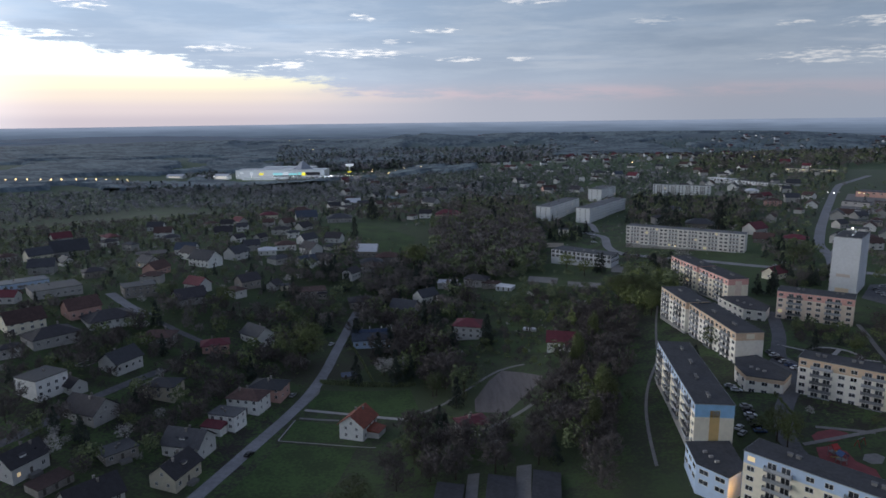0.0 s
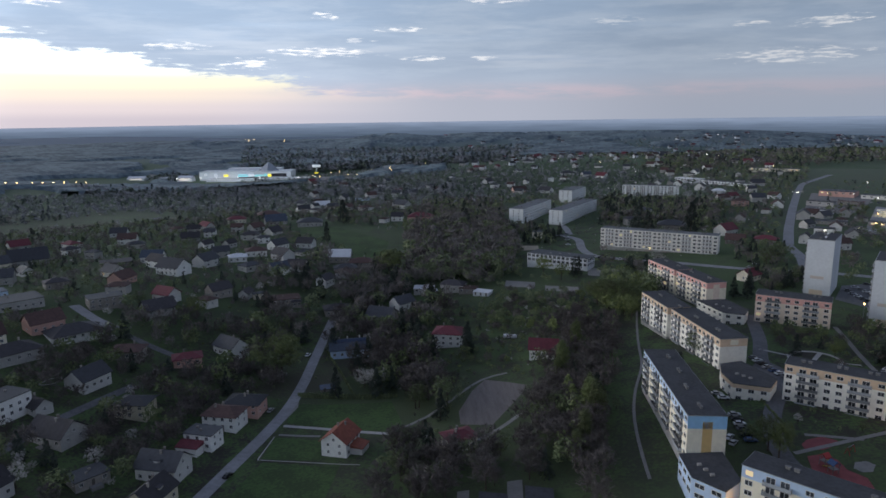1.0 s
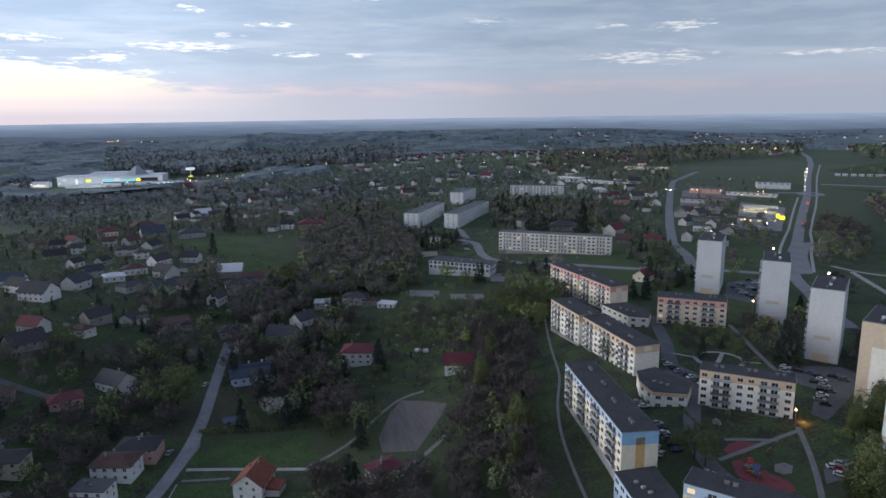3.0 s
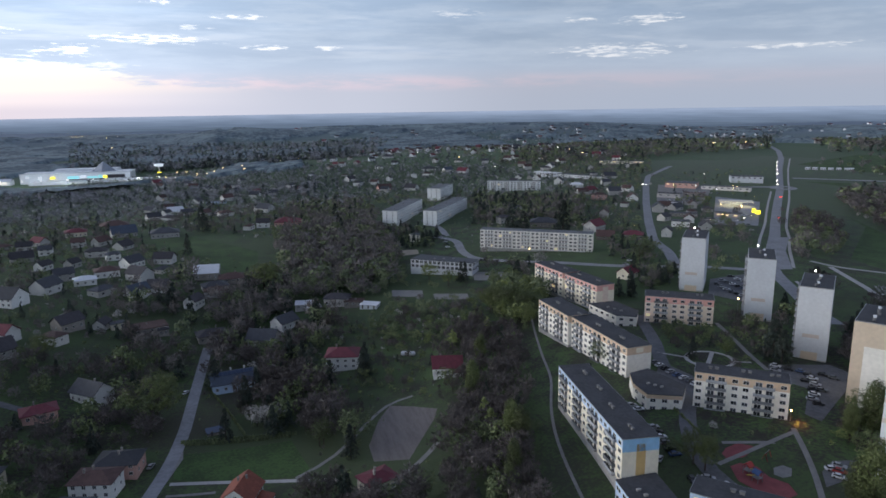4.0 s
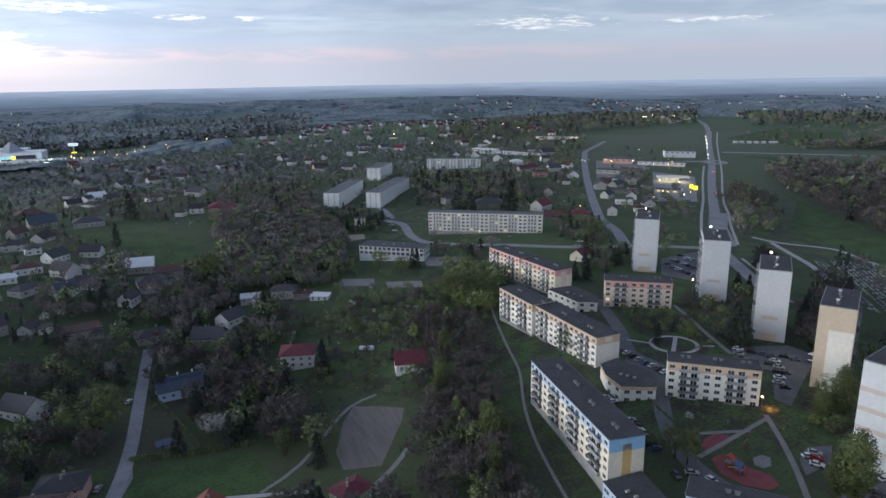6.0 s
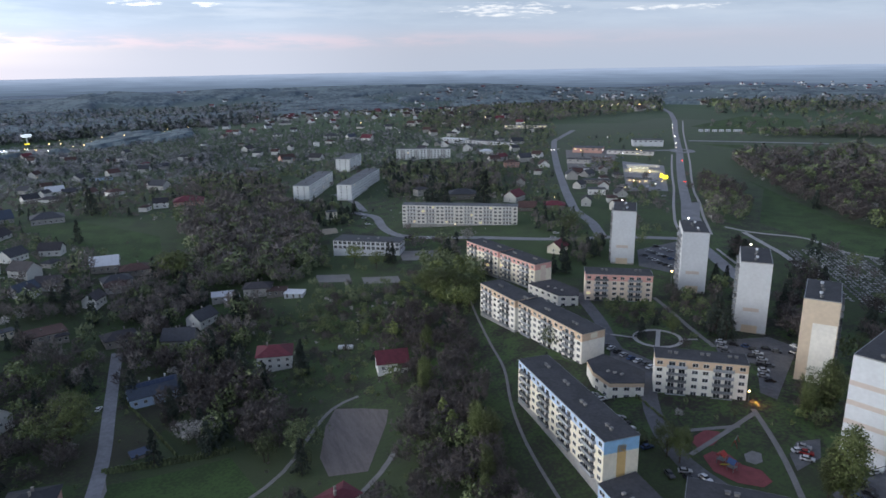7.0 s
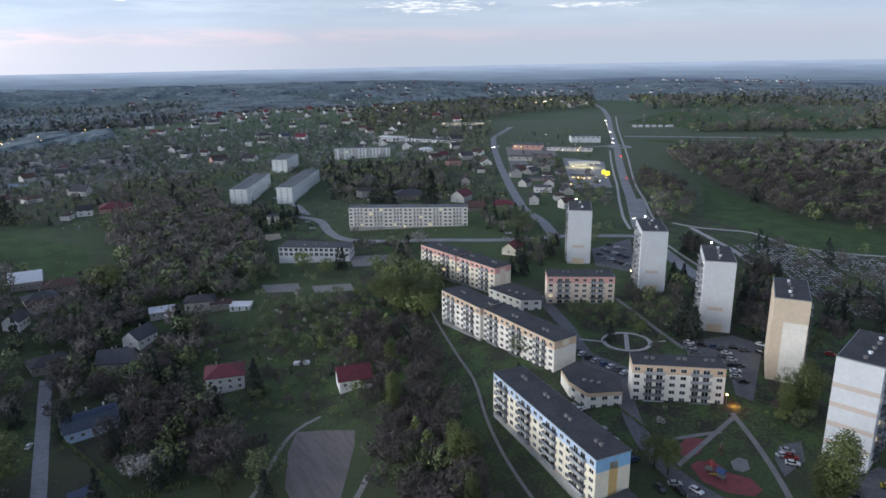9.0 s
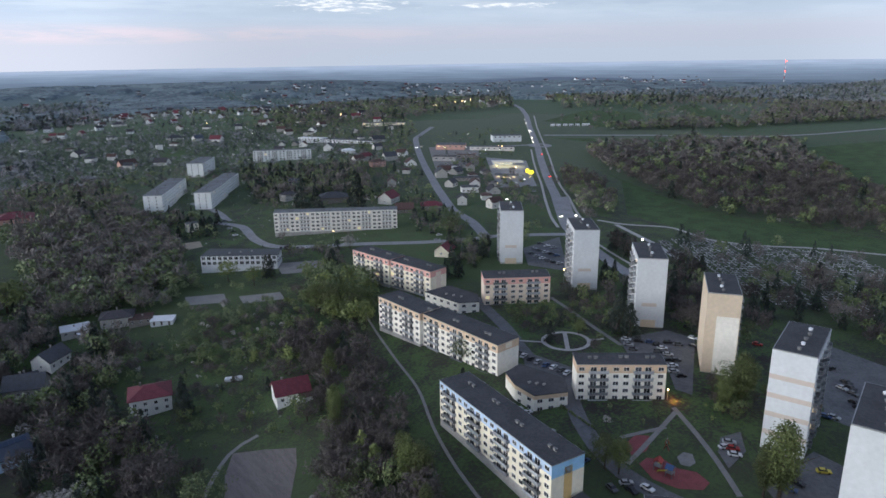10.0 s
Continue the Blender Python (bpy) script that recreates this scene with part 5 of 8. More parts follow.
house(-45.0, 521.9, 1, 18.1, 13.6, 1, "hip", TILE_BROWN, PLASTER_DIM, "low house with a rusty brown roof")
house(-25.9, 416.8, -22, 15.9, 11.9, 1.3, "gable", TILE_GREY, PLASTER_GREY, "grey house with a wide grey roof")
house(1.8, 461.9, -6, 13.5, 10.1, 1, "flat", TILE_WHITE, PLASTER_GREY, "low outbuilding with a pale roof")
house(-55.0, 427.4, 13, 16.0, 12.0, 1.2, "hip", TILE_DARK, PLASTER_DIM, "dim house with a dark roof")
house(-81.4, 431.4, 17, 5.5, 4.1, 1.2, "hip", TILE_DARK, PLASTER_DIM, "small dim house with a dark roof")
house(-110.4, 701.6, 7, 24.7, 18.5, 1.5, "hip", TILE_GREY, PLASTER_GREY, "grey house with a grey roof")
house(-139.4, 842.9, 27, 15.0, 11.3, 1.3, "gable", TILE_GREY, HOUSE_WHITE, "white house with a grey roof")
house(-23.0, 853.5, 19, 11.9, 8.9, 1.6, "gable", TILE_GREY, HOUSE_WHITE, "white house with a grey roof")

for k in range(9):                                # a row of solar panels and rooflights on the long blue-grey roof
    bm = bmesh.new()
    u = -8.4 + 2.0 * k
    lo, hi = 0.36, 0.12                           # share of the way from the ridge down to the eave
    for q, t in ((lo, 0.30), (hi, 0.30)):
        for du in (0.0, 1.85):
            for dz in (0.0, 0.07):
                bm.verts.new((u + du, -6.05 * q, 4.06 + 4.66 - 4.91 * q + t + dz))
    bm.verts.ensure_lookup_table()
    for f in ((0, 2, 6, 4), (1, 5, 7, 3), (0, 1, 3, 2), (4, 6, 7, 5), (0, 4, 5, 1), (2, 3, 7, 6)):
        bm.faces.new([bm.verts[n] for n in f])
    part("solar_panel", bm, SOLAR, blue_house, "dark blue solar panel in a pale frame")
for u in (-7.0, -0.5, 6.0):
    bm = bmesh.new()
    box(bm, u - 0.3, u + 0.3, 0.3, 0.9, 8.0, 9.6)
    box(bm, u - 0.4, u + 0.4, 0.2, 1.0, 9.6, 9.75)
    part("chimney", bm, HOUSE_WHITE, blue_house, "short white chimney")


# low buildings with flat roofs: school, pavilions, halls


def low_building(name, label, category, pts, top, wall_mat, roof_mat, storeys=2, band=None, edges=(0,), size=(2.0, 1.45), gap=3.2, lit=0.0, seed=1, plain=False):
    """A flat-roofed building over an outline given anticlockwise; windows along the outline's edges named."""
    rng = random.Random(seed)
    cx, cy = sum(p[0] for p in pts) / len(pts), sum(p[1] for p in pts) / len(pts)
    low = ground_under(pts) - 0.4
    ob = thing(name, pose(cx, cy, 0), label, category)
    loc = [(x - cx, y - cy) for x, y in pts]
    bm = bmesh.new()
    prism(bm, loc, low, top - (1.6 if band else 0))
    part("wall", bm, wall_mat, ob)
    if band:
        bm = bmesh.new()
        prism(bm, loc, top - 1.6, top)
        part("fascia", bm, band, ob, "painted band below the roof")
    bm = bmesh.new()
    prism(bm, [(x * 1.015, y * 1.015) for x, y in loc], top, top + 0.25)
    part("roof", bm, roof_mat, ob)
    n = len(pts)
    for e in edges:
        (x0, y0), (x1, y1) = loc[e], loc[(e + 1) % n]
        length = math.hypot(x1 - x0, y1 - y0)
        turn = math.degrees(math.atan2(y1 - y0, x1 - x0))
        k = max(int(length / gap), 1)
        nx, ny = (y1 - y0) / length, -(x1 - x0) / length
        for s in range(storeys):
            for i in range(k):
                f = (i + 0.5) / k
                z = top - 3.1 * (storeys - s) + 0.7 - (0.6 if band else 0)
                window(ob, size, x0 + (x1 - x0) * f + nx * 0.006, y0 + (y1 - y0) * f + ny * 0.006, z, turn, rng.random() < lit, plain)
    for i in range(3):
        f = (i + 0.7) / 3.6
        bm = bmesh.new()
        x, y = loc[0][0] * (1 - f) * 0.5 + loc[2][0] * f * 0.5, loc[0][1] * (1 - f) * 0.5 + loc[2][1] * f * 0.5
        box(bm, x - 0.6, x + 0.6, y - 0.4, y + 0.4, top + 0.25, top + 0.9)
        part("roof_vent", bm, CONCRETE, ob)
    for i in range(n):
        for j in range(12):
            a, b = pts[i], pts[(i + 1) % n]
            x, y = a[0] + (b[0] - a[0]) * j / 12, a[1] + (b[1] - a[1]) * j / 12
            for q in (1.0, 0.6, 0.25):
                keep(cx + (x - cx) * q, cy + (y - cy) * q, 4)
    return ob


low_building("school", "white two-storey school with a grey flat roof", "school", [(80.0, 497.5), (118.3, 470.4), (126.6, 481.6), (91.0, 511.0)], 6.6, PLASTER_WHITE, TILE_GREY, 2, None, (0, 1), (2.3, 2.1), 3.3, seed=2)
low_building("shop_pavilion", "two-storey shop pavilion, tan fascia, white walls, dark roof", "pavilion", [(112.7, 249.1), (112.2, 238.5), (123.6, 233.1), (130.5, 241.1), (126.1, 260.4), (116.5, 258.1)], 8.0, PLASTER_IVORY, BITUMEN, 2, PLASTER_TAN, (0, 1), (2.0, 1.45), 3.6, seed=3)
low_building("shop_pavilion", "white two-storey pavilion with a dark flat roof", "pavilion", [(147.6, 353.2), (150.8, 329.5), (159.6, 324.4), (165.9, 333.2), (163.5, 353.6)], 7.7, PLASTER_IVORY, BITUMEN, 2, None, (0, 1), (2.0, 1.45), 4.2, seed=4)
low_building("shop_pavilion", "pale blue two-storey pavilion with a dark roof, one shop lit", "pavilion", [(74.6, 195.0), (72.9, 181.4), (79.0, 173.2), (86.0, 178.5), (88.2, 195.0)], 3.7, PLASTER_PALEBLUE, BITUMEN, 2, None, (0, 1), (3.0, 1.5), 3.6, seed=5)
low_building("hall", "low white hall with a pale roof", "hall", [(588, 800), (622, 778), (634, 796), (600, 818)], 20.0, PLASTER_WHITE, TILE_GREY, 1, None, (0,), (3.0, 1.5), 6, plain=True)
low_building("school", "white low school with several wings", "school", [(399, 1024), (421, 988), (434, 996), (412, 1032)], 13.5, PLASTER_WHITE, TILE_WHITE, 1, None, (0,), (3.0, 1.5), 5, plain=True)
low_building("school", "white low school wing with a pale roof", "school", [(421, 985), (462, 905), (476, 912), (435, 992)], 13.0, PLASTER_WHITE, TILE_GREY, 1, None, (0,), (3.0, 1.5), 5, plain=True)

# filling station and its signs
station = thing("filling_station", pose(476, 648, terrain(476, 648), 0, 0, -32), "filling station with a lit yellow canopy", "filling station")
bm = bmesh.new()
box(bm, -17, 17, -7, 7, 5.2, 6.2)
part("canopy", bm, PLASTER_CREAM, station)
bm = bmesh.new()
box(bm, -16.5, 16.5, -6.5, 6.5, 5.1, 5.195)
part("canopy_light", bm, glow("canopy_lamp", (1.0, 0.86, 0.5), 3), station, "lit underside of the canopy")
for x in (-12, -4, 4, 12):
    bm = bmesh.new()
    tube(bm, x, 0, -0.5, 5.1, 0.3)
    part("column", bm, METAL, station)
bm = bmesh.new()
box(bm, -14, 8, 11, 19, -0.5, 4.2)
part("shop", bm, PLASTER_WHITE, station)
bm = bmesh.new()
box(bm, -15, 9, 10, 20, 4.2, 4.6)
part("shop_roof", bm, TILE_WHITE, station)
keep(476, 648, 26)
# shopping mall on the valley floor
MX, MY, MZ = -390.0, 1650.0, -37.0
mall = thing("shopping_mall", pose(MX, MY, MZ), "large white lit shopping mall with a glass pyramid", "shopping mall")
MALLWALL = mat("mall_cladding", (0.80, 0.82, 0.84), 0.5, 0.06, 0.05)
for n, b, mt in (("main_hall", (-120, 97, 0, 70, -3, 21), MALLWALL), ("low_wing", (45, 152, -34, -2, -3, 8), MALLWALL), ("front_wing", (-96, 45, -30, -2, -3, 6), MALLWALL), ("dark_front", (50, 86, -1.5, 0, 9, 16), TILE_DARK), ("parapet", (-121, 98, -0.6, 0, 21, 22.5), PLASTER_WHITE), ("entrance_canopy", (-30, 46, -5, -0.6, 7, 8.2), TILE_GREY), ("rear_hall", (-70, 60, 70.1, 110, -3, 24), MALLWALL)):
    bm = bmesh.new()
    box(bm, *b)
    part(n, bm, mt, mall)
bm = bmesh.new()
tube(bm, 37, 40, 21, 42, 25, 1.0, 4)
part("pyramid", bm, mat("pyramid_glass", (0.30, 0.33, 0.38), 0.25, 0.1, 0.2), mall, "grey glazed pyramid on the roof")
for x0, x1, z0, z1, mt in ((-28, -6, 9.5, 14, SIGN_TEAL), (-3, 8, 11, 15, SIGN_WHITE), (11, 30, 9.5, 13, SIGN_TEAL), (33, 41, 10, 15, SIGN_TEAL), (42, 50, 9.5, 14, SIGN_YELLOW), (-108, -102, 13, 16, SIGN_WHITE), (-84, -78, 10, 15, SIGN_WHITE), (-62, -52, 10, 14, SIGN_YELLOW)):
    bm = bmesh.new()
    box(bm, x0, x1, -0.9, -0.05, z0, z1)
    part("lit_sign", bm, mt, mall, "glowing shop front panel")
for i, x in enumerate((-160, -145, -105, -70, -20, 30, 120, 160, 200)):
    lamp = thing("flood_lamp", pose(MX + x, MY - 38, MZ - 3), "tall flood lamp by the mall", "lamp", "flood lamps")
    bm = bmesh.new()
    tube(bm, 0, 0, 0, 13, 0.25, 0.15)
    part("mast", bm, METAL, lamp)
    bm = bmesh.new()
    bmesh.ops.create_icosphere(bm, subdivisions=1, radius=0.9, matrix=Matrix.Translation((0, 0, 13)))
    part("bulb", bm, LAMP_WHITE, lamp)
pylon = thing("mall_pylon", pose(-248, 1768, -40), "tall pylon with a wide white disc sign and yellow mark", "sign")
bm = bmesh.new()
tube(bm, 0, 0, 0, 25, 1.6, 1.2)
part("post", bm, MALLWALL, pylon)
bm = bmesh.new()
tube(bm, 0, 0, 25, 30, 9, 11, 16)
part("disc", bm, SIGN_WHITE, pylon, "white lit disc")
bm = bmesh.new()
box(bm, -5, 5, -2, -1.7, 6, 11)
part("mark", bm, SIGN_YELLOW, pylon, "yellow lit panel")

for k, (hx, hw, hh) in enumerate(((-150, 34, 9), (-196, 26, 6), (-262, 40, 5))):
    hall = thing("warehouse", pose(MX + hx, MY - 6, terrain(MX + hx, MY - 6), 0, 0, 0), "low pale trade hall with a gabled roof and lit windows", "hall")
    bm = bmesh.new()
    box(bm, -hw / 2, hw / 2, -14, 14, -6, hh)
    part("wall", bm, MALLWALL, hall)
    bm = bmesh.new()
    roof_mesh(bm, "gable", hw, 28, hh, 4)
    part("roof", bm, TILE_WHITE, hall)
    bm = bmesh.new()
    box(bm, -hw / 3, hw / 3, -14.4, -14.02, hh * 0.4, hh * 0.7)
    part("lit_window", bm, LAMP_SHOP, hall, "row of lit shop windows")

# far houses, scattered over the slopes


def within(x, y, poly):
    hit = False
    for (x0, y0), (x1, y1) in zip(poly, poly[1:] + poly[:1]):
        if (y0 > y) != (y1 > y) and x < (x1 - x0) * (y - y0) / (y1 - y0) + x0:
            hit = not hit
    return hit


def houses_in(poly, count, seed, pale=0.5):
    """Houses strewn over a plan outline."""
    xs, ys = [p[0] for p in poly], [p[1] for p in poly]
    far_houses((min(xs) + max(xs)) / 2, (min(ys) + max(ys)) / 2, (max(xs) - min(xs)) * 0.71, (max(ys) - min(ys)) * 0.71, count, seed, pale, poly)


HILL_HOUSES = []


def far_houses(cx, cy, rx, ry, count, seed, pale=0.5, poly=None):
    rng = random.Random(seed)
    made = 0
    for _ in range(count * 30):
        if made == count:
            break
        a, r = rng.uniform(0, 2 * math.pi), math.sqrt(rng.random())
        x, y = cx + rx * r * math.cos(a), cy + ry * r * math.sin(a)
        if blocked(x, y) or blocked(x + 6, y) or blocked(x, y - 6) or blocked(x - 6, y) or blocked(x, y + 6) or (poly and not within(x, y, poly)):
            continue
        roof, word = rng.choice(((TILE_DARK, "dark"), (TILE_BROWN, "brown"), (TILE_GREY, "grey"), (TILE_GREY, "grey"), (TILE_BROWN, "brown"), (TILE_RED, "red")))
        kind = rng.choice(("gable", "gable", "hip"))
        light = rng.random() < pale
        w = rng.uniform(10, 16)
        if math.hypot(x, y) > 1400:
            HILL_HOUSES.append((x, y, rng.choice((-35, 55, 0, 20)) + rng.uniform(-10, 10), w, rng.choice((4, 5, 6)), rng.randrange(6), light))
            keep(x, y, 9)
            keep(x - 13 * x / math.hypot(x, y), y - 13 * y / math.hypot(x, y), 8)
            made += 1
            continue
        house(round(x, 1), round(y, 1), rng.choice((-35, -30, 55, 60, 0, 20)) + rng.uniform(-10, 10), w, w * 0.75, rng.choice((1, 1.3, 1.7)), kind, roof, HOUSE_WHITE if light else PLASTER_MIX,
              "%s house with a %s %s roof" % ("white" if light else "grey plastered", word, "gabled" if kind == "gable" else "hipped"), far=True, lit=1 if rng.random() < 0.06 else 0)
        made += 1


far_houses(-230, 520, 150, 190, 40, 1, 0.6)
far_houses(560, 1900, 500, 260, 26, 9, 0.6)
far_houses(-250, 330, 60, 60, 6, 10)

# trade estate, roundabout and the houses beyond the estate
low_building("store", "dark red low supermarket with a grey roof", "store", [(488.4, 800.0), (515.2, 773.4), (533.8, 792.2), (507.0, 818.8)], 15.6, PLASTER_ROSE, TILE_GREY, 1, None, (0,), (3.0, 1.5), 7, 0.2, plain=True)
low_building("workshop", "long pale workshop with a grey roof", "workshop", [(520.1, 768.8), (560.1, 727.2), (570.4, 737.2), (530.5, 778.8)], 13.4, PLASTER_MIX, TILE_GREY, 1, None, (0,), (3.0, 1.5), 7, 0.1, plain=True)
low_building("workshop", "grey workshop with a flat roof", "workshop", [(433.0, 732.5), (451.7, 713.1), (461.4, 722.4), (442.7, 741.9)], 12.1, PLASTER_GREY, TILE_DARK, 1, None, (0,), (3.0, 1.5), 7, 0, plain=True)
low_building("workshop", "low dim workshop with a brown roof", "workshop", [(465.9, 727.9), (480.8, 711.4), (489.1, 718.8), (474.1, 735.4)], 11.8, PLASTER_DIM, TILE_BROWN, 1, None, (0,), (3.0, 1.5), 7, 0, plain=True)
low_building("workshop", "white workshop with a grey roof", "workshop", [(401.5, 678.6), (416.5, 661.7), (424.1, 668.4), (409.1, 685.3)], 11.0, PLASTER_WHITE, TILE_GREY, 1, None, (0,), (3.0, 1.5), 7, 0, plain=True)
low_building("workshop", "small grey workshop with a grey roof", "workshop", [(428.3, 671.0), (436.6, 661.1), (442.6, 666.1), (434.3, 676.0)], 10.3, PLASTER_GREY, TILE_GREY, 1, None, (0,), (3.0, 1.5), 7, 0, plain=True)
low_building("shop", "low shop with a lit front", "shop", [(409.2, 594.8), (424.7, 577.0), (431.8, 583.2), (416.4, 601.0)], 10.1, PLASTER_MIX, TILE_GREY, 1, None, (0,), (3.0, 1.5), 7, 0.9, plain=True)
low_building("shop", "small grey shop building", "shop", [(377.4, 568.5), (383.5, 561.7), (388.8, 566.6), (382.7, 573.4)], 9.6, PLASTER_GREY, TILE_DARK, 1, None, (0,), (3.0, 1.5), 7, 0, plain=True)
low_building("hall", "long low white hall with lit windows", "hall", [(544.8, 1081.9), (603.4, 1040.1), (611.7, 1051.8), (553.2, 1093.6)], 22.4, PLASTER_CREAM, TILE_GREY, 1, None, (0,), (3.0, 1.5), 7, 0.35, plain=True)
low_building("shop", "low lit shop on the hill", "shop", [(955.8, 1227.5), (980.6, 1202.6), (989.3, 1211.2), (964.5, 1236.1)], 35.4, PLASTER_WHITE, TILE_GREY, 1, None, (0,), (3.0, 1.5), 7, 0.9, plain=True)
low_building("hall", "grey hall on the hillside", "hall", [(1691.0, 1454.4), (1727.2, 1400.6), (1754.1, 1418.7), (1717.8, 1472.5)], 6.3, PLASTER_GREY, TILE_GREY, 1, None, (0,), (3.0, 1.5), 7, 0, plain=True)

sign = thing("pylon_sign", pose(454.8, 591.7, terrain(454.8, 591.7), 0, 0, -33), "glowing yellow twin pylon sign", "sign")
for x0, x1, z0, z1 in ((-3.3, -0.4, 3.2, 7.1), (0.0, 4.5, 1.8, 5.4)):
    bm = bmesh.new()
    box(bm, (x0 + x1) / 2 - 0.3, (x0 + x1) / 2 + 0.3, -0.25, 0.25, -0.5, z0)
    part("post", bm, METAL, sign)
    bm = bmesh.new()
    box(bm, x0, x1, -0.45, 0.45, z0, z1)
    part("panel", bm, SIGN_YELLOW, sign, "glowing yellow panel")

ribbon("roundabout", [(618.6 + 13 * math.cos(2 * math.pi * i / 32), 738.7 + 13 * math.sin(2 * math.pi * i / 32)) for i in range(33)], 8, ROADGREY, "asphalt roundabout on the main road", "road", lift=0.45, step=3)
ribbon("kerb_ring", [(618.6 + 8 * math.cos(2 * math.pi * i / 32), 738.7 + 8 * math.sin(2 * math.pi * i / 32)) for i in range(33)], 1.6, PALEPATH, "pale kerb of the roundabout island", "path", lift=0.55, step=3)
ribbon("road", [(621.0, 745.0), (575.0, 765.0), (550.0, 786.0)], 8, ROADGREY, "asphalt side road to the trade estate", lift=0.3)
patch("yard", [(378.0, 555.0), (416.0, 541.0), (523.0, 666.0), (500.0, 713.0)], ROADGREY, "pale asphalt yard of the filling station", "yard", lift=0.2)
patch("yard", [(400.0, 682.0), (454.0, 672.0), (550.0, 786.0), (494.0, 824.0)], PAVING, "paved yard of the workshops", "yard", lift=0.2, clear=False)
shed(767.9, 857.6, -40, 6.5, 2.6, 2.6, TILE_WHITE, PLASTER_WHITE, "white trailer parked on the grass", "trailer", "trailer")
shed(776.3, 853.0, -40, 6.5, 2.6, 2.6, TILE_WHITE, PLASTER_WHITE, "white trailer parked on the grass", "trailer", "trailer")
shed(786.1, 847.6, -40, 6.5, 2.6, 2.6, TILE_WHITE, PLASTER_WHITE, "white trailer parked on the grass", "trailer", "trailer")
shed(795.2, 842.6, -40, 6.5, 2.6, 2.6, TILE_WHITE, PLASTER_WHITE, "white trailer parked on the grass", "trailer", "trailer")
shed(804.4, 837.7, -40, 6.5, 2.6, 2.6, TILE_WHITE, PLASTER_WHITE, "white trailer parked on the grass", "trailer", "trailer")
shed(814.3, 832.4, -40, 6.5, 2.6, 2.6, TILE_WHITE, PLASTER_WHITE, "white trailer parked on the grass", "trailer", "trailer")
shed(819.6, 829.6, -40, 6.5, 2.6, 2.6, TILE_WHITE, PLASTER_WHITE, "white trailer parked on the grass", "trailer", "trailer")
houses_in([(-238, 1511), (61, 1277), (23, 827), (-6, 689), (-145, 784)], 30, 21, 0.55)
houses_in([(115, 1923), (464, 1824), (203, 924), (112, 942), (47, 1125)], 30, 22, 0.6)
houses_in([(365, 2234), (940, 2137), (437, 1071), (296, 1243), (248, 1612)], 36, 23, 0.6)
houses_in([(-124, 4241), (834, 2848), (637, 2229), (-99, 2651)], 24, 24, 0.7)
houses_in([(615, 1721), (816, 1356), (465, 828), (342, 590), (288, 557), (260, 577), (349, 1049)], 44, 25, 0.6)
houses_in([(995, 2681), (2313, 2611), (892, 1065), (615, 1721)], 85, 26, 0.65)
houses_in([(1955, 2204), (3247, 2115), (1916, 1274), (1083, 1015), (1048, 1209)], 75, 27, 0.6)
houses_in([(787, 2630), (1502, 2640), (2312, 2628), (1705, 1961), (868, 2362)], 60, 31, 0.7)
houses_in([(2317, 2559), (4111, 2669), (2526, 1660), (1980, 1859)], 60, 32, 0.7)
houses_in([(397, 683), (450, 656), (318, 486), (282, 483)], 16, 28, 0.5)


def hill_houses():
    """The small houses on the hillsides, past counting: walls with dark windows and pitched roofs."""
    roofs = [TILE_DARK, TILE_BROWN, TILE_GREY, TILE_GREY, TILE_BROWN, TILE_RED]
    bm = bmesh.new()
    for x, y, turn, w, h, roof, light in HILL_HOUSES:
        m = pose(x, y, terrain(x, y), 0, 0, turn)
        d = w * 0.75
        start = len(bm.verts)
        prof = [(-d / 2, -2), (d / 2, -2), (d / 2, h), (0, h + d * 0.38), (-d / 2, h)]
        a, b = [bm.verts.new((-w / 2, p, q)) for p, q in prof], [bm.verts.new((w / 2, p, q)) for p, q in prof]
        fs = [bm.faces.new(a[::-1]), bm.faces.new(b)] + [bm.faces.new((a[i], a[(i + 1) % 5], b[(i + 1) % 5], b[i])) for i in range(5)]
        for f in fs:
            f.material_index = 0 if light else 1
        n = len(bm.faces)
        roof_mesh(bm, "gable", w, d, h, d * 0.42)
        bm.faces.ensure_lookup_table()
        for f in bm.faces[n:]:
            f.material_index = 2 + roof
        n = len(bm.faces)
        for c in (-0.25, 0.25):
            box(bm, c * w - 0.8, c * w + 0.8, -d / 2 - 0.08, -d / 2 + 0.1, 1.0, 2.4)
        bm.faces.ensure_lookup_table()
        for f in bm.faces[n:]:
            f.material_index = 8
        bm.verts.ensure_lookup_table()
        for v in bm.verts[start:]:
            v.co = m @ v.co
    ob = new("hillside_houses", mesh_of("hillside_houses", bm, PLASTER_WHITE))
    for mt in [PLASTER_MIX] + roofs + [GLASS]:
        ob.data.materials.append(mt)
    tagged(ob, "scattered white and grey houses on the far hillsides", "houses", kind="stuff")


hill_houses()



# trees


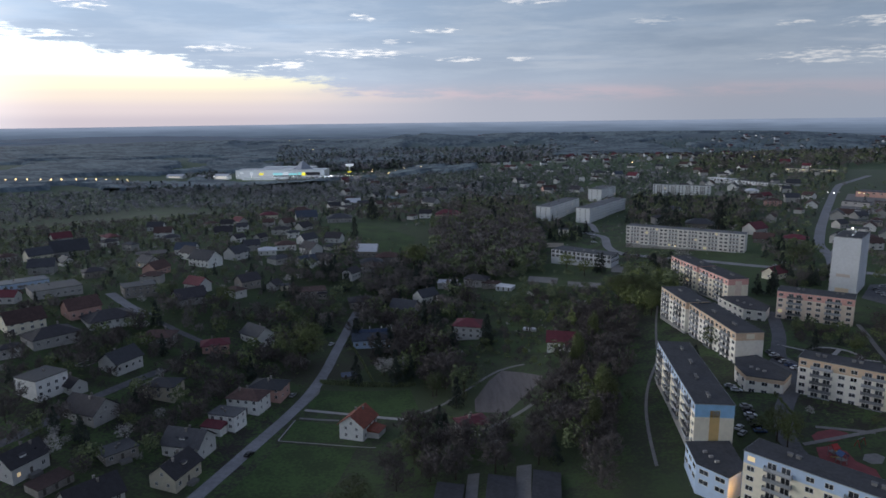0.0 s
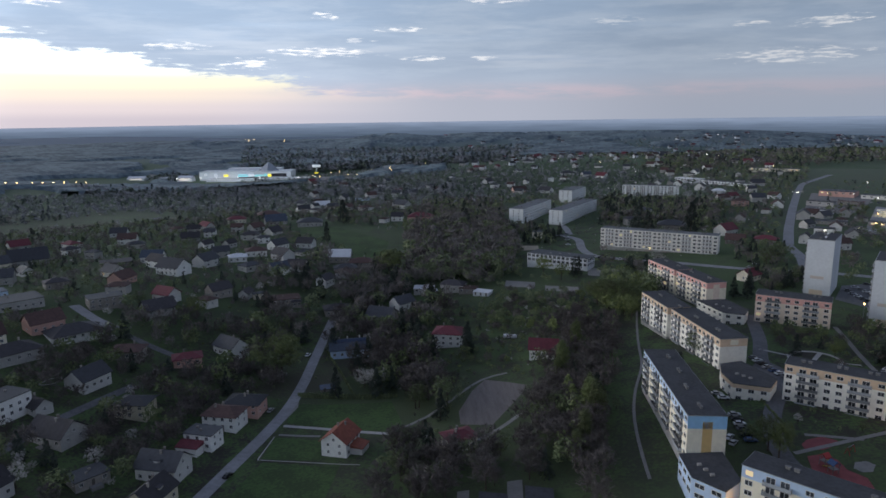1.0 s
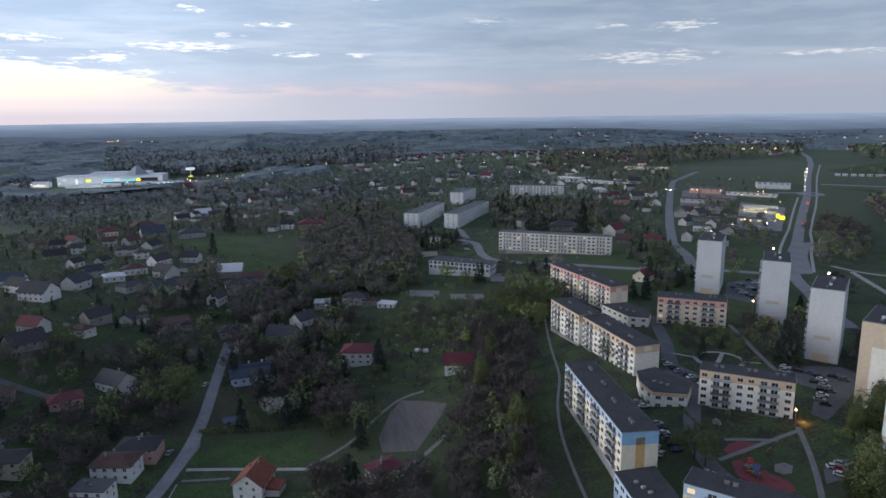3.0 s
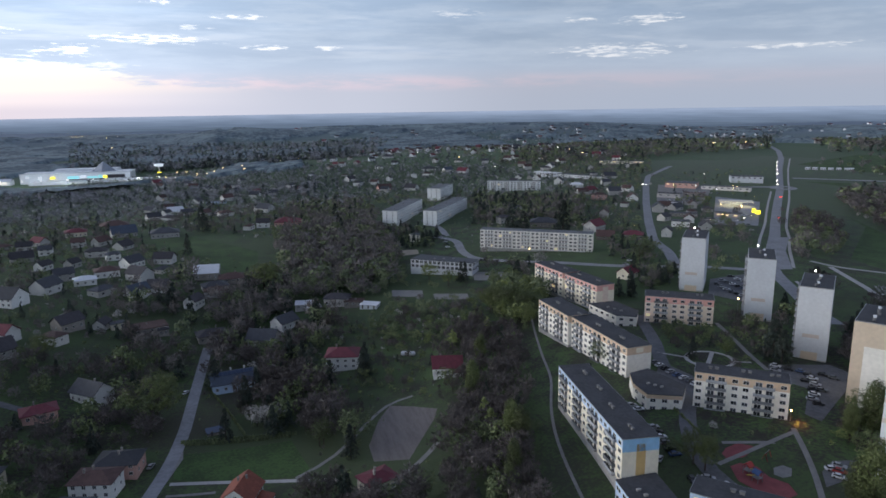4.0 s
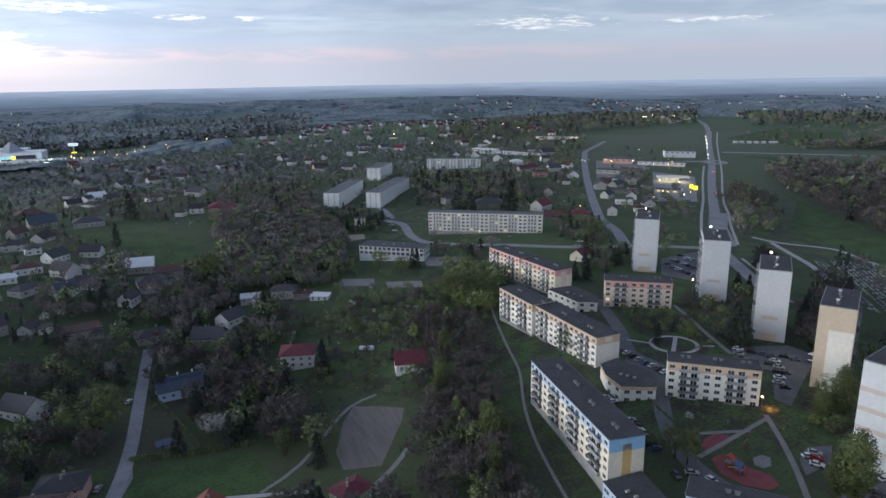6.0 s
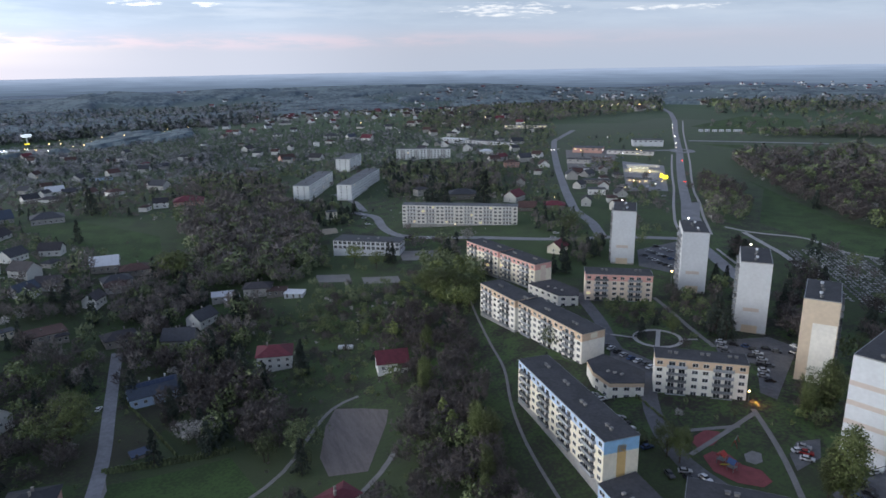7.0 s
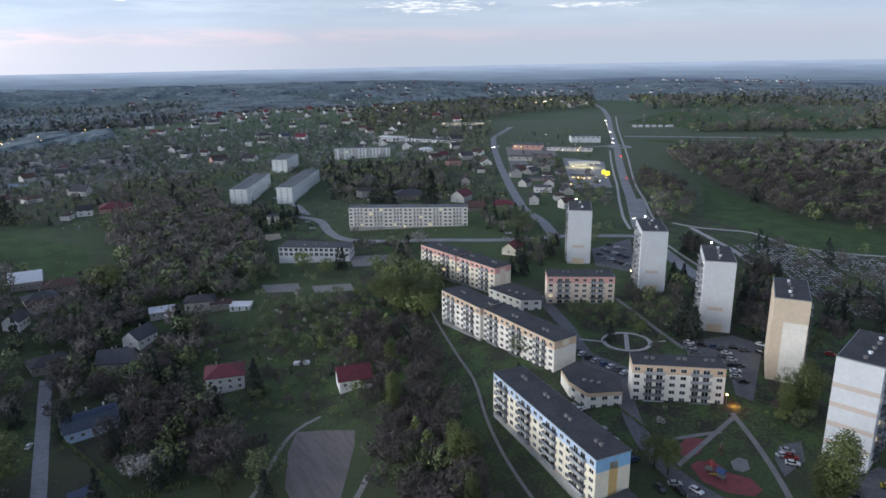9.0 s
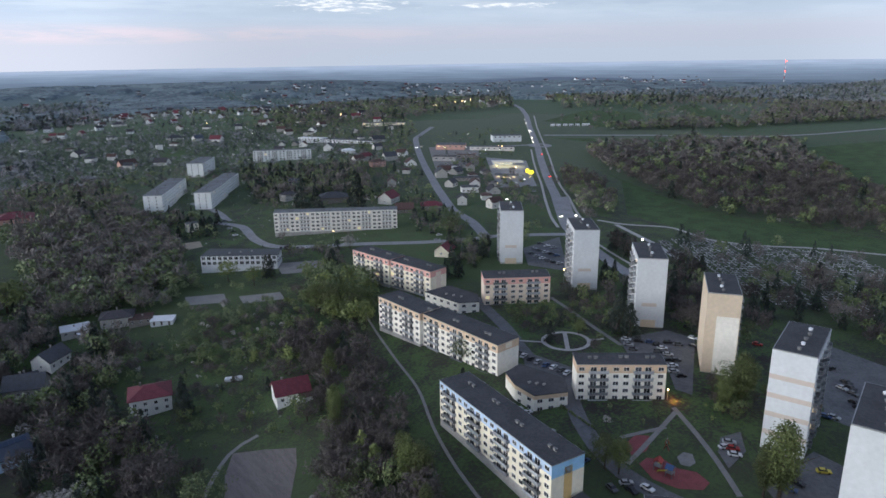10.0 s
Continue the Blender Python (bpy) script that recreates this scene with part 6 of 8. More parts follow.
def crown_mesh(name, seed, kind, clumps, leaves, material, leaf=1.0):
    """A crown of many small leaf clumps about a tree of height 1; kind: round, tall, cone or bare."""
    rng = np.random.default_rng(seed)
    cs = []
    while len(cs) < clumps:
        p = rng.uniform(-1, 1, 3)
        if kind == "cone":
            h = rng.random() ** 1.3
            a = rng.uniform(0, 6.283)
            r = (1 - h) ** 0.8 * 0.22 * rng.uniform(0.4, 1.15) + 0.01
            cs.append((r * math.cos(a), r * math.sin(a), 0.08 + 0.92 * h, 0.035 + 0.06 * (1 - h)))
        elif kind == "tall":
            if p @ p < 1:
                k = 1 - abs(p[2]) * 0.4
                cs.append((p[0] * 0.17 * k, p[1] * 0.17 * k, 0.55 + 0.42 * p[2], 0.075))
        elif np.linalg.norm(p) < 1 and np.linalg.norm(p) > 0.35:
            wob = 1 + 0.35 * math.sin(3 * math.atan2(p[1], p[0]) + seed) * (1 if kind == "round" else 0.6)
            cs.append((p[0] * 0.38 * wob, p[1] * 0.38 * wob, 0.62 + 0.36 * p[2], rng.uniform(0.05, 0.10)))
    cs = np.array(cs)
    pick = rng.integers(0, clumps, leaves)
    base = cs[pick]
    d = rng.normal(0, 1, (leaves, 3))
    d /= np.linalg.norm(d, axis=1)[:, None]
    c = base[:, :3] + d * base[:, 3:] * rng.uniform(0.3, 1.0, (leaves, 1))
    o = d * 0.6 + (c - np.array([0, 0, 0.55])) * 1.6 + rng.normal(0, 0.45, (leaves, 3))
    o /= np.linalg.norm(o, axis=1)[:, None]
    u = np.cross(o, rng.normal(0, 1, (leaves, 3)))
    u /= np.linalg.norm(u, axis=1)[:, None]
    v = np.cross(o, u)
    if kind == "bare":
        s, w = rng.uniform(0.025, 0.055, (leaves, 1)), 0.007
        u = u * 0.6 + c * np.array([1.2, 1.2, 0]) + np.array([0, 0, 0.45])
        u /= np.linalg.norm(u, axis=1)[:, None]
    elif kind == "cone":
        s, w = rng.uniform(0.02, 0.036, (leaves, 1)), 0.014
        u = u * 0.4 + c * np.array([3, 3, 0]) + np.array([0, 0, -0.5])
        u /= np.linalg.norm(u, axis=1)[:, None]
    else:
        s, w = rng.uniform(0.010, 0.021, (leaves, 1)), 0.011
    s, w = s * leaf, w * leaf
    q = np.stack([c - u * s - v * w, c + u * s - v * w * 0.6, c + u * s + v * w * 0.6, c - u * s + v * w], 1).reshape(-1, 3)
    return q


def trunk_parts(seed, bare):
    """A tapered trunk with limbs for a tree of height 1."""
    rng = random.Random(seed)
    bm = bmesh.new()
    tube(bm, 0, 0, -0.04, 0.45, 0.022, 0.013, 7)
    for i in range(7 if bare else 5):
        a, z = i * 2.4 + rng.random(), 0.25 + 0.06 * i
        d = Vector((math.cos(a), math.sin(a), rng.uniform(0.8, 1.6))).normalized()
        p, q = Vector((0, 0, z)), Vector((0, 0, z)) + d * rng.uniform(0.22, 0.4)
        e = d.cross(Vector((0, 0, 1))).normalized() * 0.008
        f = d.cross(e).normalized() * 0.008
        lo = [bm.verts.new(p + o) for o in (e, f, -e, -f)]
        hi = [bm.verts.new(q + o * 0.3) for o in (e, f, -e, -f)]
        for k in range(4):
            bm.faces.new((lo[k], lo[(k + 1) % 4], hi[(k + 1) % 4], hi[k]))
    return bm


def quads_mesh(name, q, material):
    """Loose quads, four corners after four."""
    n = len(q) // 4
    me = bpy.data.meshes.new(name)
    me.vertices.add(n * 4)
    me.vertices.foreach_set("co", q.astype(np.float32).ravel())
    me.loops.add(n * 4)
    me.loops.foreach_set("vertex_index", np.arange(n * 4, dtype=np.int32))
    me.polygons.add(n)
    me.polygons.foreach_set("loop_start", np.arange(0, n * 4, 4, dtype=np.int32))
    me.update()
    me.materials.append(material)
    return me


TREE_KINDS = {
    "bare": ("bare", TWIG_BROWN, 90, 1200, "leafless brown broadleaf tree in early spring"),
    "olive": ("round", LEAF_OLIVE, 90, 1250, "broadleaf tree with dull olive young leaves"),
    "green": ("round", LEAF_GREEN, 100, 1900, "broadleaf tree in fresh yellow-green leaf"),
    "blossom": ("round", BLOSSOM, 80, 1300, "fruit tree in pale blossom"),
    "conifer": ("cone", NEEDLE, 110, 1000, "dark green narrow conifer"),
    "poplar": ("tall", LEAF_GREEN, 120, 1900, "tall narrow tree in young leaf"),
    "full_green": ("round", LEAF_SOFT, 200, 4800, "broad tree in soft yellow-green young leaf"),
    "full_poplar": ("tall", LEAF_SOFT, 220, 4800, "tall feathery tree in soft young leaf"),
}
TREE_MESH = {}
for tk, (shape, tm, nc, nl, tl) in TREE_KINDS.items():
    for tv in range(3):
        tq = crown_mesh("crown", hash_seed := sum(map(ord, tk)) + 17 * tv, shape, nc, nl, tm, 0.64 if "full" in tk else 1.0)
        TREE_MESH[tk, tv] = (mesh_of("trunk", trunk_parts(hash_seed, tk == "bare"), BARK), quads_mesh("crown", tq, tm))


def tree(kind, x, y, h, seed=0, wide=1.0, label=""):
    rng = random.Random(int(x * 31 + y * 17) + seed)
    tr, cr = TREE_MESH[kind, rng.randrange(3)]
    m = pose(x, y, terrain(x, y), 0, 0, rng.uniform(0, 360)) @ Matrix.Diagonal((h * wide, h * wide, h, 1))
    ob = new("tree")
    ob.matrix_basis = m
    tagged(ob, label or TREE_KINDS[kind][4], "tree")
    for n, me in (("trunk", tr), ("crown", cr)):
        p = new(n, me)
        p.parent = ob
    return ob


WOODS = {k: [] for k in TREE_KINDS}


def inside(x, y, poly):
    hit = False
    for (x0, y0), (x1, y1) in zip(poly, poly[1:] + poly[:1]):
        if (y0 > y) != (y1 > y) and x < (x1 - x0) * (y - y0) / (y1 - y0) + x0:
            hit = not hit
    return hit


def wood(poly, gap, mix, low, high, seed, single=0):
    """Trees strewn over a plan outline, gap metres apart; the first 'single' of them are things of their own, the rest joins the woods."""
    rng = random.Random(seed)
    xs, ys = [p[0] for p in poly], [p[1] for p in poly]
    spots = []
    y = min(ys)
    while y < max(ys):
        x = min(xs)
        while x < max(xs):
            px, py = x + rng.uniform(-0.6, 0.6) * gap, y + rng.uniform(-0.6, 0.6) * gap
            if inside(px, py, poly) and not blocked(px, py) and not blocked(px, py - 2.5):
                spots.append((px, py))
            x += gap
        y += gap
    rng.shuffle(spots)
    kinds, weights = list(mix), list(mix.values())
    for i, (px, py) in enumerate(spots):
        k = rng.choices(kinds, weights)[0]
        h = rng.uniform(low, high) * (0.55 if k == "blossom" else 1.1 if k == "conifer" else 1)
        if i < single:
            tree(k, round(px, 1), round(py, 1), h, wide=rng.uniform(0.85, 1.25))
        else:
            WOODS[k].append((px, py, h, rng.random()))


def plant_woods():
    """All the trees that nobody could count, one object a kind."""
    names = {"bare": "leafless brown spring trees", "olive": "olive-green young-leaved trees", "green": "fresh green spring trees", "blossom": "pale blossoming fruit trees", "conifer": "dark conifers", "poplar": "tall narrow young-leaved trees"}
    batches = []
    for k, spots in WOODS.items():
        # mid and far copies of each foliage colour, paled by painted haze
        mid = {"bare": TWIG_HAZE_MID, "olive": LEAF_HAZE_MID, "green": LEAF_HAZE_MID}.get(k, TREE_KINDS[k][1])
        far = {"bare": TWIG_HAZE_FAR, "blossom": BLOSSOM, "conifer": NEEDLE_HAZE_FAR}.get(k, LEAF_HAZE_FAR)
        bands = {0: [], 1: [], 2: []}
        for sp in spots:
            # trees past x 420 count as nearer and get less painted haze
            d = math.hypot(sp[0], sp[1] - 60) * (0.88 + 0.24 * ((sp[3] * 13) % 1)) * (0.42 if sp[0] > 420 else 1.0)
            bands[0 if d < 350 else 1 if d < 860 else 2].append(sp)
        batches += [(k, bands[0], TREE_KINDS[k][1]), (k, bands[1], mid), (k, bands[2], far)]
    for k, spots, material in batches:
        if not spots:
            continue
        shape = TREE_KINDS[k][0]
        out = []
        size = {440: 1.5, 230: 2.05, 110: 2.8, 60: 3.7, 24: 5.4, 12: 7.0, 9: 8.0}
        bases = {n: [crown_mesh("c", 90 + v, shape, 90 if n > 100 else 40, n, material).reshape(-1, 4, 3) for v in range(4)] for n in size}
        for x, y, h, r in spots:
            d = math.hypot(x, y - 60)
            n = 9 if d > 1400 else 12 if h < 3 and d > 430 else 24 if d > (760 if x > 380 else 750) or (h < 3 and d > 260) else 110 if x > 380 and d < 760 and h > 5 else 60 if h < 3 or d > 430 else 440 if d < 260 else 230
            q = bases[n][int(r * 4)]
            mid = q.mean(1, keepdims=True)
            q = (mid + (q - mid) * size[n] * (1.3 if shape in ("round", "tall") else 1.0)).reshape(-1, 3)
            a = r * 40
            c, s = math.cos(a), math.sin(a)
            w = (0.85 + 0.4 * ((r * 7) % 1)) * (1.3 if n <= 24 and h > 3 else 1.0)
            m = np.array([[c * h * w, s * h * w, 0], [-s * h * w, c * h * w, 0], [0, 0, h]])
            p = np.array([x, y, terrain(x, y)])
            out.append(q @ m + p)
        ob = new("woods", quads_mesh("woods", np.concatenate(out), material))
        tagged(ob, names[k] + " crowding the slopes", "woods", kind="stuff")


def canopy():
    """Forest on the far slopes, seen only as a rough roof of crowns with clearings."""
    rng = random.Random(8)
    bm = bmesh.new()
    rows = []
    r = 1350.0
    while r < 3450:
        row = []
        for i in range(380):
            a = radians(-48 + 130 * i / 379)
            x, y = 0 + r * math.sin(a) + rng.uniform(-3, 3), 80 + r * math.cos(a)
            n = noise.noise(Vector((x / 260, y / 280, 0.3))) + 0.6 * noise.noise(Vector((x / 95, y / 110, 2.1)))
            n += 0.12 if sum(e[4] * math.exp(-((x - e[0]) / e[2]) ** 2 - ((y - e[1]) / e[3]) ** 2) for e in FAR_HILLS) > 15 else 0
            h = rng.uniform(6.5, 9.0) if n > (-0.30 if x < -150 else 0.02) + rng.uniform(-0.05, 0.05) else -4.0
            if r < (1360 if a < 0.05 else 1750) + 200 * noise.noise(Vector((x / 160, y / 160, 7))) or r > 3350 or i in (0, 379) or blocked(x, y) or math.hypot(x + 330, (y - 1690) * 1.2) < 260:
                h = -4.0
            row.append(bm.verts.new((x, y, terrain(x, y) + h)))
        rows.append(row)
        r += 11 + (r - 1350) * 0.012
    for p, q in zip(rows, rows[1:]):
        for i in range(379):
            bm.faces.new((p[i], p[i + 1], q[i + 1], q[i]))
    # blue-grey crowns: distance haze painted into the base colour
    m = mat("far_canopy_haze", (0.190, 0.245, 0.262), 0.95, scale=0.011, second=(0.078, 0.108, 0.132), fine=6, sharp=0.12)
    for f in bm.faces:
        f.smooth = True
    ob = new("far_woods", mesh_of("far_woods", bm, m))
    tagged(ob, "woods on the far slopes, haze painted into their blue-grey green", "woods", kind="stuff")


canopy()


def hedge(pts, h, w):
    """A dense uneven hedge along plan points: leaf quads round a low core."""
    rng = np.random.default_rng(int(pts[0][0] * 7) % 1000)
    qs, bm = [], bmesh.new()
    for (x0, y0), (x1, y1) in zip(pts, pts[1:]):
        n = max(int(math.hypot(x1 - x0, y1 - y0) / 1.1), 1)
        for i in range(n):
            f = (i + 0.5) / n
            x, y = x0 + (x1 - x0) * f + rng.uniform(-0.2, 0.2), y0 + (y1 - y0) * f + rng.uniform(-0.2, 0.2)
            z, k = terrain(x, y), h * rng.uniform(0.85, 1.15)
            tube(bm, x, y, z - 0.2, z + k * 0.85, w * 0.40, w * 0.22, 7)
            q = crown_mesh("c", i, "round", 12, 90, None)
            mid = q.reshape(-1, 4, 3).mean(1, keepdims=True)
            q = (mid + (q.reshape(-1, 4, 3) - mid) * 2.6).reshape(-1, 3) - np.array([0, 0, 0.3])
            qs.append(q * np.array([w * 1.3, w * 1.3, k * 1.35]) + np.array([x, y, z]))
            keep(x, y, 2)
    ob = thing("hedge", Matrix(), "dark green dense garden hedge", "hedge", "hedges")
    p = new("leaves", quads_mesh("leaves", np.concatenate(qs), LEAF_OLIVE))
    p.parent = ob
    part("inner_growth", bm, LEAF_OLIVE, ob)


hedge([(-61.5, 309.7), (-40.6, 307.9), (-14.3, 302.7)], 1.8, 1.6)
hedge([(-55.6, 367.8), (-43.9, 336.1), (-35.3, 310.1)], 1.6, 1.4)
hedge([(-60.0, 308.3), (-36.6, 304.7), (-16.8, 301.7)], 1.7, 1.6)
hedge([(133.1, 503.0), (153.5, 488.7), (176.0, 470.7)], 1.2, 1.3)
hedge([(54.2, 538.6), (76.3, 516.8)], 1.4, 1.3)
hedge([(122.1, 242.2), (120.4, 226.6), (119.4, 216.7)], 1.2, 1.2)


# plaza with a ring path, playground, cemetery, tanks
plaza = [(163.4 + 10.0 * math.cos(2 * math.pi * i / 40), 270.5 + 10.0 * math.sin(2 * math.pi * i / 40)) for i in range(41)]
ribbon("ring_path", plaza, 1.9, PALEPATH, "pale circular paved path of a small plaza", "path", step=1.5)
ribbon("path", [(157.0, 263.6), (170.0, 277.6)], 1.9, PALEPATH, "pale paved path across the plaza", "path", lift=0.19)
ribbon("path", [(171.5, 264.6), (178.0, 262.0)], 1.4, PALEPATH, "pale paved path", "path")
ribbon("path", [(155.0, 276.0), (147.0, 286.0)], 1.4, PALEPATH, "pale paved path", "path")


def playground_frame(x, y, turn, paint, label):
    z = terrain(x, y)
    ob = thing("climbing_frame", pose(x, y, z, 0, 0, turn), label, "climbing frame", "climbing frames")
    for px in (-1, 1):
        for py in (-1, 1):
            bm = bmesh.new()
            tube(bm, px, py, -0.3, 3.0, 0.09)
            part("post", bm, METAL, ob)
    bm = bmesh.new()
    box(bm, -1.1, 1.1, -1.1, 1.1, 1.4, 1.52)
    part("platform", bm, METAL, ob)
    bm = bmesh.new()
    roof_mesh(bm, "gable", 2.2, 2.2, 3.0, 0.9, 0.2)
    part("roof", bm, paint, ob)
    bm = bmesh.new()
    v = box(bm, 1.1, 4.2, -0.45, 0.45, 0.1, 0.22)
    for k in (0, 2, 4, 6):
        v[k].co.z += 1.4
    part("slide", bm, CARPAINT[6], ob, "yellow slide")
    keep(x, y, 5)


PLAY_X, PLAY_Y = 118.6, 191.3
playground_frame(PLAY_X, PLAY_Y, 20, CARPAINT[4], "climbing frame with a red roof and yellow slide")
playground_frame(118.7, 187.1, 100, CARPAINT[3], "climbing frame with a blue roof and yellow slide")


def swing(x, y, turn, label):
    """A swing: two A-frames, a beam and two hanging seats."""
    ob = thing("swing", pose(x, y, terrain(x, y), 0, 0, turn), label, "swing")
    for px in (-1.7, 1.7):
        for lean in (-0.9, 0.9):
            bm = bmesh.new()
            v = box(bm, px - 0.07, px + 0.07, lean - 0.07, lean + 0.07, -0.2, 2.3)
            for k in range(4, 8):
                v[k].co.y -= lean
            part("leg", bm, CARPAINT[4], ob)
    bm = bmesh.new()
    box(bm, -1.8, 1.8, -0.08, 0.08, 2.3, 2.46)
    part("beam", bm, METAL, ob)
    for px in (-0.7, 0.7):
        bm = bmesh.new()
        box(bm, px - 0.28, px + 0.28, -0.14, 0.14, 0.5, 0.56)
        box(bm, px - 0.27, px - 0.24, -0.015, 0.015, 0.56, 2.3)
        box(bm, px + 0.24, px + 0.27, -0.015, 0.015, 0.56, 2.3)
        part("hanging_seat", bm, RUBBER, ob)


swing(129.7, 196.0, 30, "red steel swing with two hanging seats")


def graves(poly, seed):
    """Rows of headstones and slabs, past counting."""
    rng = random.Random(seed)
    bm = bmesh.new()
    c, s = math.cos(radians(-35)), math.sin(radians(-35))
    for i in range(-60, 60):
        for j in range(-60, 60):
            u, v = i * 2.6 + rng.uniform(-0.2, 0.2), j * 2.3 * 1.6 + rng.uniform(-0.3, 0.3)
            x, y = 348 + u * c - v * s, 282 + u * s + v * c
            if not inside(x, y, poly) or rng.random() < 0.15 or i % 14 == 0 or blocked(x, y):
                continue
            z = terrain(x, y)
            box(bm, x - 0.55, x + 0.55, y - 1.0, y + 0.8, z - 0.1, z + 0.35)
            box(bm, x - 0.5, x + 0.5, y + 0.8, y + 1.0, z - 0.1, z + rng.uniform(0.8, 1.4))
    STONE = mat("grave_stone", (0.24, 0.24, 0.25), 0.5, 0.3, 0.4)
    nt = STONE.node_tree
    geo, mr, hs = nt.nodes.new("ShaderNodeNewGeometry"), nt.nodes.new("ShaderNodeMapRange"), nt.nodes.new("ShaderNodeHueSaturation")
    mr.inputs[3].default_value, mr.inputs[4].default_value = 0.25, 2.2
    b = nt.nodes["Principled BSDF"]
    nt.links.new(geo.outputs["Random Per Island"], mr.inputs[0])
    nt.links.new(b.inputs["Base Color"].links[0].from_socket, hs.inputs["Color"])
    nt.links.new(mr.outputs[0], hs.inputs["Value"])
    nt.links.new(hs.outputs[0], b.inputs["Base Color"])
    tagged(new("graves", mesh_of("graves", bm, STONE)), "rows of pale and dark gravestones", "graves", kind="stuff")


CEMETERY = [(342, 352), (374, 336), (420, 256), (385, 215), (312, 205), (288, 240), (292, 282)]
graves(CEMETERY, 4)

for tx, ty, tn in ((44.6, 358.4, -20), (48.2, 355.6, -20)):
    tank = thing("garden_tank", pose(tx, ty, terrain(tx, ty), 0, 0, tn), "white cylindrical tank lying in a garden", "tank", "garden tanks")
    bm = bmesh.new()
    bmesh.ops.create_cone(bm, cap_ends=True, segments=14, radius1=1.15, radius2=1.15, depth=3.2, matrix=pose(0, 0, 1.25, 0, 90, 0))
    bmesh.ops.bevel(bm, geom=[e for e in bm.edges if len(e.link_faces) == 2 and any(len(f.verts) > 4 for f in e.link_faces)], offset=0.3, segments=2, affect="EDGES")
    part("shell", bm, TILE_WHITE, tank)
    for px in (-1.0, 1.0):
        bm = bmesh.new()
        box(bm, px - 0.15, px + 0.15, -0.8, 0.8, -0.3, 0.45)
        part("cradle", bm, CONCRETE, tank)


# radio mast on the horizon
mast = thing("radio_mast", pose(3178, 1694, terrain(3178, 1694)), "slender red and white radio mast with warning lamps", "radio mast")
for i in range(6):
    bm = bmesh.new()
    tube(bm, 0, 0, 16 * i, 16 * (i + 1), 1.6 - 0.2 * i, 1.4 - 0.2 * i, 6)
    part("mast_section", bm, CARPAINT[4] if i % 2 else CARPAINT[0], mast)
for z in (52, 97):
    bm = bmesh.new()
    bmesh.ops.create_icosphere(bm, subdivisions=2, radius=3.2, matrix=Matrix.Translation((0, 0, z)))
    part("warning_lamp", bm, TAIL_RED, mast, "red warning lamp")

# the far distance: ridges at the edge of the land, haze painted as glow


def far_ridge(radius, height, rough, color, seed, label):
    bm = bmesh.new()
    rng = random.Random(seed)
    ph = [(rng.uniform(0, 6.28), k, rng.uniform(0.3, 1) / k ** 0.6) for k in (5, 9, 14, 23, 37, 61)]
    lo, hi = [], []
    n = 720
    for i in range(n):
        a = 2 * math.pi * i / n
        az = math.degrees(a) - (360 if a > math.pi else 0)
        z = height * min(max(0.96 + 0.0052 * az, 0.80), 1.26) + rough * sum(w * math.sin(k * a + p) for p, k, w in ph)
        x, y = 40 + radius * math.sin(a), 100 + radius * math.cos(a)
        lo.append(bm.verts.new((x, y, -80)))
        hi.append(bm.verts.new((x, y, z)))
    for i in range(n):
        bm.faces.new((lo[i], hi[i], hi[(i + 1) % n], lo[(i + 1) % n]))
    m = bpy.data.materials.new("far_ridge_haze_glow")
    m.use_nodes = True
    b = m.node_tree.nodes["Principled BSDF"]
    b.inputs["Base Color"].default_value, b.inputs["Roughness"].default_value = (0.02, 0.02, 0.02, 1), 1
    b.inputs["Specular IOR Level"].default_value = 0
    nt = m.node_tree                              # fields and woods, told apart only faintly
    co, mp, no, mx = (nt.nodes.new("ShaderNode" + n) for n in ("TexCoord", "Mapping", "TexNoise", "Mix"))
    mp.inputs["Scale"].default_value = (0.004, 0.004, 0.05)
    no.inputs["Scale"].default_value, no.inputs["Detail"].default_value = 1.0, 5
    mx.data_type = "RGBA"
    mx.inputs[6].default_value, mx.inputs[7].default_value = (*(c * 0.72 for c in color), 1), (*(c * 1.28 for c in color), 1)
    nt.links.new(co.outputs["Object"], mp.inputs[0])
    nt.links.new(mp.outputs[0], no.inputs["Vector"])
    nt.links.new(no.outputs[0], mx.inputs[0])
    # emission carries the ridge's tone: air haze painted as glow
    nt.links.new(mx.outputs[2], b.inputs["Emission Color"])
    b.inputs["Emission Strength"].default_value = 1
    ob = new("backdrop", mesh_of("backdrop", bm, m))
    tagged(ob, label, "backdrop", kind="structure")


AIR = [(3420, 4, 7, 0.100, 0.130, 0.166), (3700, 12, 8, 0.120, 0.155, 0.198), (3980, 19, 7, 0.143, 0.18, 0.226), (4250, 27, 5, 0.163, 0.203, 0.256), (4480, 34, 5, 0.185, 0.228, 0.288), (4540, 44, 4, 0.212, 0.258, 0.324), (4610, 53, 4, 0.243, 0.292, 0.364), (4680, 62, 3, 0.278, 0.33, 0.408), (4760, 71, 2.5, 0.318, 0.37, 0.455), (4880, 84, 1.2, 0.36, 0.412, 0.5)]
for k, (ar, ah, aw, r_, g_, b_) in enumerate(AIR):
    far_ridge(ar, ah, aw, (r_ * (1.0 + 0.008 * k), g_ * (1.04 + 0.006 * k), b_ * (1.12 + 0.004 * k)), k + 1, "wooded ridge far away, glowing slate blue as painted haze" if k < 7 else "ridge at the horizon, glowing pale blue as painted haze")


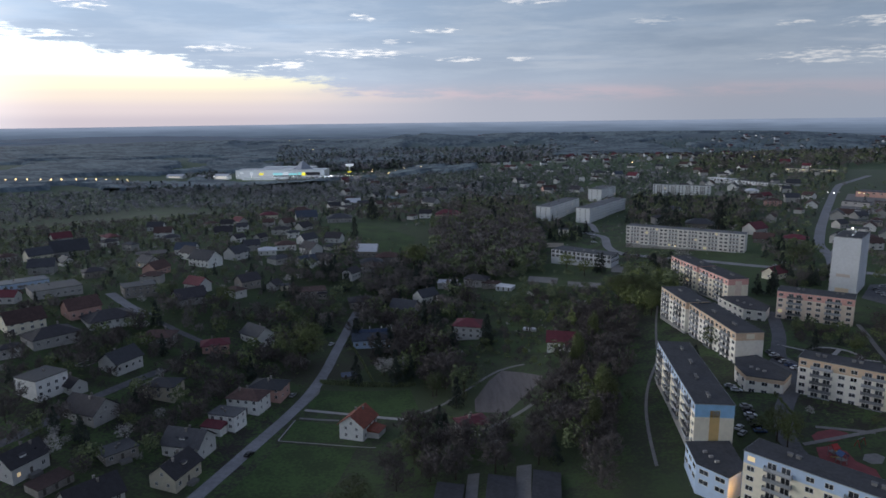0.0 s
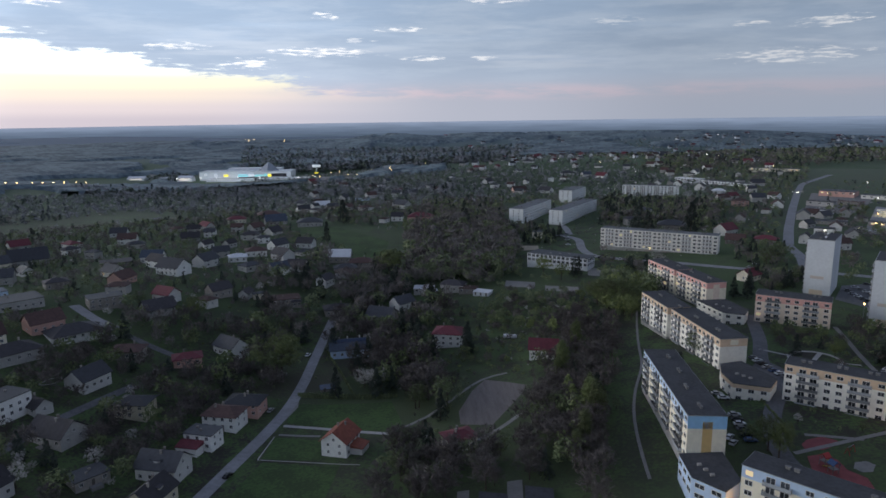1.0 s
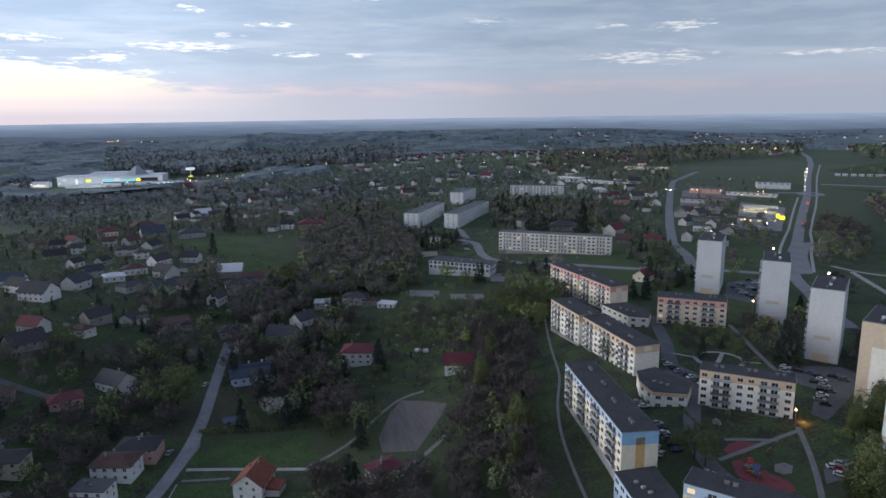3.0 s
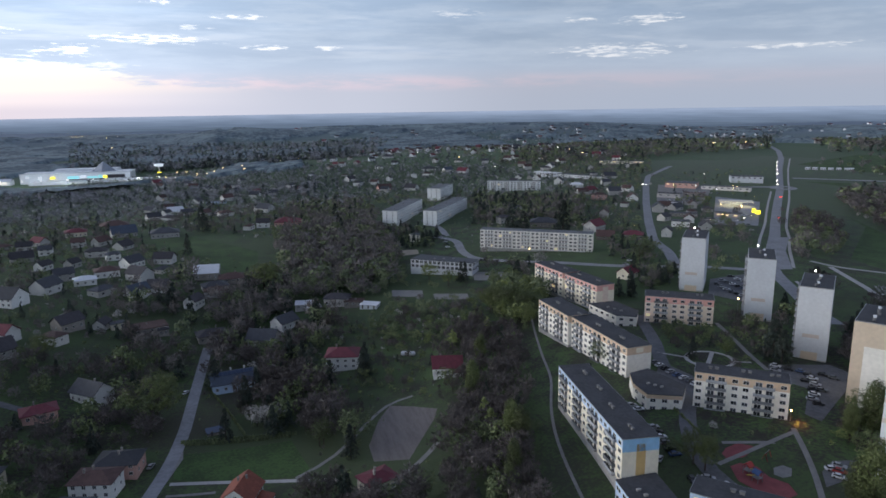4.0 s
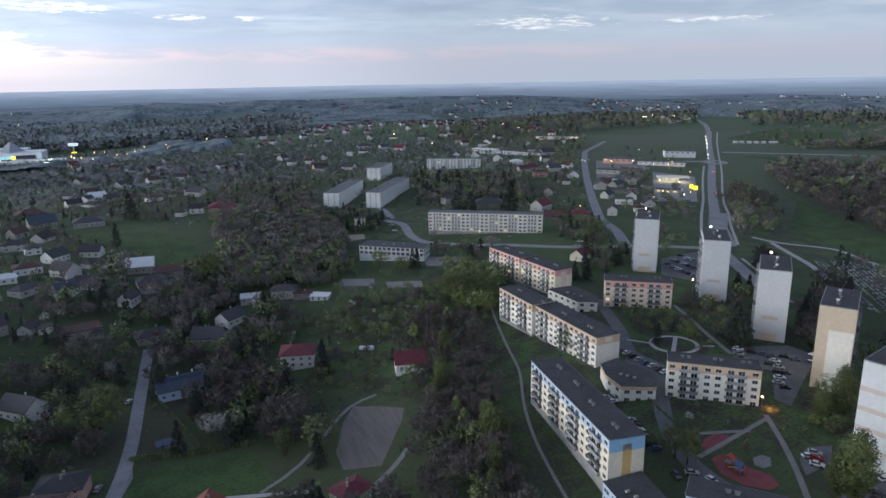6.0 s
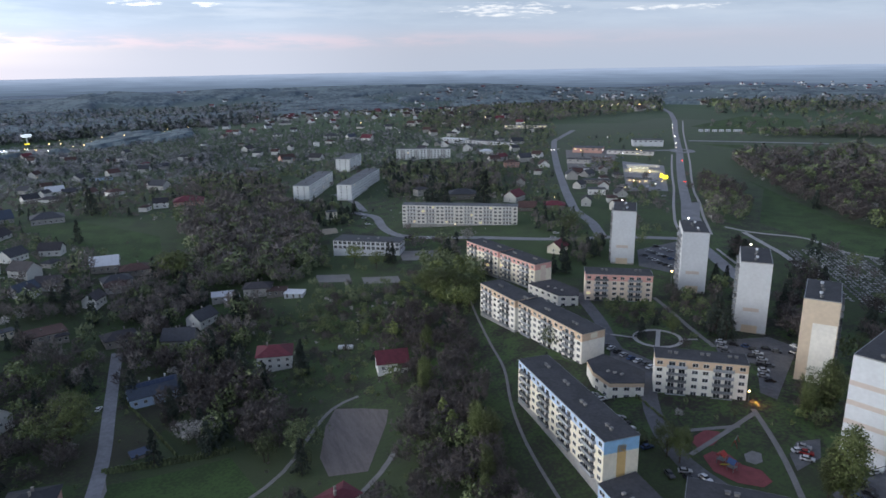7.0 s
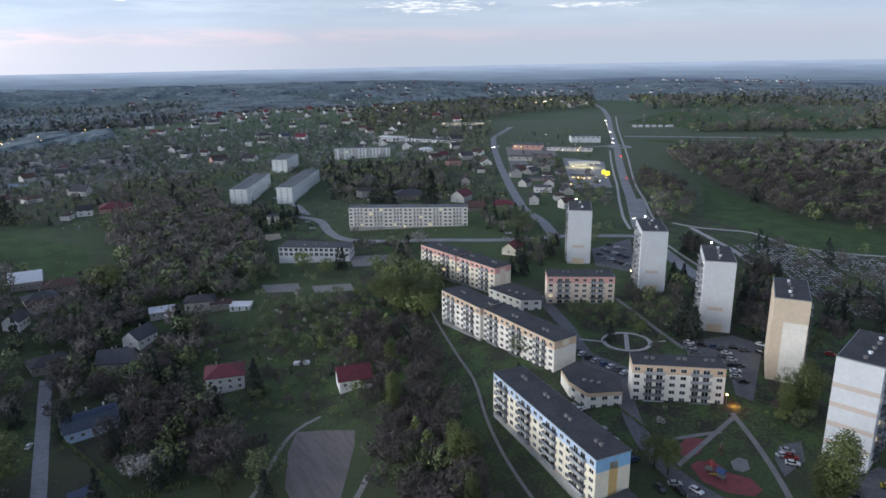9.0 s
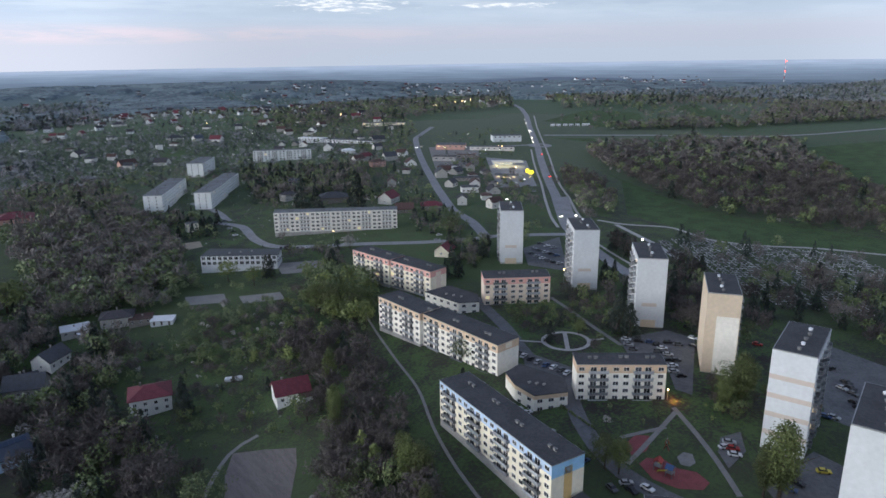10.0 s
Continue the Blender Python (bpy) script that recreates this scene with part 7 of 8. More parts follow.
# cars: body, glazing, four wheels; built once and copied


def wheel_mesh():
    bm = bmesh.new()
    bmesh.ops.create_cone(bm, cap_ends=True, segments=12, radius1=0.33, radius2=0.33, depth=0.22, matrix=pose(0, 0, 0, 90, 0, 0))
    return mesh_of("wheel", bm, RUBBER)


def body_mesh(paint):
    bm = bmesh.new()
    prof = [(-2.1, 0.35), (2.1, 0.35), (2.15, 0.7), (1.95, 0.82), (1.0, 0.95), (-1.75, 1.0), (-2.1, 0.9)]
    sides = [[bm.verts.new((x, s * (0.88 if z < 0.9 else 0.84), z)) for x, z in prof] for s in (-1, 1)]
    bm.faces.new(sides[0]), bm.faces.new(sides[1][::-1])
    for i in range(7):
        j = (i + 1) % 7
        bm.faces.new((sides[0][j], sides[0][i], sides[1][i], sides[1][j]))
    return mesh_of("body", bm, paint)


def cabin_mesh():
    bm = bmesh.new()
    v = box(bm, -1.7, 0.95, -0.82, 0.82, 0.96, 1.42)
    for k, dx in ((4, 0.35), (6, 0.35), (5, -0.65), (7, -0.65)):
        v[k].co.x += dx
        v[k].co.y *= 0.82
    return mesh_of("glazing", bm, CARGLASS)


def top_mesh(paint):
    bm = bmesh.new()
    box(bm, -1.32, 0.27, -0.66, 0.66, 1.421, 1.47)
    return mesh_of("roof", bm, paint)


WHEEL, CABIN = wheel_mesh(), cabin_mesh()
CAR_MESH = [(body_mesh(p), top_mesh(p)) for p in CARPAINT]
CAR_WORD = ("white", "silver", "black", "dark blue", "red", "dark grey", "yellow")


def lamp_pair(parent, x, material, label, size=0.16):
    for s in (-0.6, 0.6):
        bm = bmesh.new()
        bmesh.ops.create_icosphere(bm, subdivisions=1, radius=size, matrix=Matrix.Translation((x, s, 0.68)))
        part("headlight" if x > 0 else "tail_light", bm, material, parent, label)


def car(x, y, turn, paint, lights=""):
    ob = thing("car", pose(x, y, terrain(x, y) + 0.2, 0, 0, turn), CAR_WORD[paint] + (" car driving with its lights on" if lights else " hatchback car parked on asphalt"), "car", "cars")
    put("body", CAR_MESH[paint][0], ob, 0, 0, 0)
    put("glazing", CABIN, ob, 0, 0, 0)
    put("roof", CAR_MESH[paint][1], ob, 0, 0, 0)
    for a in (-1.3, 1.3) if y < 380 else ():
        for b in (-0.8, 0.8):
            put("wheel", WHEEL, ob, a, b, 0.33)
    if lights == "head":
        ob.matrix_basis = ob.matrix_basis @ pose(0, 0, 0, 0, 0, 180)
        lamp_pair(ob, 2.2, HEAD_LAMP, "lit headlight", 0.32)
    elif lights:
        lamp_pair(ob, -2.2, TAIL_RED, "lit tail lamp", 0.4)


def street_lamp(x, y, h, material, r):
    ob = thing("street_lamp", pose(x, y, terrain(x, y)), "lit street lamp on a thin steel mast", "street lamp", "street lamps")
    bm = bmesh.new()
    tube(bm, 0, 0, -0.3, h - r * 0.5, 0.10, 0.07)
    part("mast", bm, METAL, ob)
    bm = bmesh.new()
    bmesh.ops.create_icosphere(bm, subdivisions=2, radius=r, matrix=Matrix.Translation((0, 0, h)))
    part("bulb", bm, material, ob)

# cars
for i in range(14):                               # on the car park of the mall
    car(-216 + 13.5 * (i % 7) + 2 * (i // 7), 1520 - 9.5 * (i % 7) + 42 * (i // 7), 50, i % 4, "head" if i in (3, 9) else "")
car(138.5, 274.6, 19, 5)
car(138.5, 271.0, 18, 0)
car(138.5, 267.0, 18, 2)
car(138.6, 262.9, 17, 1)
car(138.9, 258.8, 17, 3)
car(139.7, 255.4, 16, 0)
car(140.4, 252.0, 16, 5)
car(140.2, 248.6, 15, 0)
car(106.9, 225.5, -5, 1)
car(106.2, 222.1, -6, 2)
car(105.6, 218.9, -6, 0)
car(105.0, 215.3, -6, 5)
car(104.4, 211.5, -6, 2)
car(104.0, 208.1, -7, 3)
car(109.2, 239.0, -10, 0)
car(108.5, 242.9, -9, 1)
car(98.7, 211.7, 45, 0)
car(98.2, 208.0, 45, 1)
car(101.0, 194.5, -103, 5)
car(105.9, 193.2, -34, 1)
car(108.7, 187.7, -86, 0)
car(104.5, 190.1, -95, 2)
car(147.2, 184.7, -53, 1)
car(145.1, 182.3, -53, 4)
car(142.7, 180.1, -53, 0)
car(143.9, 184.2, -22, 0)
car(155.7, 167.3, -8, 0)
car(147.0, 163.7, -78, 2)
car(145.1, 161.4, -78, 2)
car(157.2, 159.5, -50, 6)
car(147.4, 166.6, -77, 1)
car(140.8, 161.6, -78, 3)
car(223.8, 180.9, -101, 2)
car(220.1, 177.9, -101, 2)
car(216.2, 175.3, -101, 5)
car(209.2, 172.1, -101, 2)
car(206.2, 169.3, -102, 2)
car(217.2, 179.8, -100, 1)
car(231.5, 190.1, -9, 2)
car(189.9, 173.8, -79, 3)
car(191.7, 171.7, -80, 1)
car(184.4, 254.9, -53, 0)
car(180.7, 250.8, -54, 1)
car(178.3, 246.7, -54, 5)
car(197.0, 242.6, -47, 2)
car(189.2, 239.9, -47, 0)
car(191.0, 243.7, -46, 2)
car(210.4, 239.1, -79, 0)
car(203.5, 234.1, -79, 2)
car(183.7, 229.6, -38, 5)
car(178.0, 227.2, -37, 0)
car(181.2, 231.3, -37, 2)
car(174.0, 224.0, -38, 1)
car(173.1, 220.1, -38, 2)
car(220.8, 249.1, 2, 2)
car(219.0, 242.1, 1, 2)
car(185.7, 234.7, -47, 1)
car(184.8, 238.7, -46, 2)
car(187.3, 250.6, -55, 2)
car(190.4, 247.0, -55, 3)
car(198.7, 238.6, -48, 5)
car(228.9, 219.6, -64, 4)
car(257.3, 384.9, -15, 1)
car(257.5, 380.0, -16, 5)
car(257.8, 375.2, -16, 0)
car(257.9, 370.5, -17, 2)
car(258.1, 365.8, -17, 3)
car(247.5, 372.6, -15, 1)
car(247.0, 367.1, -16, 0)
car(246.4, 361.7, -16, 5)
car(246.6, 357.2, -17, 2)
car(247.6, 353.5, -17, 1)
car(249.0, 379.0, -15, 5)
car(268.5, 390.9, -16, 2)
car(268.6, 384.3, -16, 0)
car(269.3, 378.9, -17, 1)
car(137.3, 507.0, 59, 2)
car(139.7, 505.1, 58, 5)
car(141.4, 501.9, 58, 1)
car(143.8, 500.1, 58, 2)
car(145.8, 498.5, 57, 5)
car(149.8, 495.3, 57, 0)
car(157.3, 487.4, 55, 0)
car(132.3, 596.5, -8, 0)
car(130.1, 584.0, -8, 1)
car(128.6, 573.9, -8, 2)
car(126.3, 562.6, -8, 0)
car(135.3, 608.9, -8, 5)
car(-74.7, 235.6, 68, 2)
car(-63.3, 357.0, 70, 0)
car(-70.5, 292.1, 74, 1)
car(230.6, 458.9, -24, 2)
car(230.8, 451.4, -25, 0)
car(222.7, 442.8, -24, 1)
car(784.2, 939.0, 60, 1, "head")
car(754.4, 905.4, 60, 1, "head")
car(724.0, 870.1, 60, 1, "head")
car(696.5, 838.2, 60, 1, "head")
car(653.9, 789.8, 60, 1, "head")
car(630.9, 764.2, 60, 1, "head")
car(336.3, 435.8, 60, 1, "head")
car(468.4, 575.4, 60, 4, "tail")
car(567.4, 684.8, 60, 4, "tail")
car(480.3, 831.6, 70, 0, "head")
car(414.5, 587.8, -22, 2)
car(391.7, 570.8, -22, 0)
car(400.1, 565.4, -23, 2)
car(429.0, 590.9, -23, 1)
car(444.0, 594.1, -24, 0)
car(408.6, 545.1, -25, 5)
car(391.8, 520.6, -25, 1)
car(454.0, 640.6, -22, 0)
car(391.1, 566.6, 30, 0)
car(393.0, 562.4, 29, 1)
car(399.3, 563.3, 29, 5)
car(403.4, 561.7, 29, 2)
car(412.0, 565.2, 28, 0)
car(420.7, 568.6, 28, 4)
car(443.9, 588.1, 28, 1)
car(466.0, 609.3, 27, 3)
car(429.9, 702.5, 34, 0)
car(438.1, 702.8, 33, 1)
car(443.8, 699.6, 33, 5)
car(455.0, 698.4, 32, 2)
car(500.6, 746.7, 32, 0)
car(503.9, 739.7, 31, 4)
car(510.6, 736.0, 31, 1)
car(516.7, 732.6, 30, 3)

# lamps
street_lamp(223.4, 327.8, 8.0, LAMP_WARM, 0.42)
street_lamp(172.2, 496.7, 7.0, LAMP_WARM, 0.38)
street_lamp(153.9, 212.9, 4.0, LAMP_WARM, 0.35)
for lx, ly in ((-95.3, 1586.6), (-53.5, 1580.4), (30.0, 1613.2), (71.6, 1619.6), (-138.2, 1451.6), (-120.1, 1450.7), (-167.6, 1567.4), (-224.0, 1530.0), (-200.0, 1470.0), (-190.0, 1590.0)):
    street_lamp(lx, ly, 10.0, LAMP_WARM, 0.6)
for lx, ly in ((-681.7, 2861.2), (-673.6, 2879.9), (-656.8, 2900.7), (-566.0, 2874.4), (-531.0, 2892.8), (-491.9, 2549.6)):
    street_lamp(lx, ly, 18.0, LAMP_WARM, 0.9)
street_lamp(-868.8, 1334.9, 10.0, LAMP_WARM, 0.9)
street_lamp(-854.5, 1344.2, 10.0, LAMP_WARM, 0.9)
street_lamp(-838.5, 1354.8, 10.0, LAMP_WARM, 0.9)
street_lamp(-819.2, 1368.1, 10.0, LAMP_WARM, 0.9)
street_lamp(-804.5, 1378.2, 10.0, LAMP_WARM, 0.9)
street_lamp(-788.7, 1389.2, 10.0, LAMP_WARM, 0.9)
street_lamp(-766.8, 1404.5, 10.0, LAMP_WARM, 0.9)
street_lamp(-752.1, 1414.5, 10.0, LAMP_WARM, 0.9)
street_lamp(-736.3, 1425.2, 10.0, LAMP_WARM, 0.9)
street_lamp(-720.1, 1435.9, 10.0, LAMP_WARM, 0.9)
street_lamp(-701.7, 1447.6, 10.0, LAMP_WARM, 0.9)
street_lamp(-685.7, 1457.3, 10.0, LAMP_WARM, 0.9)
street_lamp(621.7, 1418.4, 8.0, LAMP_WHITE, 0.65)
street_lamp(514.2, 2073.4, 8.0, LAMP_WARM, 0.5)
street_lamp(-48.5, 1507.0, 8.0, LAMP_WARM, 0.45)
street_lamp(-110.7, 1531.1, 8.0, LAMP_WARM, 0.4)
street_lamp(-179.7, 1674.3, 8.0, LAMP_WARM, 0.35)
street_lamp(877.5, 1249.8, 8.0, LAMP_WARM, 0.6)
street_lamp(910.0, 1259.0, 8.0, LAMP_WHITE, 0.6)
street_lamp(963.6, 1211.5, 8.0, LAMP_WARM, 0.8)
street_lamp(966.0, 1236.6, 8.0, LAMP_WARM, 0.6)
street_lamp(612.5, 1343.0, 8.0, LAMP_WARM, 0.7)
street_lamp(576.0, 840.4, 8.0, LAMP_WHITE, 0.35)
street_lamp(543.4, 738.6, 8.0, LAMP_WARM, 0.35)
street_lamp(523.7, 713.5, 8.0, LAMP_WARM, 0.35)
street_lamp(509.9, 659.7, 8.0, LAMP_WARM, 0.3)
street_lamp(280.4, 528.8, 8.0, LAMP_WARM, 0.2)
street_lamp(362.5, 538.3, 8.0, LAMP_WARM, 0.25)
street_lamp(393.7, 555.5, 8.0, LAMP_WARM, 0.3)
street_lamp(415.5, 550.2, 8.0, LAMP_WARM, 0.25)
street_lamp(-99.4, 1538.7, 8.0, LAMP_WARM, 0.4)
street_lamp(-57.7, 1535.7, 8.0, LAMP_WARM, 0.4)
street_lamp(21.5, 1561.9, 8.0, LAMP_WARM, 0.35)
street_lamp(62.3, 1573.4, 8.0, LAMP_WARM, 0.35)
street_lamp(1171.8, 2569.9, 8.0, LAMP_WHITE, 0.55)
street_lamp(706.0, 1224.9, 8.0, LAMP_WARM, 0.45)
street_lamp(578.3, 1070.3, 8.0, LAMP_WARM, 0.35)
street_lamp(-1128.9, 4350.4, 8.0, LAMP_WARM, 0.7)
street_lamp(-1086.1, 4366.4, 8.0, LAMP_WARM, 0.6)
street_lamp(-617.8, 4451.8, 8.0, LAMP_WHITE, 0.7)
street_lamp(-501.3, 4464.0, 8.0, LAMP_WARM, 0.8)
street_lamp(944.6, 1280.6, 8.0, LAMP_WARM, 0.5)
street_lamp(4169.5, 1658.5, 8.0, LAMP_WARM, 0.6)
street_lamp(1180.0, 2737.0, 8.0, LAMP_WHITE, 0.75)
street_lamp(506.2, 760.3, 7.0, LAMP_WHITE, 0.42)
street_lamp(510.7, 725.9, 7.0, LAMP_WHITE, 0.42)
street_lamp(547.9, 736.3, 7.0, LAMP_WARM, 0.42)
street_lamp(439.5, 625.4, 7.0, LAMP_WARM, 0.42)
street_lamp(451.5, 608.3, 7.0, LAMP_WARM, 0.42)
street_lamp(397.4, 568.2, 7.0, LAMP_WARM, 0.42)
street_lamp(403.4, 545.2, 7.0, LAMP_WHITE, 0.42)
street_lamp(483.5, 774.9, 7.0, LAMP_WARM, 0.42)
street_lamp(453.3, 796.7, 7.0, LAMP_WHITE, 0.42)
street_lamp(593.3, 1240.8, 7.0, LAMP_WARM, 0.6)
street_lamp(679.5, 1250.3, 7.0, LAMP_WARM, 0.6)
street_lamp(817.5, 1241.4, 7.0, LAMP_WARM, 0.6)
street_lamp(915.9, 1274.3, 7.0, LAMP_WARM, 0.6)
street_lamp(1716.7, 1737.8, 7.0, LAMP_WARM, 0.6)
street_lamp(1872.3, 1693.4, 7.0, LAMP_WARM, 0.6)
street_lamp(2172.4, 1734.7, 7.0, LAMP_WARM, 0.6)
street_lamp(378.1, 1364.4, 7.0, LAMP_WARM, 0.6)
street_lamp(335.4, 1553.1, 7.0, LAMP_WHITE, 0.6)
street_lamp(380.7, 1154.6, 7.0, LAMP_WHITE, 0.42)

# single trees, thickets and woods
tree("full_poplar", 134.7, 161.8, 26.2, wide=1.20)
tree("full_poplar", 132.2, 165.1, 18.7, wide=1.00)
tree("full_green", 168.1, 197.1, 16.7, wide=1.00)
tree("full_poplar", 169.7, 193.8, 22.8, wide=1.10)
tree("full_poplar", 162.9, 196.2, 14.4, wide=1.10)
tree("full_green", 106.6, 202.0, 12.7, wide=1.10)
tree("full_green", 107.7, 197.5, 12.5, wide=1.00)
tree("blossom", 124.5, 216.2, 3.4, wide=1.30)
tree("olive", 141.4, 207.6, 3.6, wide=1.20)
tree("full_green", 107.2, 378.0, 17.9, wide=1.20)
tree("full_green", 112.1, 366.5, 14.7, wide=1.20)
tree("full_green", 103.0, 388.7, 15.2, wide=1.20)
tree("full_green", 111.3, 351.4, 14.1, wide=1.00)
tree("full_poplar", 59.0, 287.2, 19.1, wide=1.00)
tree("full_poplar", 59.8, 244.5, 17.7, wide=0.90)
tree("full_poplar", 55.8, 230.7, 11.4, wide=0.90)
tree("full_poplar", 71.9, 315.2, 18.9, wide=0.90)
tree("olive", 117.7, 287.0, 11.0, wide=1.10)
tree("conifer", 104.6, 269.2, 9.0, wide=1.20)
tree("olive", 70.9, 245.7, 4.8, wide=1.20)
tree("conifer", 109.2, 459.4, 14.2, wide=0.90)
tree("green", 86.9, 471.0, 14.0, wide=1.20)
tree("green", 95.9, 453.4, 12.1, wide=1.20)
tree("green", 49.0, 494.2, 13.9, wide=1.10)
tree("blossom", 168.0, 466.1, 11.7, wide=1.20)
tree("olive", 244.0, 453.8, 14.6, wide=1.40)
tree("conifer", 135.9, 430.4, 17.5, wide=1.30)
tree("blossom", -141.2, 221.9, 9.3, wide=1.30)
tree("blossom", -121.9, 237.4, 7.7, wide=1.20)
tree("blossom", -30.4, 316.8, 9.8, wide=1.30)
tree("blossom", -22.3, 314.1, 10.5, wide=1.20)
tree("blossom", 18.2, 227.4, 6.9, wide=1.10)
tree("full_green", -30.3, 198.0, 12.1, wide=1.50)
tree("full_green", -72.3, 330.0, 24.7, wide=1.20)
tree("green", -131.5, 390.3, 13.6, wide=1.30)
tree("green", -20.6, 508.1, 17.5, wide=1.80)
tree("olive", -74.3, 325.6, 17.2, wide=1.20)
tree("conifer", -3.9, 346.6, 22.7, wide=0.90)
tree("conifer", 62.9, 246.1, 16.7, wide=1.00)
tree("full_poplar", 60.0, 234.3, 20.2, wide=1.00)
tree("full_poplar", 51.8, 220.1, 17.1, wide=0.90)
tree("full_poplar", 47.3, 213.0, 13.8, wide=0.90)
tree("conifer", 21.4, 347.0, 15.1, wide=1.10)
tree("conifer", -49.8, 359.7, 15.6, wide=1.20)
tree("conifer", -23.9, 306.0, 13.6, wide=1.30)
tree("olive", 8.0, 284.1, 15.1, wide=1.50)
tree("conifer", 22.6, 349.1, 16.5, wide=0.80)
tree("conifer", -7.1, 368.5, 16.8, wide=1.00)
tree("conifer", -43.2, 307.7, 14.8, wide=0.90)
tree("blossom", -27.5, 314.5, 10.7, wide=1.30)
tree("full_poplar", 58.5, 239.1, 20.3, wide=0.90)
tree("full_poplar", 56.1, 282.1, 15.2, wide=0.80)
tree("conifer", 127.8, 603.6, 12.7, wide=0.90)
tree("conifer", 106.2, 459.0, 14.4, wide=0.90)
tree("conifer", 48.8, 697.8, 22.5, wide=1.10)
tree("conifer", -77.4, 711.2, 24.2, wide=1.20)
tree("conifer", -82.0, 605.4, 18.1, wide=0.90)
tree("green", -23.7, 504.8, 17.3, wide=1.60)
tree("full_green", 113.0, 379.5, 16.4, wide=1.20)
tree("full_green", 105.5, 391.1, 16.8, wide=1.20)
tree("full_green", 117.5, 370.0, 14.5, wide=1.10)
tree("conifer", 197.2, 570.7, 22.6, wide=1.30)
tree("conifer", 230.5, 561.3, 30.3, wide=1.00)
tree("conifer", 198.1, 598.6, 28.9, wide=1.10)
tree("olive", 235.2, 445.4, 14.5, wide=1.20)
tree("conifer", 212.8, 416.8, 15.4, wide=0.90)
tree("conifer", 156.6, 273.6, 10.3, wide=1.00)
tree("conifer", 190.7, 264.0, 18.3, wide=1.30)
tree("conifer", 189.7, 257.3, 15.4, wide=1.20)
tree("green", 173.1, 272.2, 7.8, wide=1.20)
tree("conifer", 186.0, 373.9, 13.8, wide=1.10)
tree("conifer", 179.7, 377.5, 12.1, wide=1.00)
wood([(648, 680), (822, 661), (907, 524), (684, 372), (666, 331), (489, 265), (425, 343), (440, 402), (505, 490), (581, 604)], 9.00, {"bare": 8, "olive": 2, "blossom": 0.7, "conifer": 0.3}, 8, 15, 1, 0)
wood([(519, 600), (496, 532), (397, 420), (368, 414), (386, 464)], 8.1, {"bare": 5, "olive": 2}, 7, 12, 2, 0)
wood([(774, 789), (974, 672), (1310, 572), (2134, 875), (2104, 1093), (1092, 700), (989, 775), (883, 788)], 9.72, {"bare": 6, "olive": 2.5, "blossom": 1.0, "conifer": 0.6}, 8, 14, 3, 0)
wood([(1590, 1769), (3212, 1277), (2275, 927), (1374, 895), (967, 1015)], 21.6, {"bare": 4, "olive": 3, "conifer": 2}, 9, 16, 4, 0)
wood([(295, 360), (310, 350), (193, 259), (201, 280)], 8.64, {"conifer": 1, "olive": 2, "bare": 2}, 7.5, 15.6, 5, 8)
wood([(299, 314), (308, 295), (214, 238), (215, 253)], 8.64, {"conifer": 1, "olive": 2, "bare": 2}, 7.5, 15.6, 6, 12)
wood([(329, 281), (354, 215), (260, 180), (275, 207), (271, 234), (211, 212), (216, 222)], 9.9, {"conifer": 2, "bare": 3, "olive": 2}, 8, 14, 7, 6)
wood([(342, 353), (372, 334), (424, 241), (375, 223), (319, 275), (305, 310)], 19.8, {"conifer": 2, "bare": 3, "olive": 1}, 7, 12, 8, 0)
wood([(120, 435), (143, 437), (137, 388), (113, 348), (103, 370)], 4.95, {"green": 4, "olive": 3}, 9, 14, 9, 12)
wood([(78, 373), (99, 354), (97, 320), (74, 263), (56, 216), (29, 232), (38, 263), (54, 292), (52, 332)], 7.56, {"bare": 8, "olive": 0.8, "poplar": 0.5, "conifer": 0.3}, 7.5, 13, 11, 18)
wood([(49, 435), (100, 402), (94, 358), (73, 351), (39, 372), (29, 403)], 5.85, {"olive": 5, "bare": 3, "green": 1.2, "blossom": 0.8}, 3, 7, 12, 6)
wood([(-14, 669), (85, 653), (85, 541), (50, 480), (29, 443), (-11, 492)], 9.72, {"bare": 8, "olive": 2, "green": 0.8}, 8.75, 15.6, 13, 10)
wood([(-56, 482), (-8, 480), (4, 364), (-5, 332), (-28, 354), (-54, 385)], 8.64, {"bare": 6, "olive": 2, "conifer": 1, "blossom": 0.5}, 6.25, 13, 14, 6)
wood([(-46, 357), (-9, 372), (12, 317), (-2, 282), (-37, 295)], 6.48, {"bare": 7, "olive": 2, "conifer": 1}, 7.5, 15.6, 15, 20)
wood([(-22, 240), (2, 258), (19, 228), (37, 243), (38, 188), (-16, 197)], 6.48, {"bare": 7, "olive": 2, "conifer": 0.6}, 7.5, 14.3, 16, 22)
wood([(-128, 486), (-70, 554), (5, 500), (25, 404), (-29, 374), (-92, 366)], 8.64, {"bare": 6, "olive": 2, "conifer": 1.3, "blossom": 0.5}, 7.5, 15.6, 17, 6)
wood([(-235, 342), (-169, 399), (-90, 384), (-64, 314), (-87, 286), (-89, 211), (-145, 200)], 7.56, {"bare": 6, "olive": 2, "conifer": 0.9, "blossom": 0.7}, 6, 12.5, 18, 8)
wood([(-486, 674), (-214, 881), (-73, 578), (-98, 422), (-169, 399), (-253, 342)], 8.08, {"bare": 5, "olive": 3.5, "conifer": 1.6, "blossom": 1.2, "green": 0.5}, 3, 8, 19, 0)
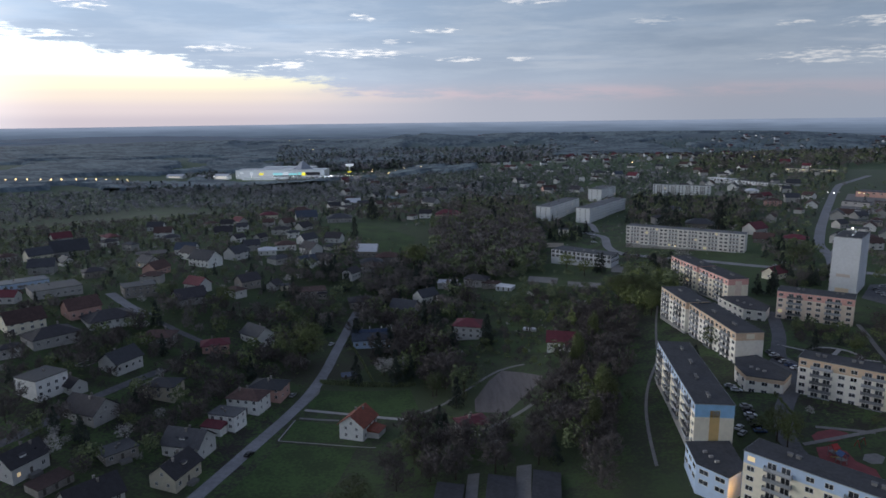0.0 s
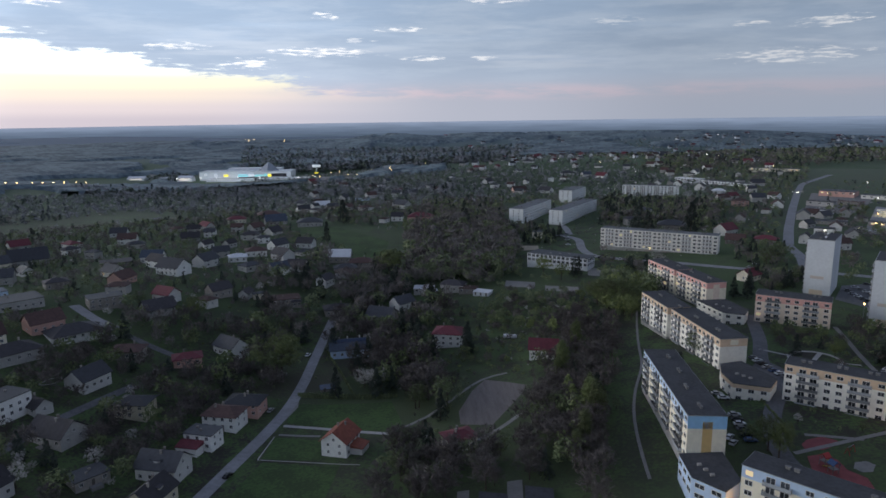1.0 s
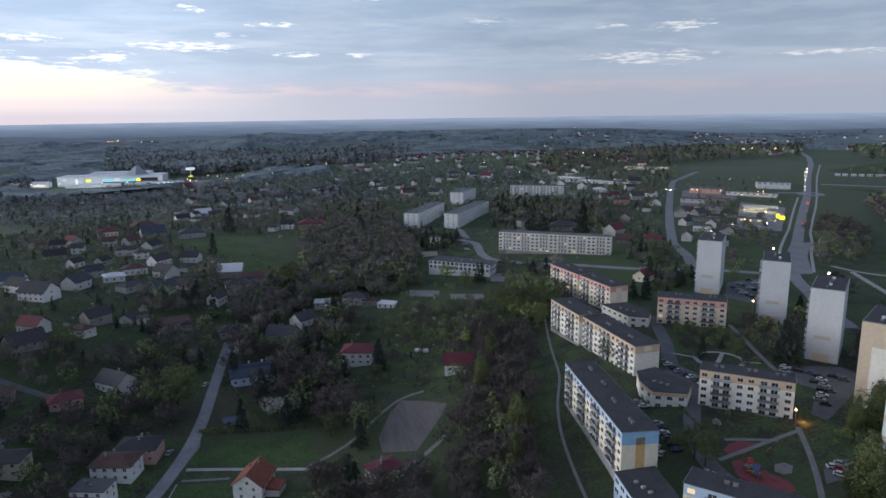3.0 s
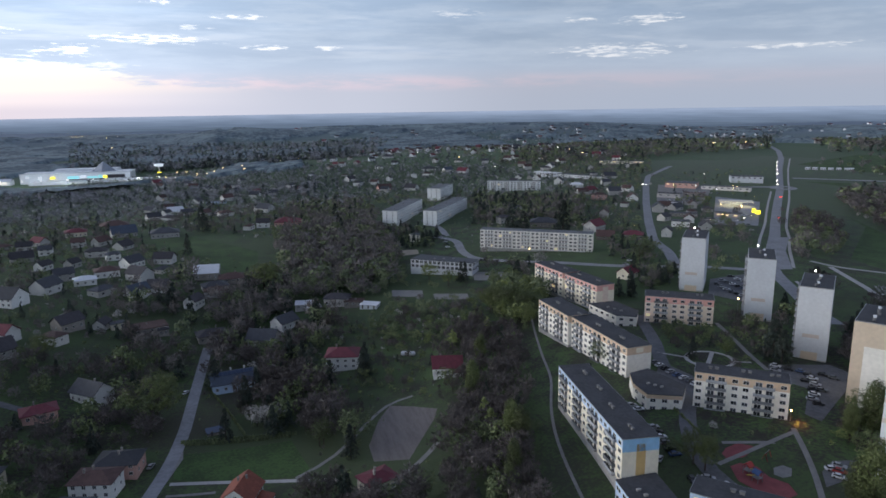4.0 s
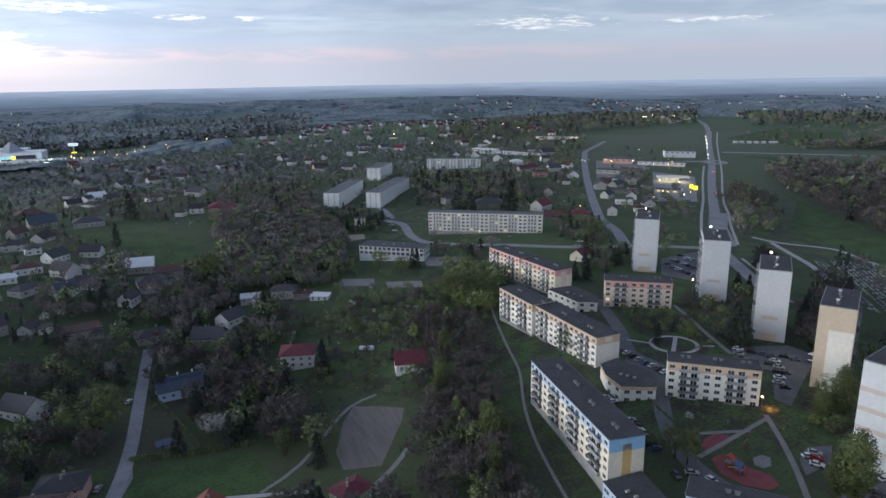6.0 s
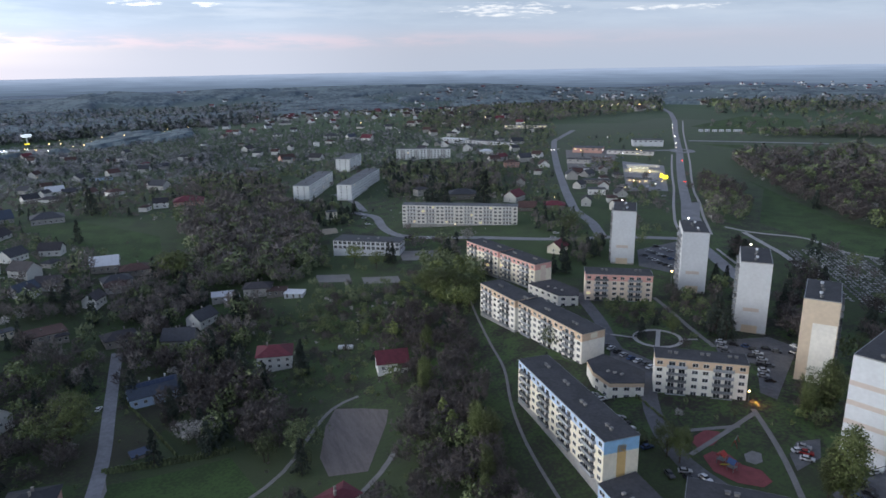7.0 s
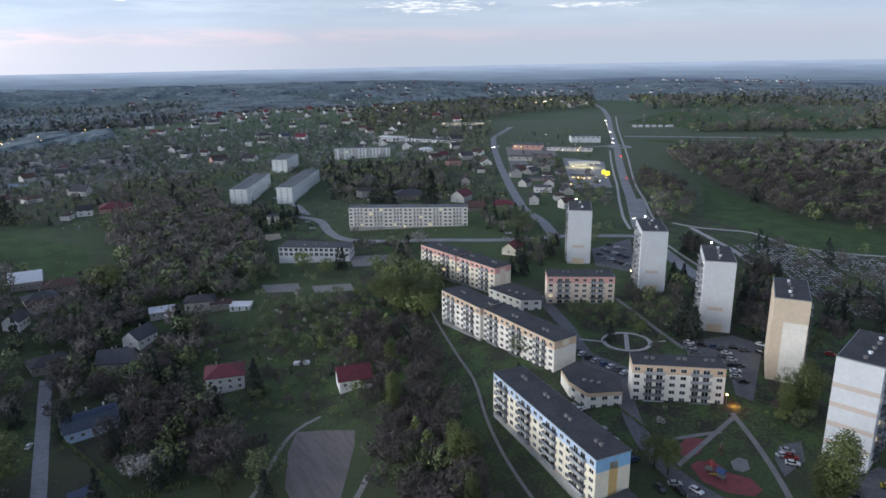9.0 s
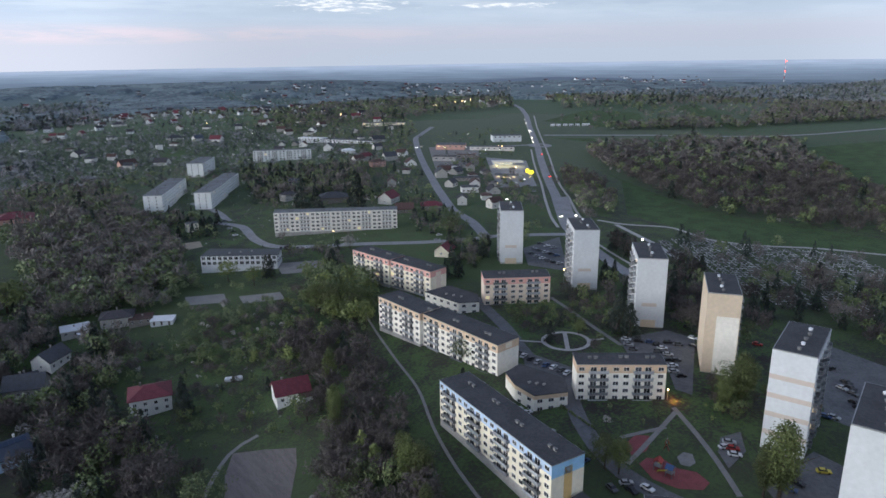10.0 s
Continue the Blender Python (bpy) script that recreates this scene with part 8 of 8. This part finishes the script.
wood([(-773, 1084), (-543, 1327), (-87, 1193), (63, 1021), (7, 663), (-138, 718), (-392, 953), (-502, 696)], 11.97, {"bare": 6, "olive": 2, "conifer": 1.5, "blossom": 0.9}, 3.5, 9, 20, 0)
wood([(-687, 1395), (-422, 1369), (-133, 1252), (77, 1254), (63, 1021), (-118, 1104), (-564, 1226)], 14.49, {"bare": 6, "olive": 3, "conifer": 1}, 8, 14, 21, 0)
wood([(-141, 1490), (133, 1494), (482, 1488), (344, 1073), (252, 1084), (147, 965), (-76, 1080)], 14.04, {"bare": 4, "olive": 5, "conifer": 1.8, "blossom": 1.3, "green": 0.7}, 3, 7.5, 22, 0)
wood([(107, 912), (97, 743), (80, 629), (46, 599), (0, 663), (14, 876)], 11.385, {"bare": 7, "olive": 3, "conifer": 1}, 8, 13, 23, 0)
wood([(408, 1314), (831, 1392), (480, 811), (391, 698), (287, 501), (211, 459), (269, 551), (172, 648), (267, 931), (313, 805), (408, 994), (337, 1081)], 13.13, {"bare": 4, "olive": 5, "conifer": 1.8, "blossom": 1.3, "green": 0.7}, 3.5, 9, 24, 12)
wood([(560, 1512), (1800, 2110), (929, 1123), (642, 1094), (456, 1197)], 17.59, {"bare": 4, "olive": 3, "conifer": 2}, 8, 14, 25, 0)
wood([(-672, 2772), (138, 2536), (464, 2562), (220, 1594), (-224, 1814), (-473, 1887)], 19.665, {"bare": 6, "olive": 3, "conifer": 2}, 9, 15, 26, 0)
wood([(302, 470), (295, 393), (241, 342), (233, 362)], 8.1, {"olive": 3, "bare": 2}, 5, 9, 27, 0)
wood([(184, 242), (181, 232), (171, 210), (178, 190), (161, 185), (155, 198)], 10.8, {"olive": 2, "bare": 1}, 4, 7, 28, 0)
wood([(174, 323), (197, 298), (180, 260), (162, 252), (156, 261), (152, 284)], 7.2, {"olive": 5, "bare": 2, "green": 1}, 2.5, 5, 29, 6)
wood([(59, 494), (125, 403), (106, 337), (70, 346), (51, 437)], 7.2, {"olive": 5, "bare": 3, "green": 1, "blossom": 0.8}, 3, 7, 30, 0)
wood([(77, 792), (89, 556), (67, 487), (32, 453), (-4, 480), (8, 658)], 7.2, {"bare": 7, "olive": 3, "green": 1}, 8, 14, 31, 0)
wood([(-411, 612), (-184, 758), (31, 498), (55, 331), (36, 234), (-60, 296), (-88, 208), (-145, 200)], 8.4375, {"olive": 5, "bare": 4, "green": 0.6, "blossom": 0.8}, 1.4, 2.9, 41, 0)
wood([(-57, 505), (67, 485), (111, 356), (51, 214), (27, 231), (20, 305), (-53, 341)], 8.4375, {"olive": 6, "bare": 4, "green": 1, "blossom": 0.6}, 1.4, 2.9, 42, 0)
wood([(-55, 1296), (417, 1243), (700, 1186), (250, 476), (142, 506), (89, 558), (80, 629), (-52, 975)], 10.125, {"olive": 6, "bare": 4, "green": 1, "blossom": 1}, 1.6, 2.9, 43, 0)
wood([(288, 381), (212, 272), (211, 212), (130, 167), (96, 195), (129, 218), (138, 280), (172, 325)], 10.125, {"olive": 6, "bare": 3, "green": 1.5}, 1, 2.4, 44, 0)
wood([(40, 264), (67, 290), (66, 251), (55, 210), (47, 181), (37, 184), (39, 220)], 7.02, {"bare": 8, "olive": 0.8, "poplar": 0.5, "conifer": 0.3}, 7.5, 13, 50, 6)
wood([(171, 321), (193, 298), (179, 257), (163, 255), (172, 279), (156, 288)], 4.95, {"olive": 6, "bare": 2, "conifer": 0.6}, 2.5, 6, 51, 4)
wood([(142, 273), (148, 257), (142, 256), (144, 277)], 4.5, {"olive": 4, "bare": 2}, 1.5, 3, 52, 0)
wood([(234, 348), (225, 328), (186, 292), (182, 268), (186, 256), (210, 274), (218, 298), (241, 342)], 6.3, {"olive": 4, "bare": 3, "conifer": 1.5}, 4, 9, 53, 4)
wood([(224, 434), (246, 414), (204, 373), (194, 390), (199, 408)], 5.4, {"conifer": 3, "olive": 3, "bare": 2}, 5, 10, 54, 4)
wood([(291, 307), (289, 284), (214, 238), (223, 256)], 5.4, {"conifer": 2, "olive": 3, "bare": 3}, 5, 11, 55, 3)
wood([(171, 210), (211, 212), (188, 193), (163, 184), (153, 190)], 6.3, {"olive": 4, "bare": 2, "green": 1}, 4, 9, 56, 5)
wood([(114, 210), (128, 210), (110, 198), (107, 201)], 5.4, {"olive": 4, "green": 2}, 3, 7, 57, 4)
wood([(112, 224), (109, 211), (101, 200), (98, 203)], 5.4, {"olive": 4, "bare": 2}, 2, 4, 58, 0)
wood([(129, 268), (128, 262), (118, 253), (117, 260)], 4.5, {"olive": 4, "conifer": 1}, 4, 8, 59, 3)
wood([(226, 810), (346, 749), (264, 594), (181, 651)], 6.3, {"olive": 3, "bare": 4, "conifer": 2.5}, 7, 13, 60, 2)
wood([(99, 620), (126, 605), (114, 565), (89, 579)], 5.4, {"conifer": 3, "olive": 2}, 5, 9, 61, 4)
wood([(88, 665), (124, 638), (121, 608), (80, 629)], 5.4, {"conifer": 2, "olive": 2, "bare": 2}, 6, 10, 62, 4)
wood([(65, 551), (78, 494), (62, 461), (31, 453), (44, 511)], 6.3, {"green": 3, "olive": 4, "bare": 2}, 5, 9, 63, 3)
wood([(143, 521), (170, 487), (142, 423), (121, 452)], 6.3, {"bare": 3, "olive": 3, "conifer": 1}, 6, 10, 64, 4)
wood([(265, 553), (297, 550), (272, 464), (241, 434), (223, 471)], 7.2, {"olive": 4, "bare": 3, "green": 1, "conifer": 1}, 5, 9, 65, 0)
wood([(420, 685), (487, 703), (440, 597), (340, 458), (339, 504), (313, 514)], 9, {"olive": 4, "bare": 4}, 5, 9, 66, 0)
wood([(797, 910), (1104, 986), (4013, 1574), (1280, 561), (963, 665), (839, 743)], 22.60, {"bare": 6, "olive": 3, "conifer": 0.8, "blossom": 0.7}, 6, 12, 70, 0)
wood([(126, 2568), (968, 2613), (2312, 2628), (930, 1114), (692, 1177), (464, 1338), (233, 1533)], 24.86, {"bare": 5, "olive": 4, "conifer": 1.6, "blossom": 0.6}, 4.5, 10, 71, 0)
wood([(544, 1542), (767, 1291), (324, 601), (268, 571), (269, 847)], 13.92, {"bare": 4, "olive": 5, "conifer": 1.8, "blossom": 1.3, "green": 0.7}, 3, 7, 72, 0)
wood([(561, 920), (717, 880), (428, 553), (335, 478), (312, 514)], 18.72, {"bare": 3, "olive": 5, "conifer": 1, "green": 0.5}, 2.5, 6, 73, 0)
wood([(104, 1436), (419, 1215), (315, 968), (206, 737), (142, 726), (123, 836), (37, 892)], 9.83, {"bare": 4, "olive": 5, "conifer": 1.8, "blossom": 1.3, "green": 0.7}, 3, 7.5, 74, 0)
wood([(210, 732), (261, 696), (308, 624), (259, 550), (176, 613), (192, 674)], 8.77, {"bare": 4, "olive": 5, "conifer": 1.8, "blossom": 1.3, "green": 0.7}, 3, 7.5, 75, 0)
wood([(-143, 766), (-179, 1044), (4, 844), (106, 871), (95, 578), (2, 628)], 11.23, {"bare": 4, "olive": 5, "conifer": 1.8, "blossom": 1.3, "green": 0.7}, 3, 7.5, 76, 0)
wood([(-4, 422), (36, 407), (76, 366), (62, 323), (46, 289), (28, 308), (17, 330), (-3, 339), (-11, 366)], 7.65, {"olive": 6, "bare": 4, "conifer": 0.8, "blossom": 0.7, "green": 0.5}, 2.5, 6, 80, 0)
wood([(-58, 365), (-31, 360), (-5, 330), (22, 310), (5, 264), (-8, 266), (-28, 325), (-54, 336)], 15.12, {"olive": 4, "bare": 4, "conifer": 1.2, "blossom": 0.8}, 5, 13, 81, 8)
wood([(-260, 1687), (-71, 1549), (92, 1608), (70, 1270), (-52, 1215), (-208, 1268)], 11.7, {"bare": 5, "olive": 4, "conifer": 1.5, "blossom": 0.5}, 3.5, 7, 90, 0)
wood([(-424, 1671), (-235, 1690), (-97, 1734), (-55, 1296), (-166, 1238), (-320, 1221)], 11.7, {"bare": 5, "olive": 4, "conifer": 1.5, "blossom": 0.5}, 3.5, 7, 91, 0)
wood([(517, 627), (471, 538), (346, 412), (332, 418), (403, 502)], 7.2, {"bare": 7, "olive": 2, "blossom": 0.4}, 6, 11, 92, 0)
wood([(-420, 1775), (-60, 1760), (160, 1640), (240, 1740), (-40, 1900), (-420, 1880)], 13, {"conifer": 4, "bare": 3, "olive": 2}, 11, 20, 93, 0)
wood([(-640, 1640), (-560, 1600), (-545, 1700), (-600, 1760)], 12, {"bare": 3, "olive": 3, "conifer": 1}, 9, 15, 94, 0)
plant_woods()

# two lamps whose light falls on walls close by
for lx, ly, lz, power in ((80.6, 171.8, 0.2, 700), (155.6, 210.6, 4.2, 600)):
    ld = bpy.data.lights.new("wall_lamp", "POINT")
    ld.energy, ld.color, ld.shadow_soft_size = power, (1.0, 0.42, 0.08), 0.25
    lo = new("wall_lamp", ld)
    lo.location = (lx, ly, lz)

# the mall's flood lamps and the filling station's yard lamps throw their light on the fronts
for lx, ly, lz, power, tint in ((MX - 110, MY - 60, MZ + 14, 30000, (0.92, 0.97, 1.0)), (MX - 20, MY - 60, MZ + 14, 30000, (0.92, 0.97, 1.0)), (MX + 110, MY - 60, MZ + 14, 30000, (0.92, 0.97, 1.0)), (470, 625, terrain(470, 625) + 8, 1500, (1.0, 0.82, 0.55)), (452, 610, terrain(452, 610) + 8, 1200, (1.0, 0.82, 0.6))):
    ld = bpy.data.lights.new("yard_lamp", "POINT")
    ld.energy, ld.color, ld.shadow_soft_size = power, tint, 0.5
    lo = new("yard_lamp", ld)
    lo.location = (lx, ly, lz)
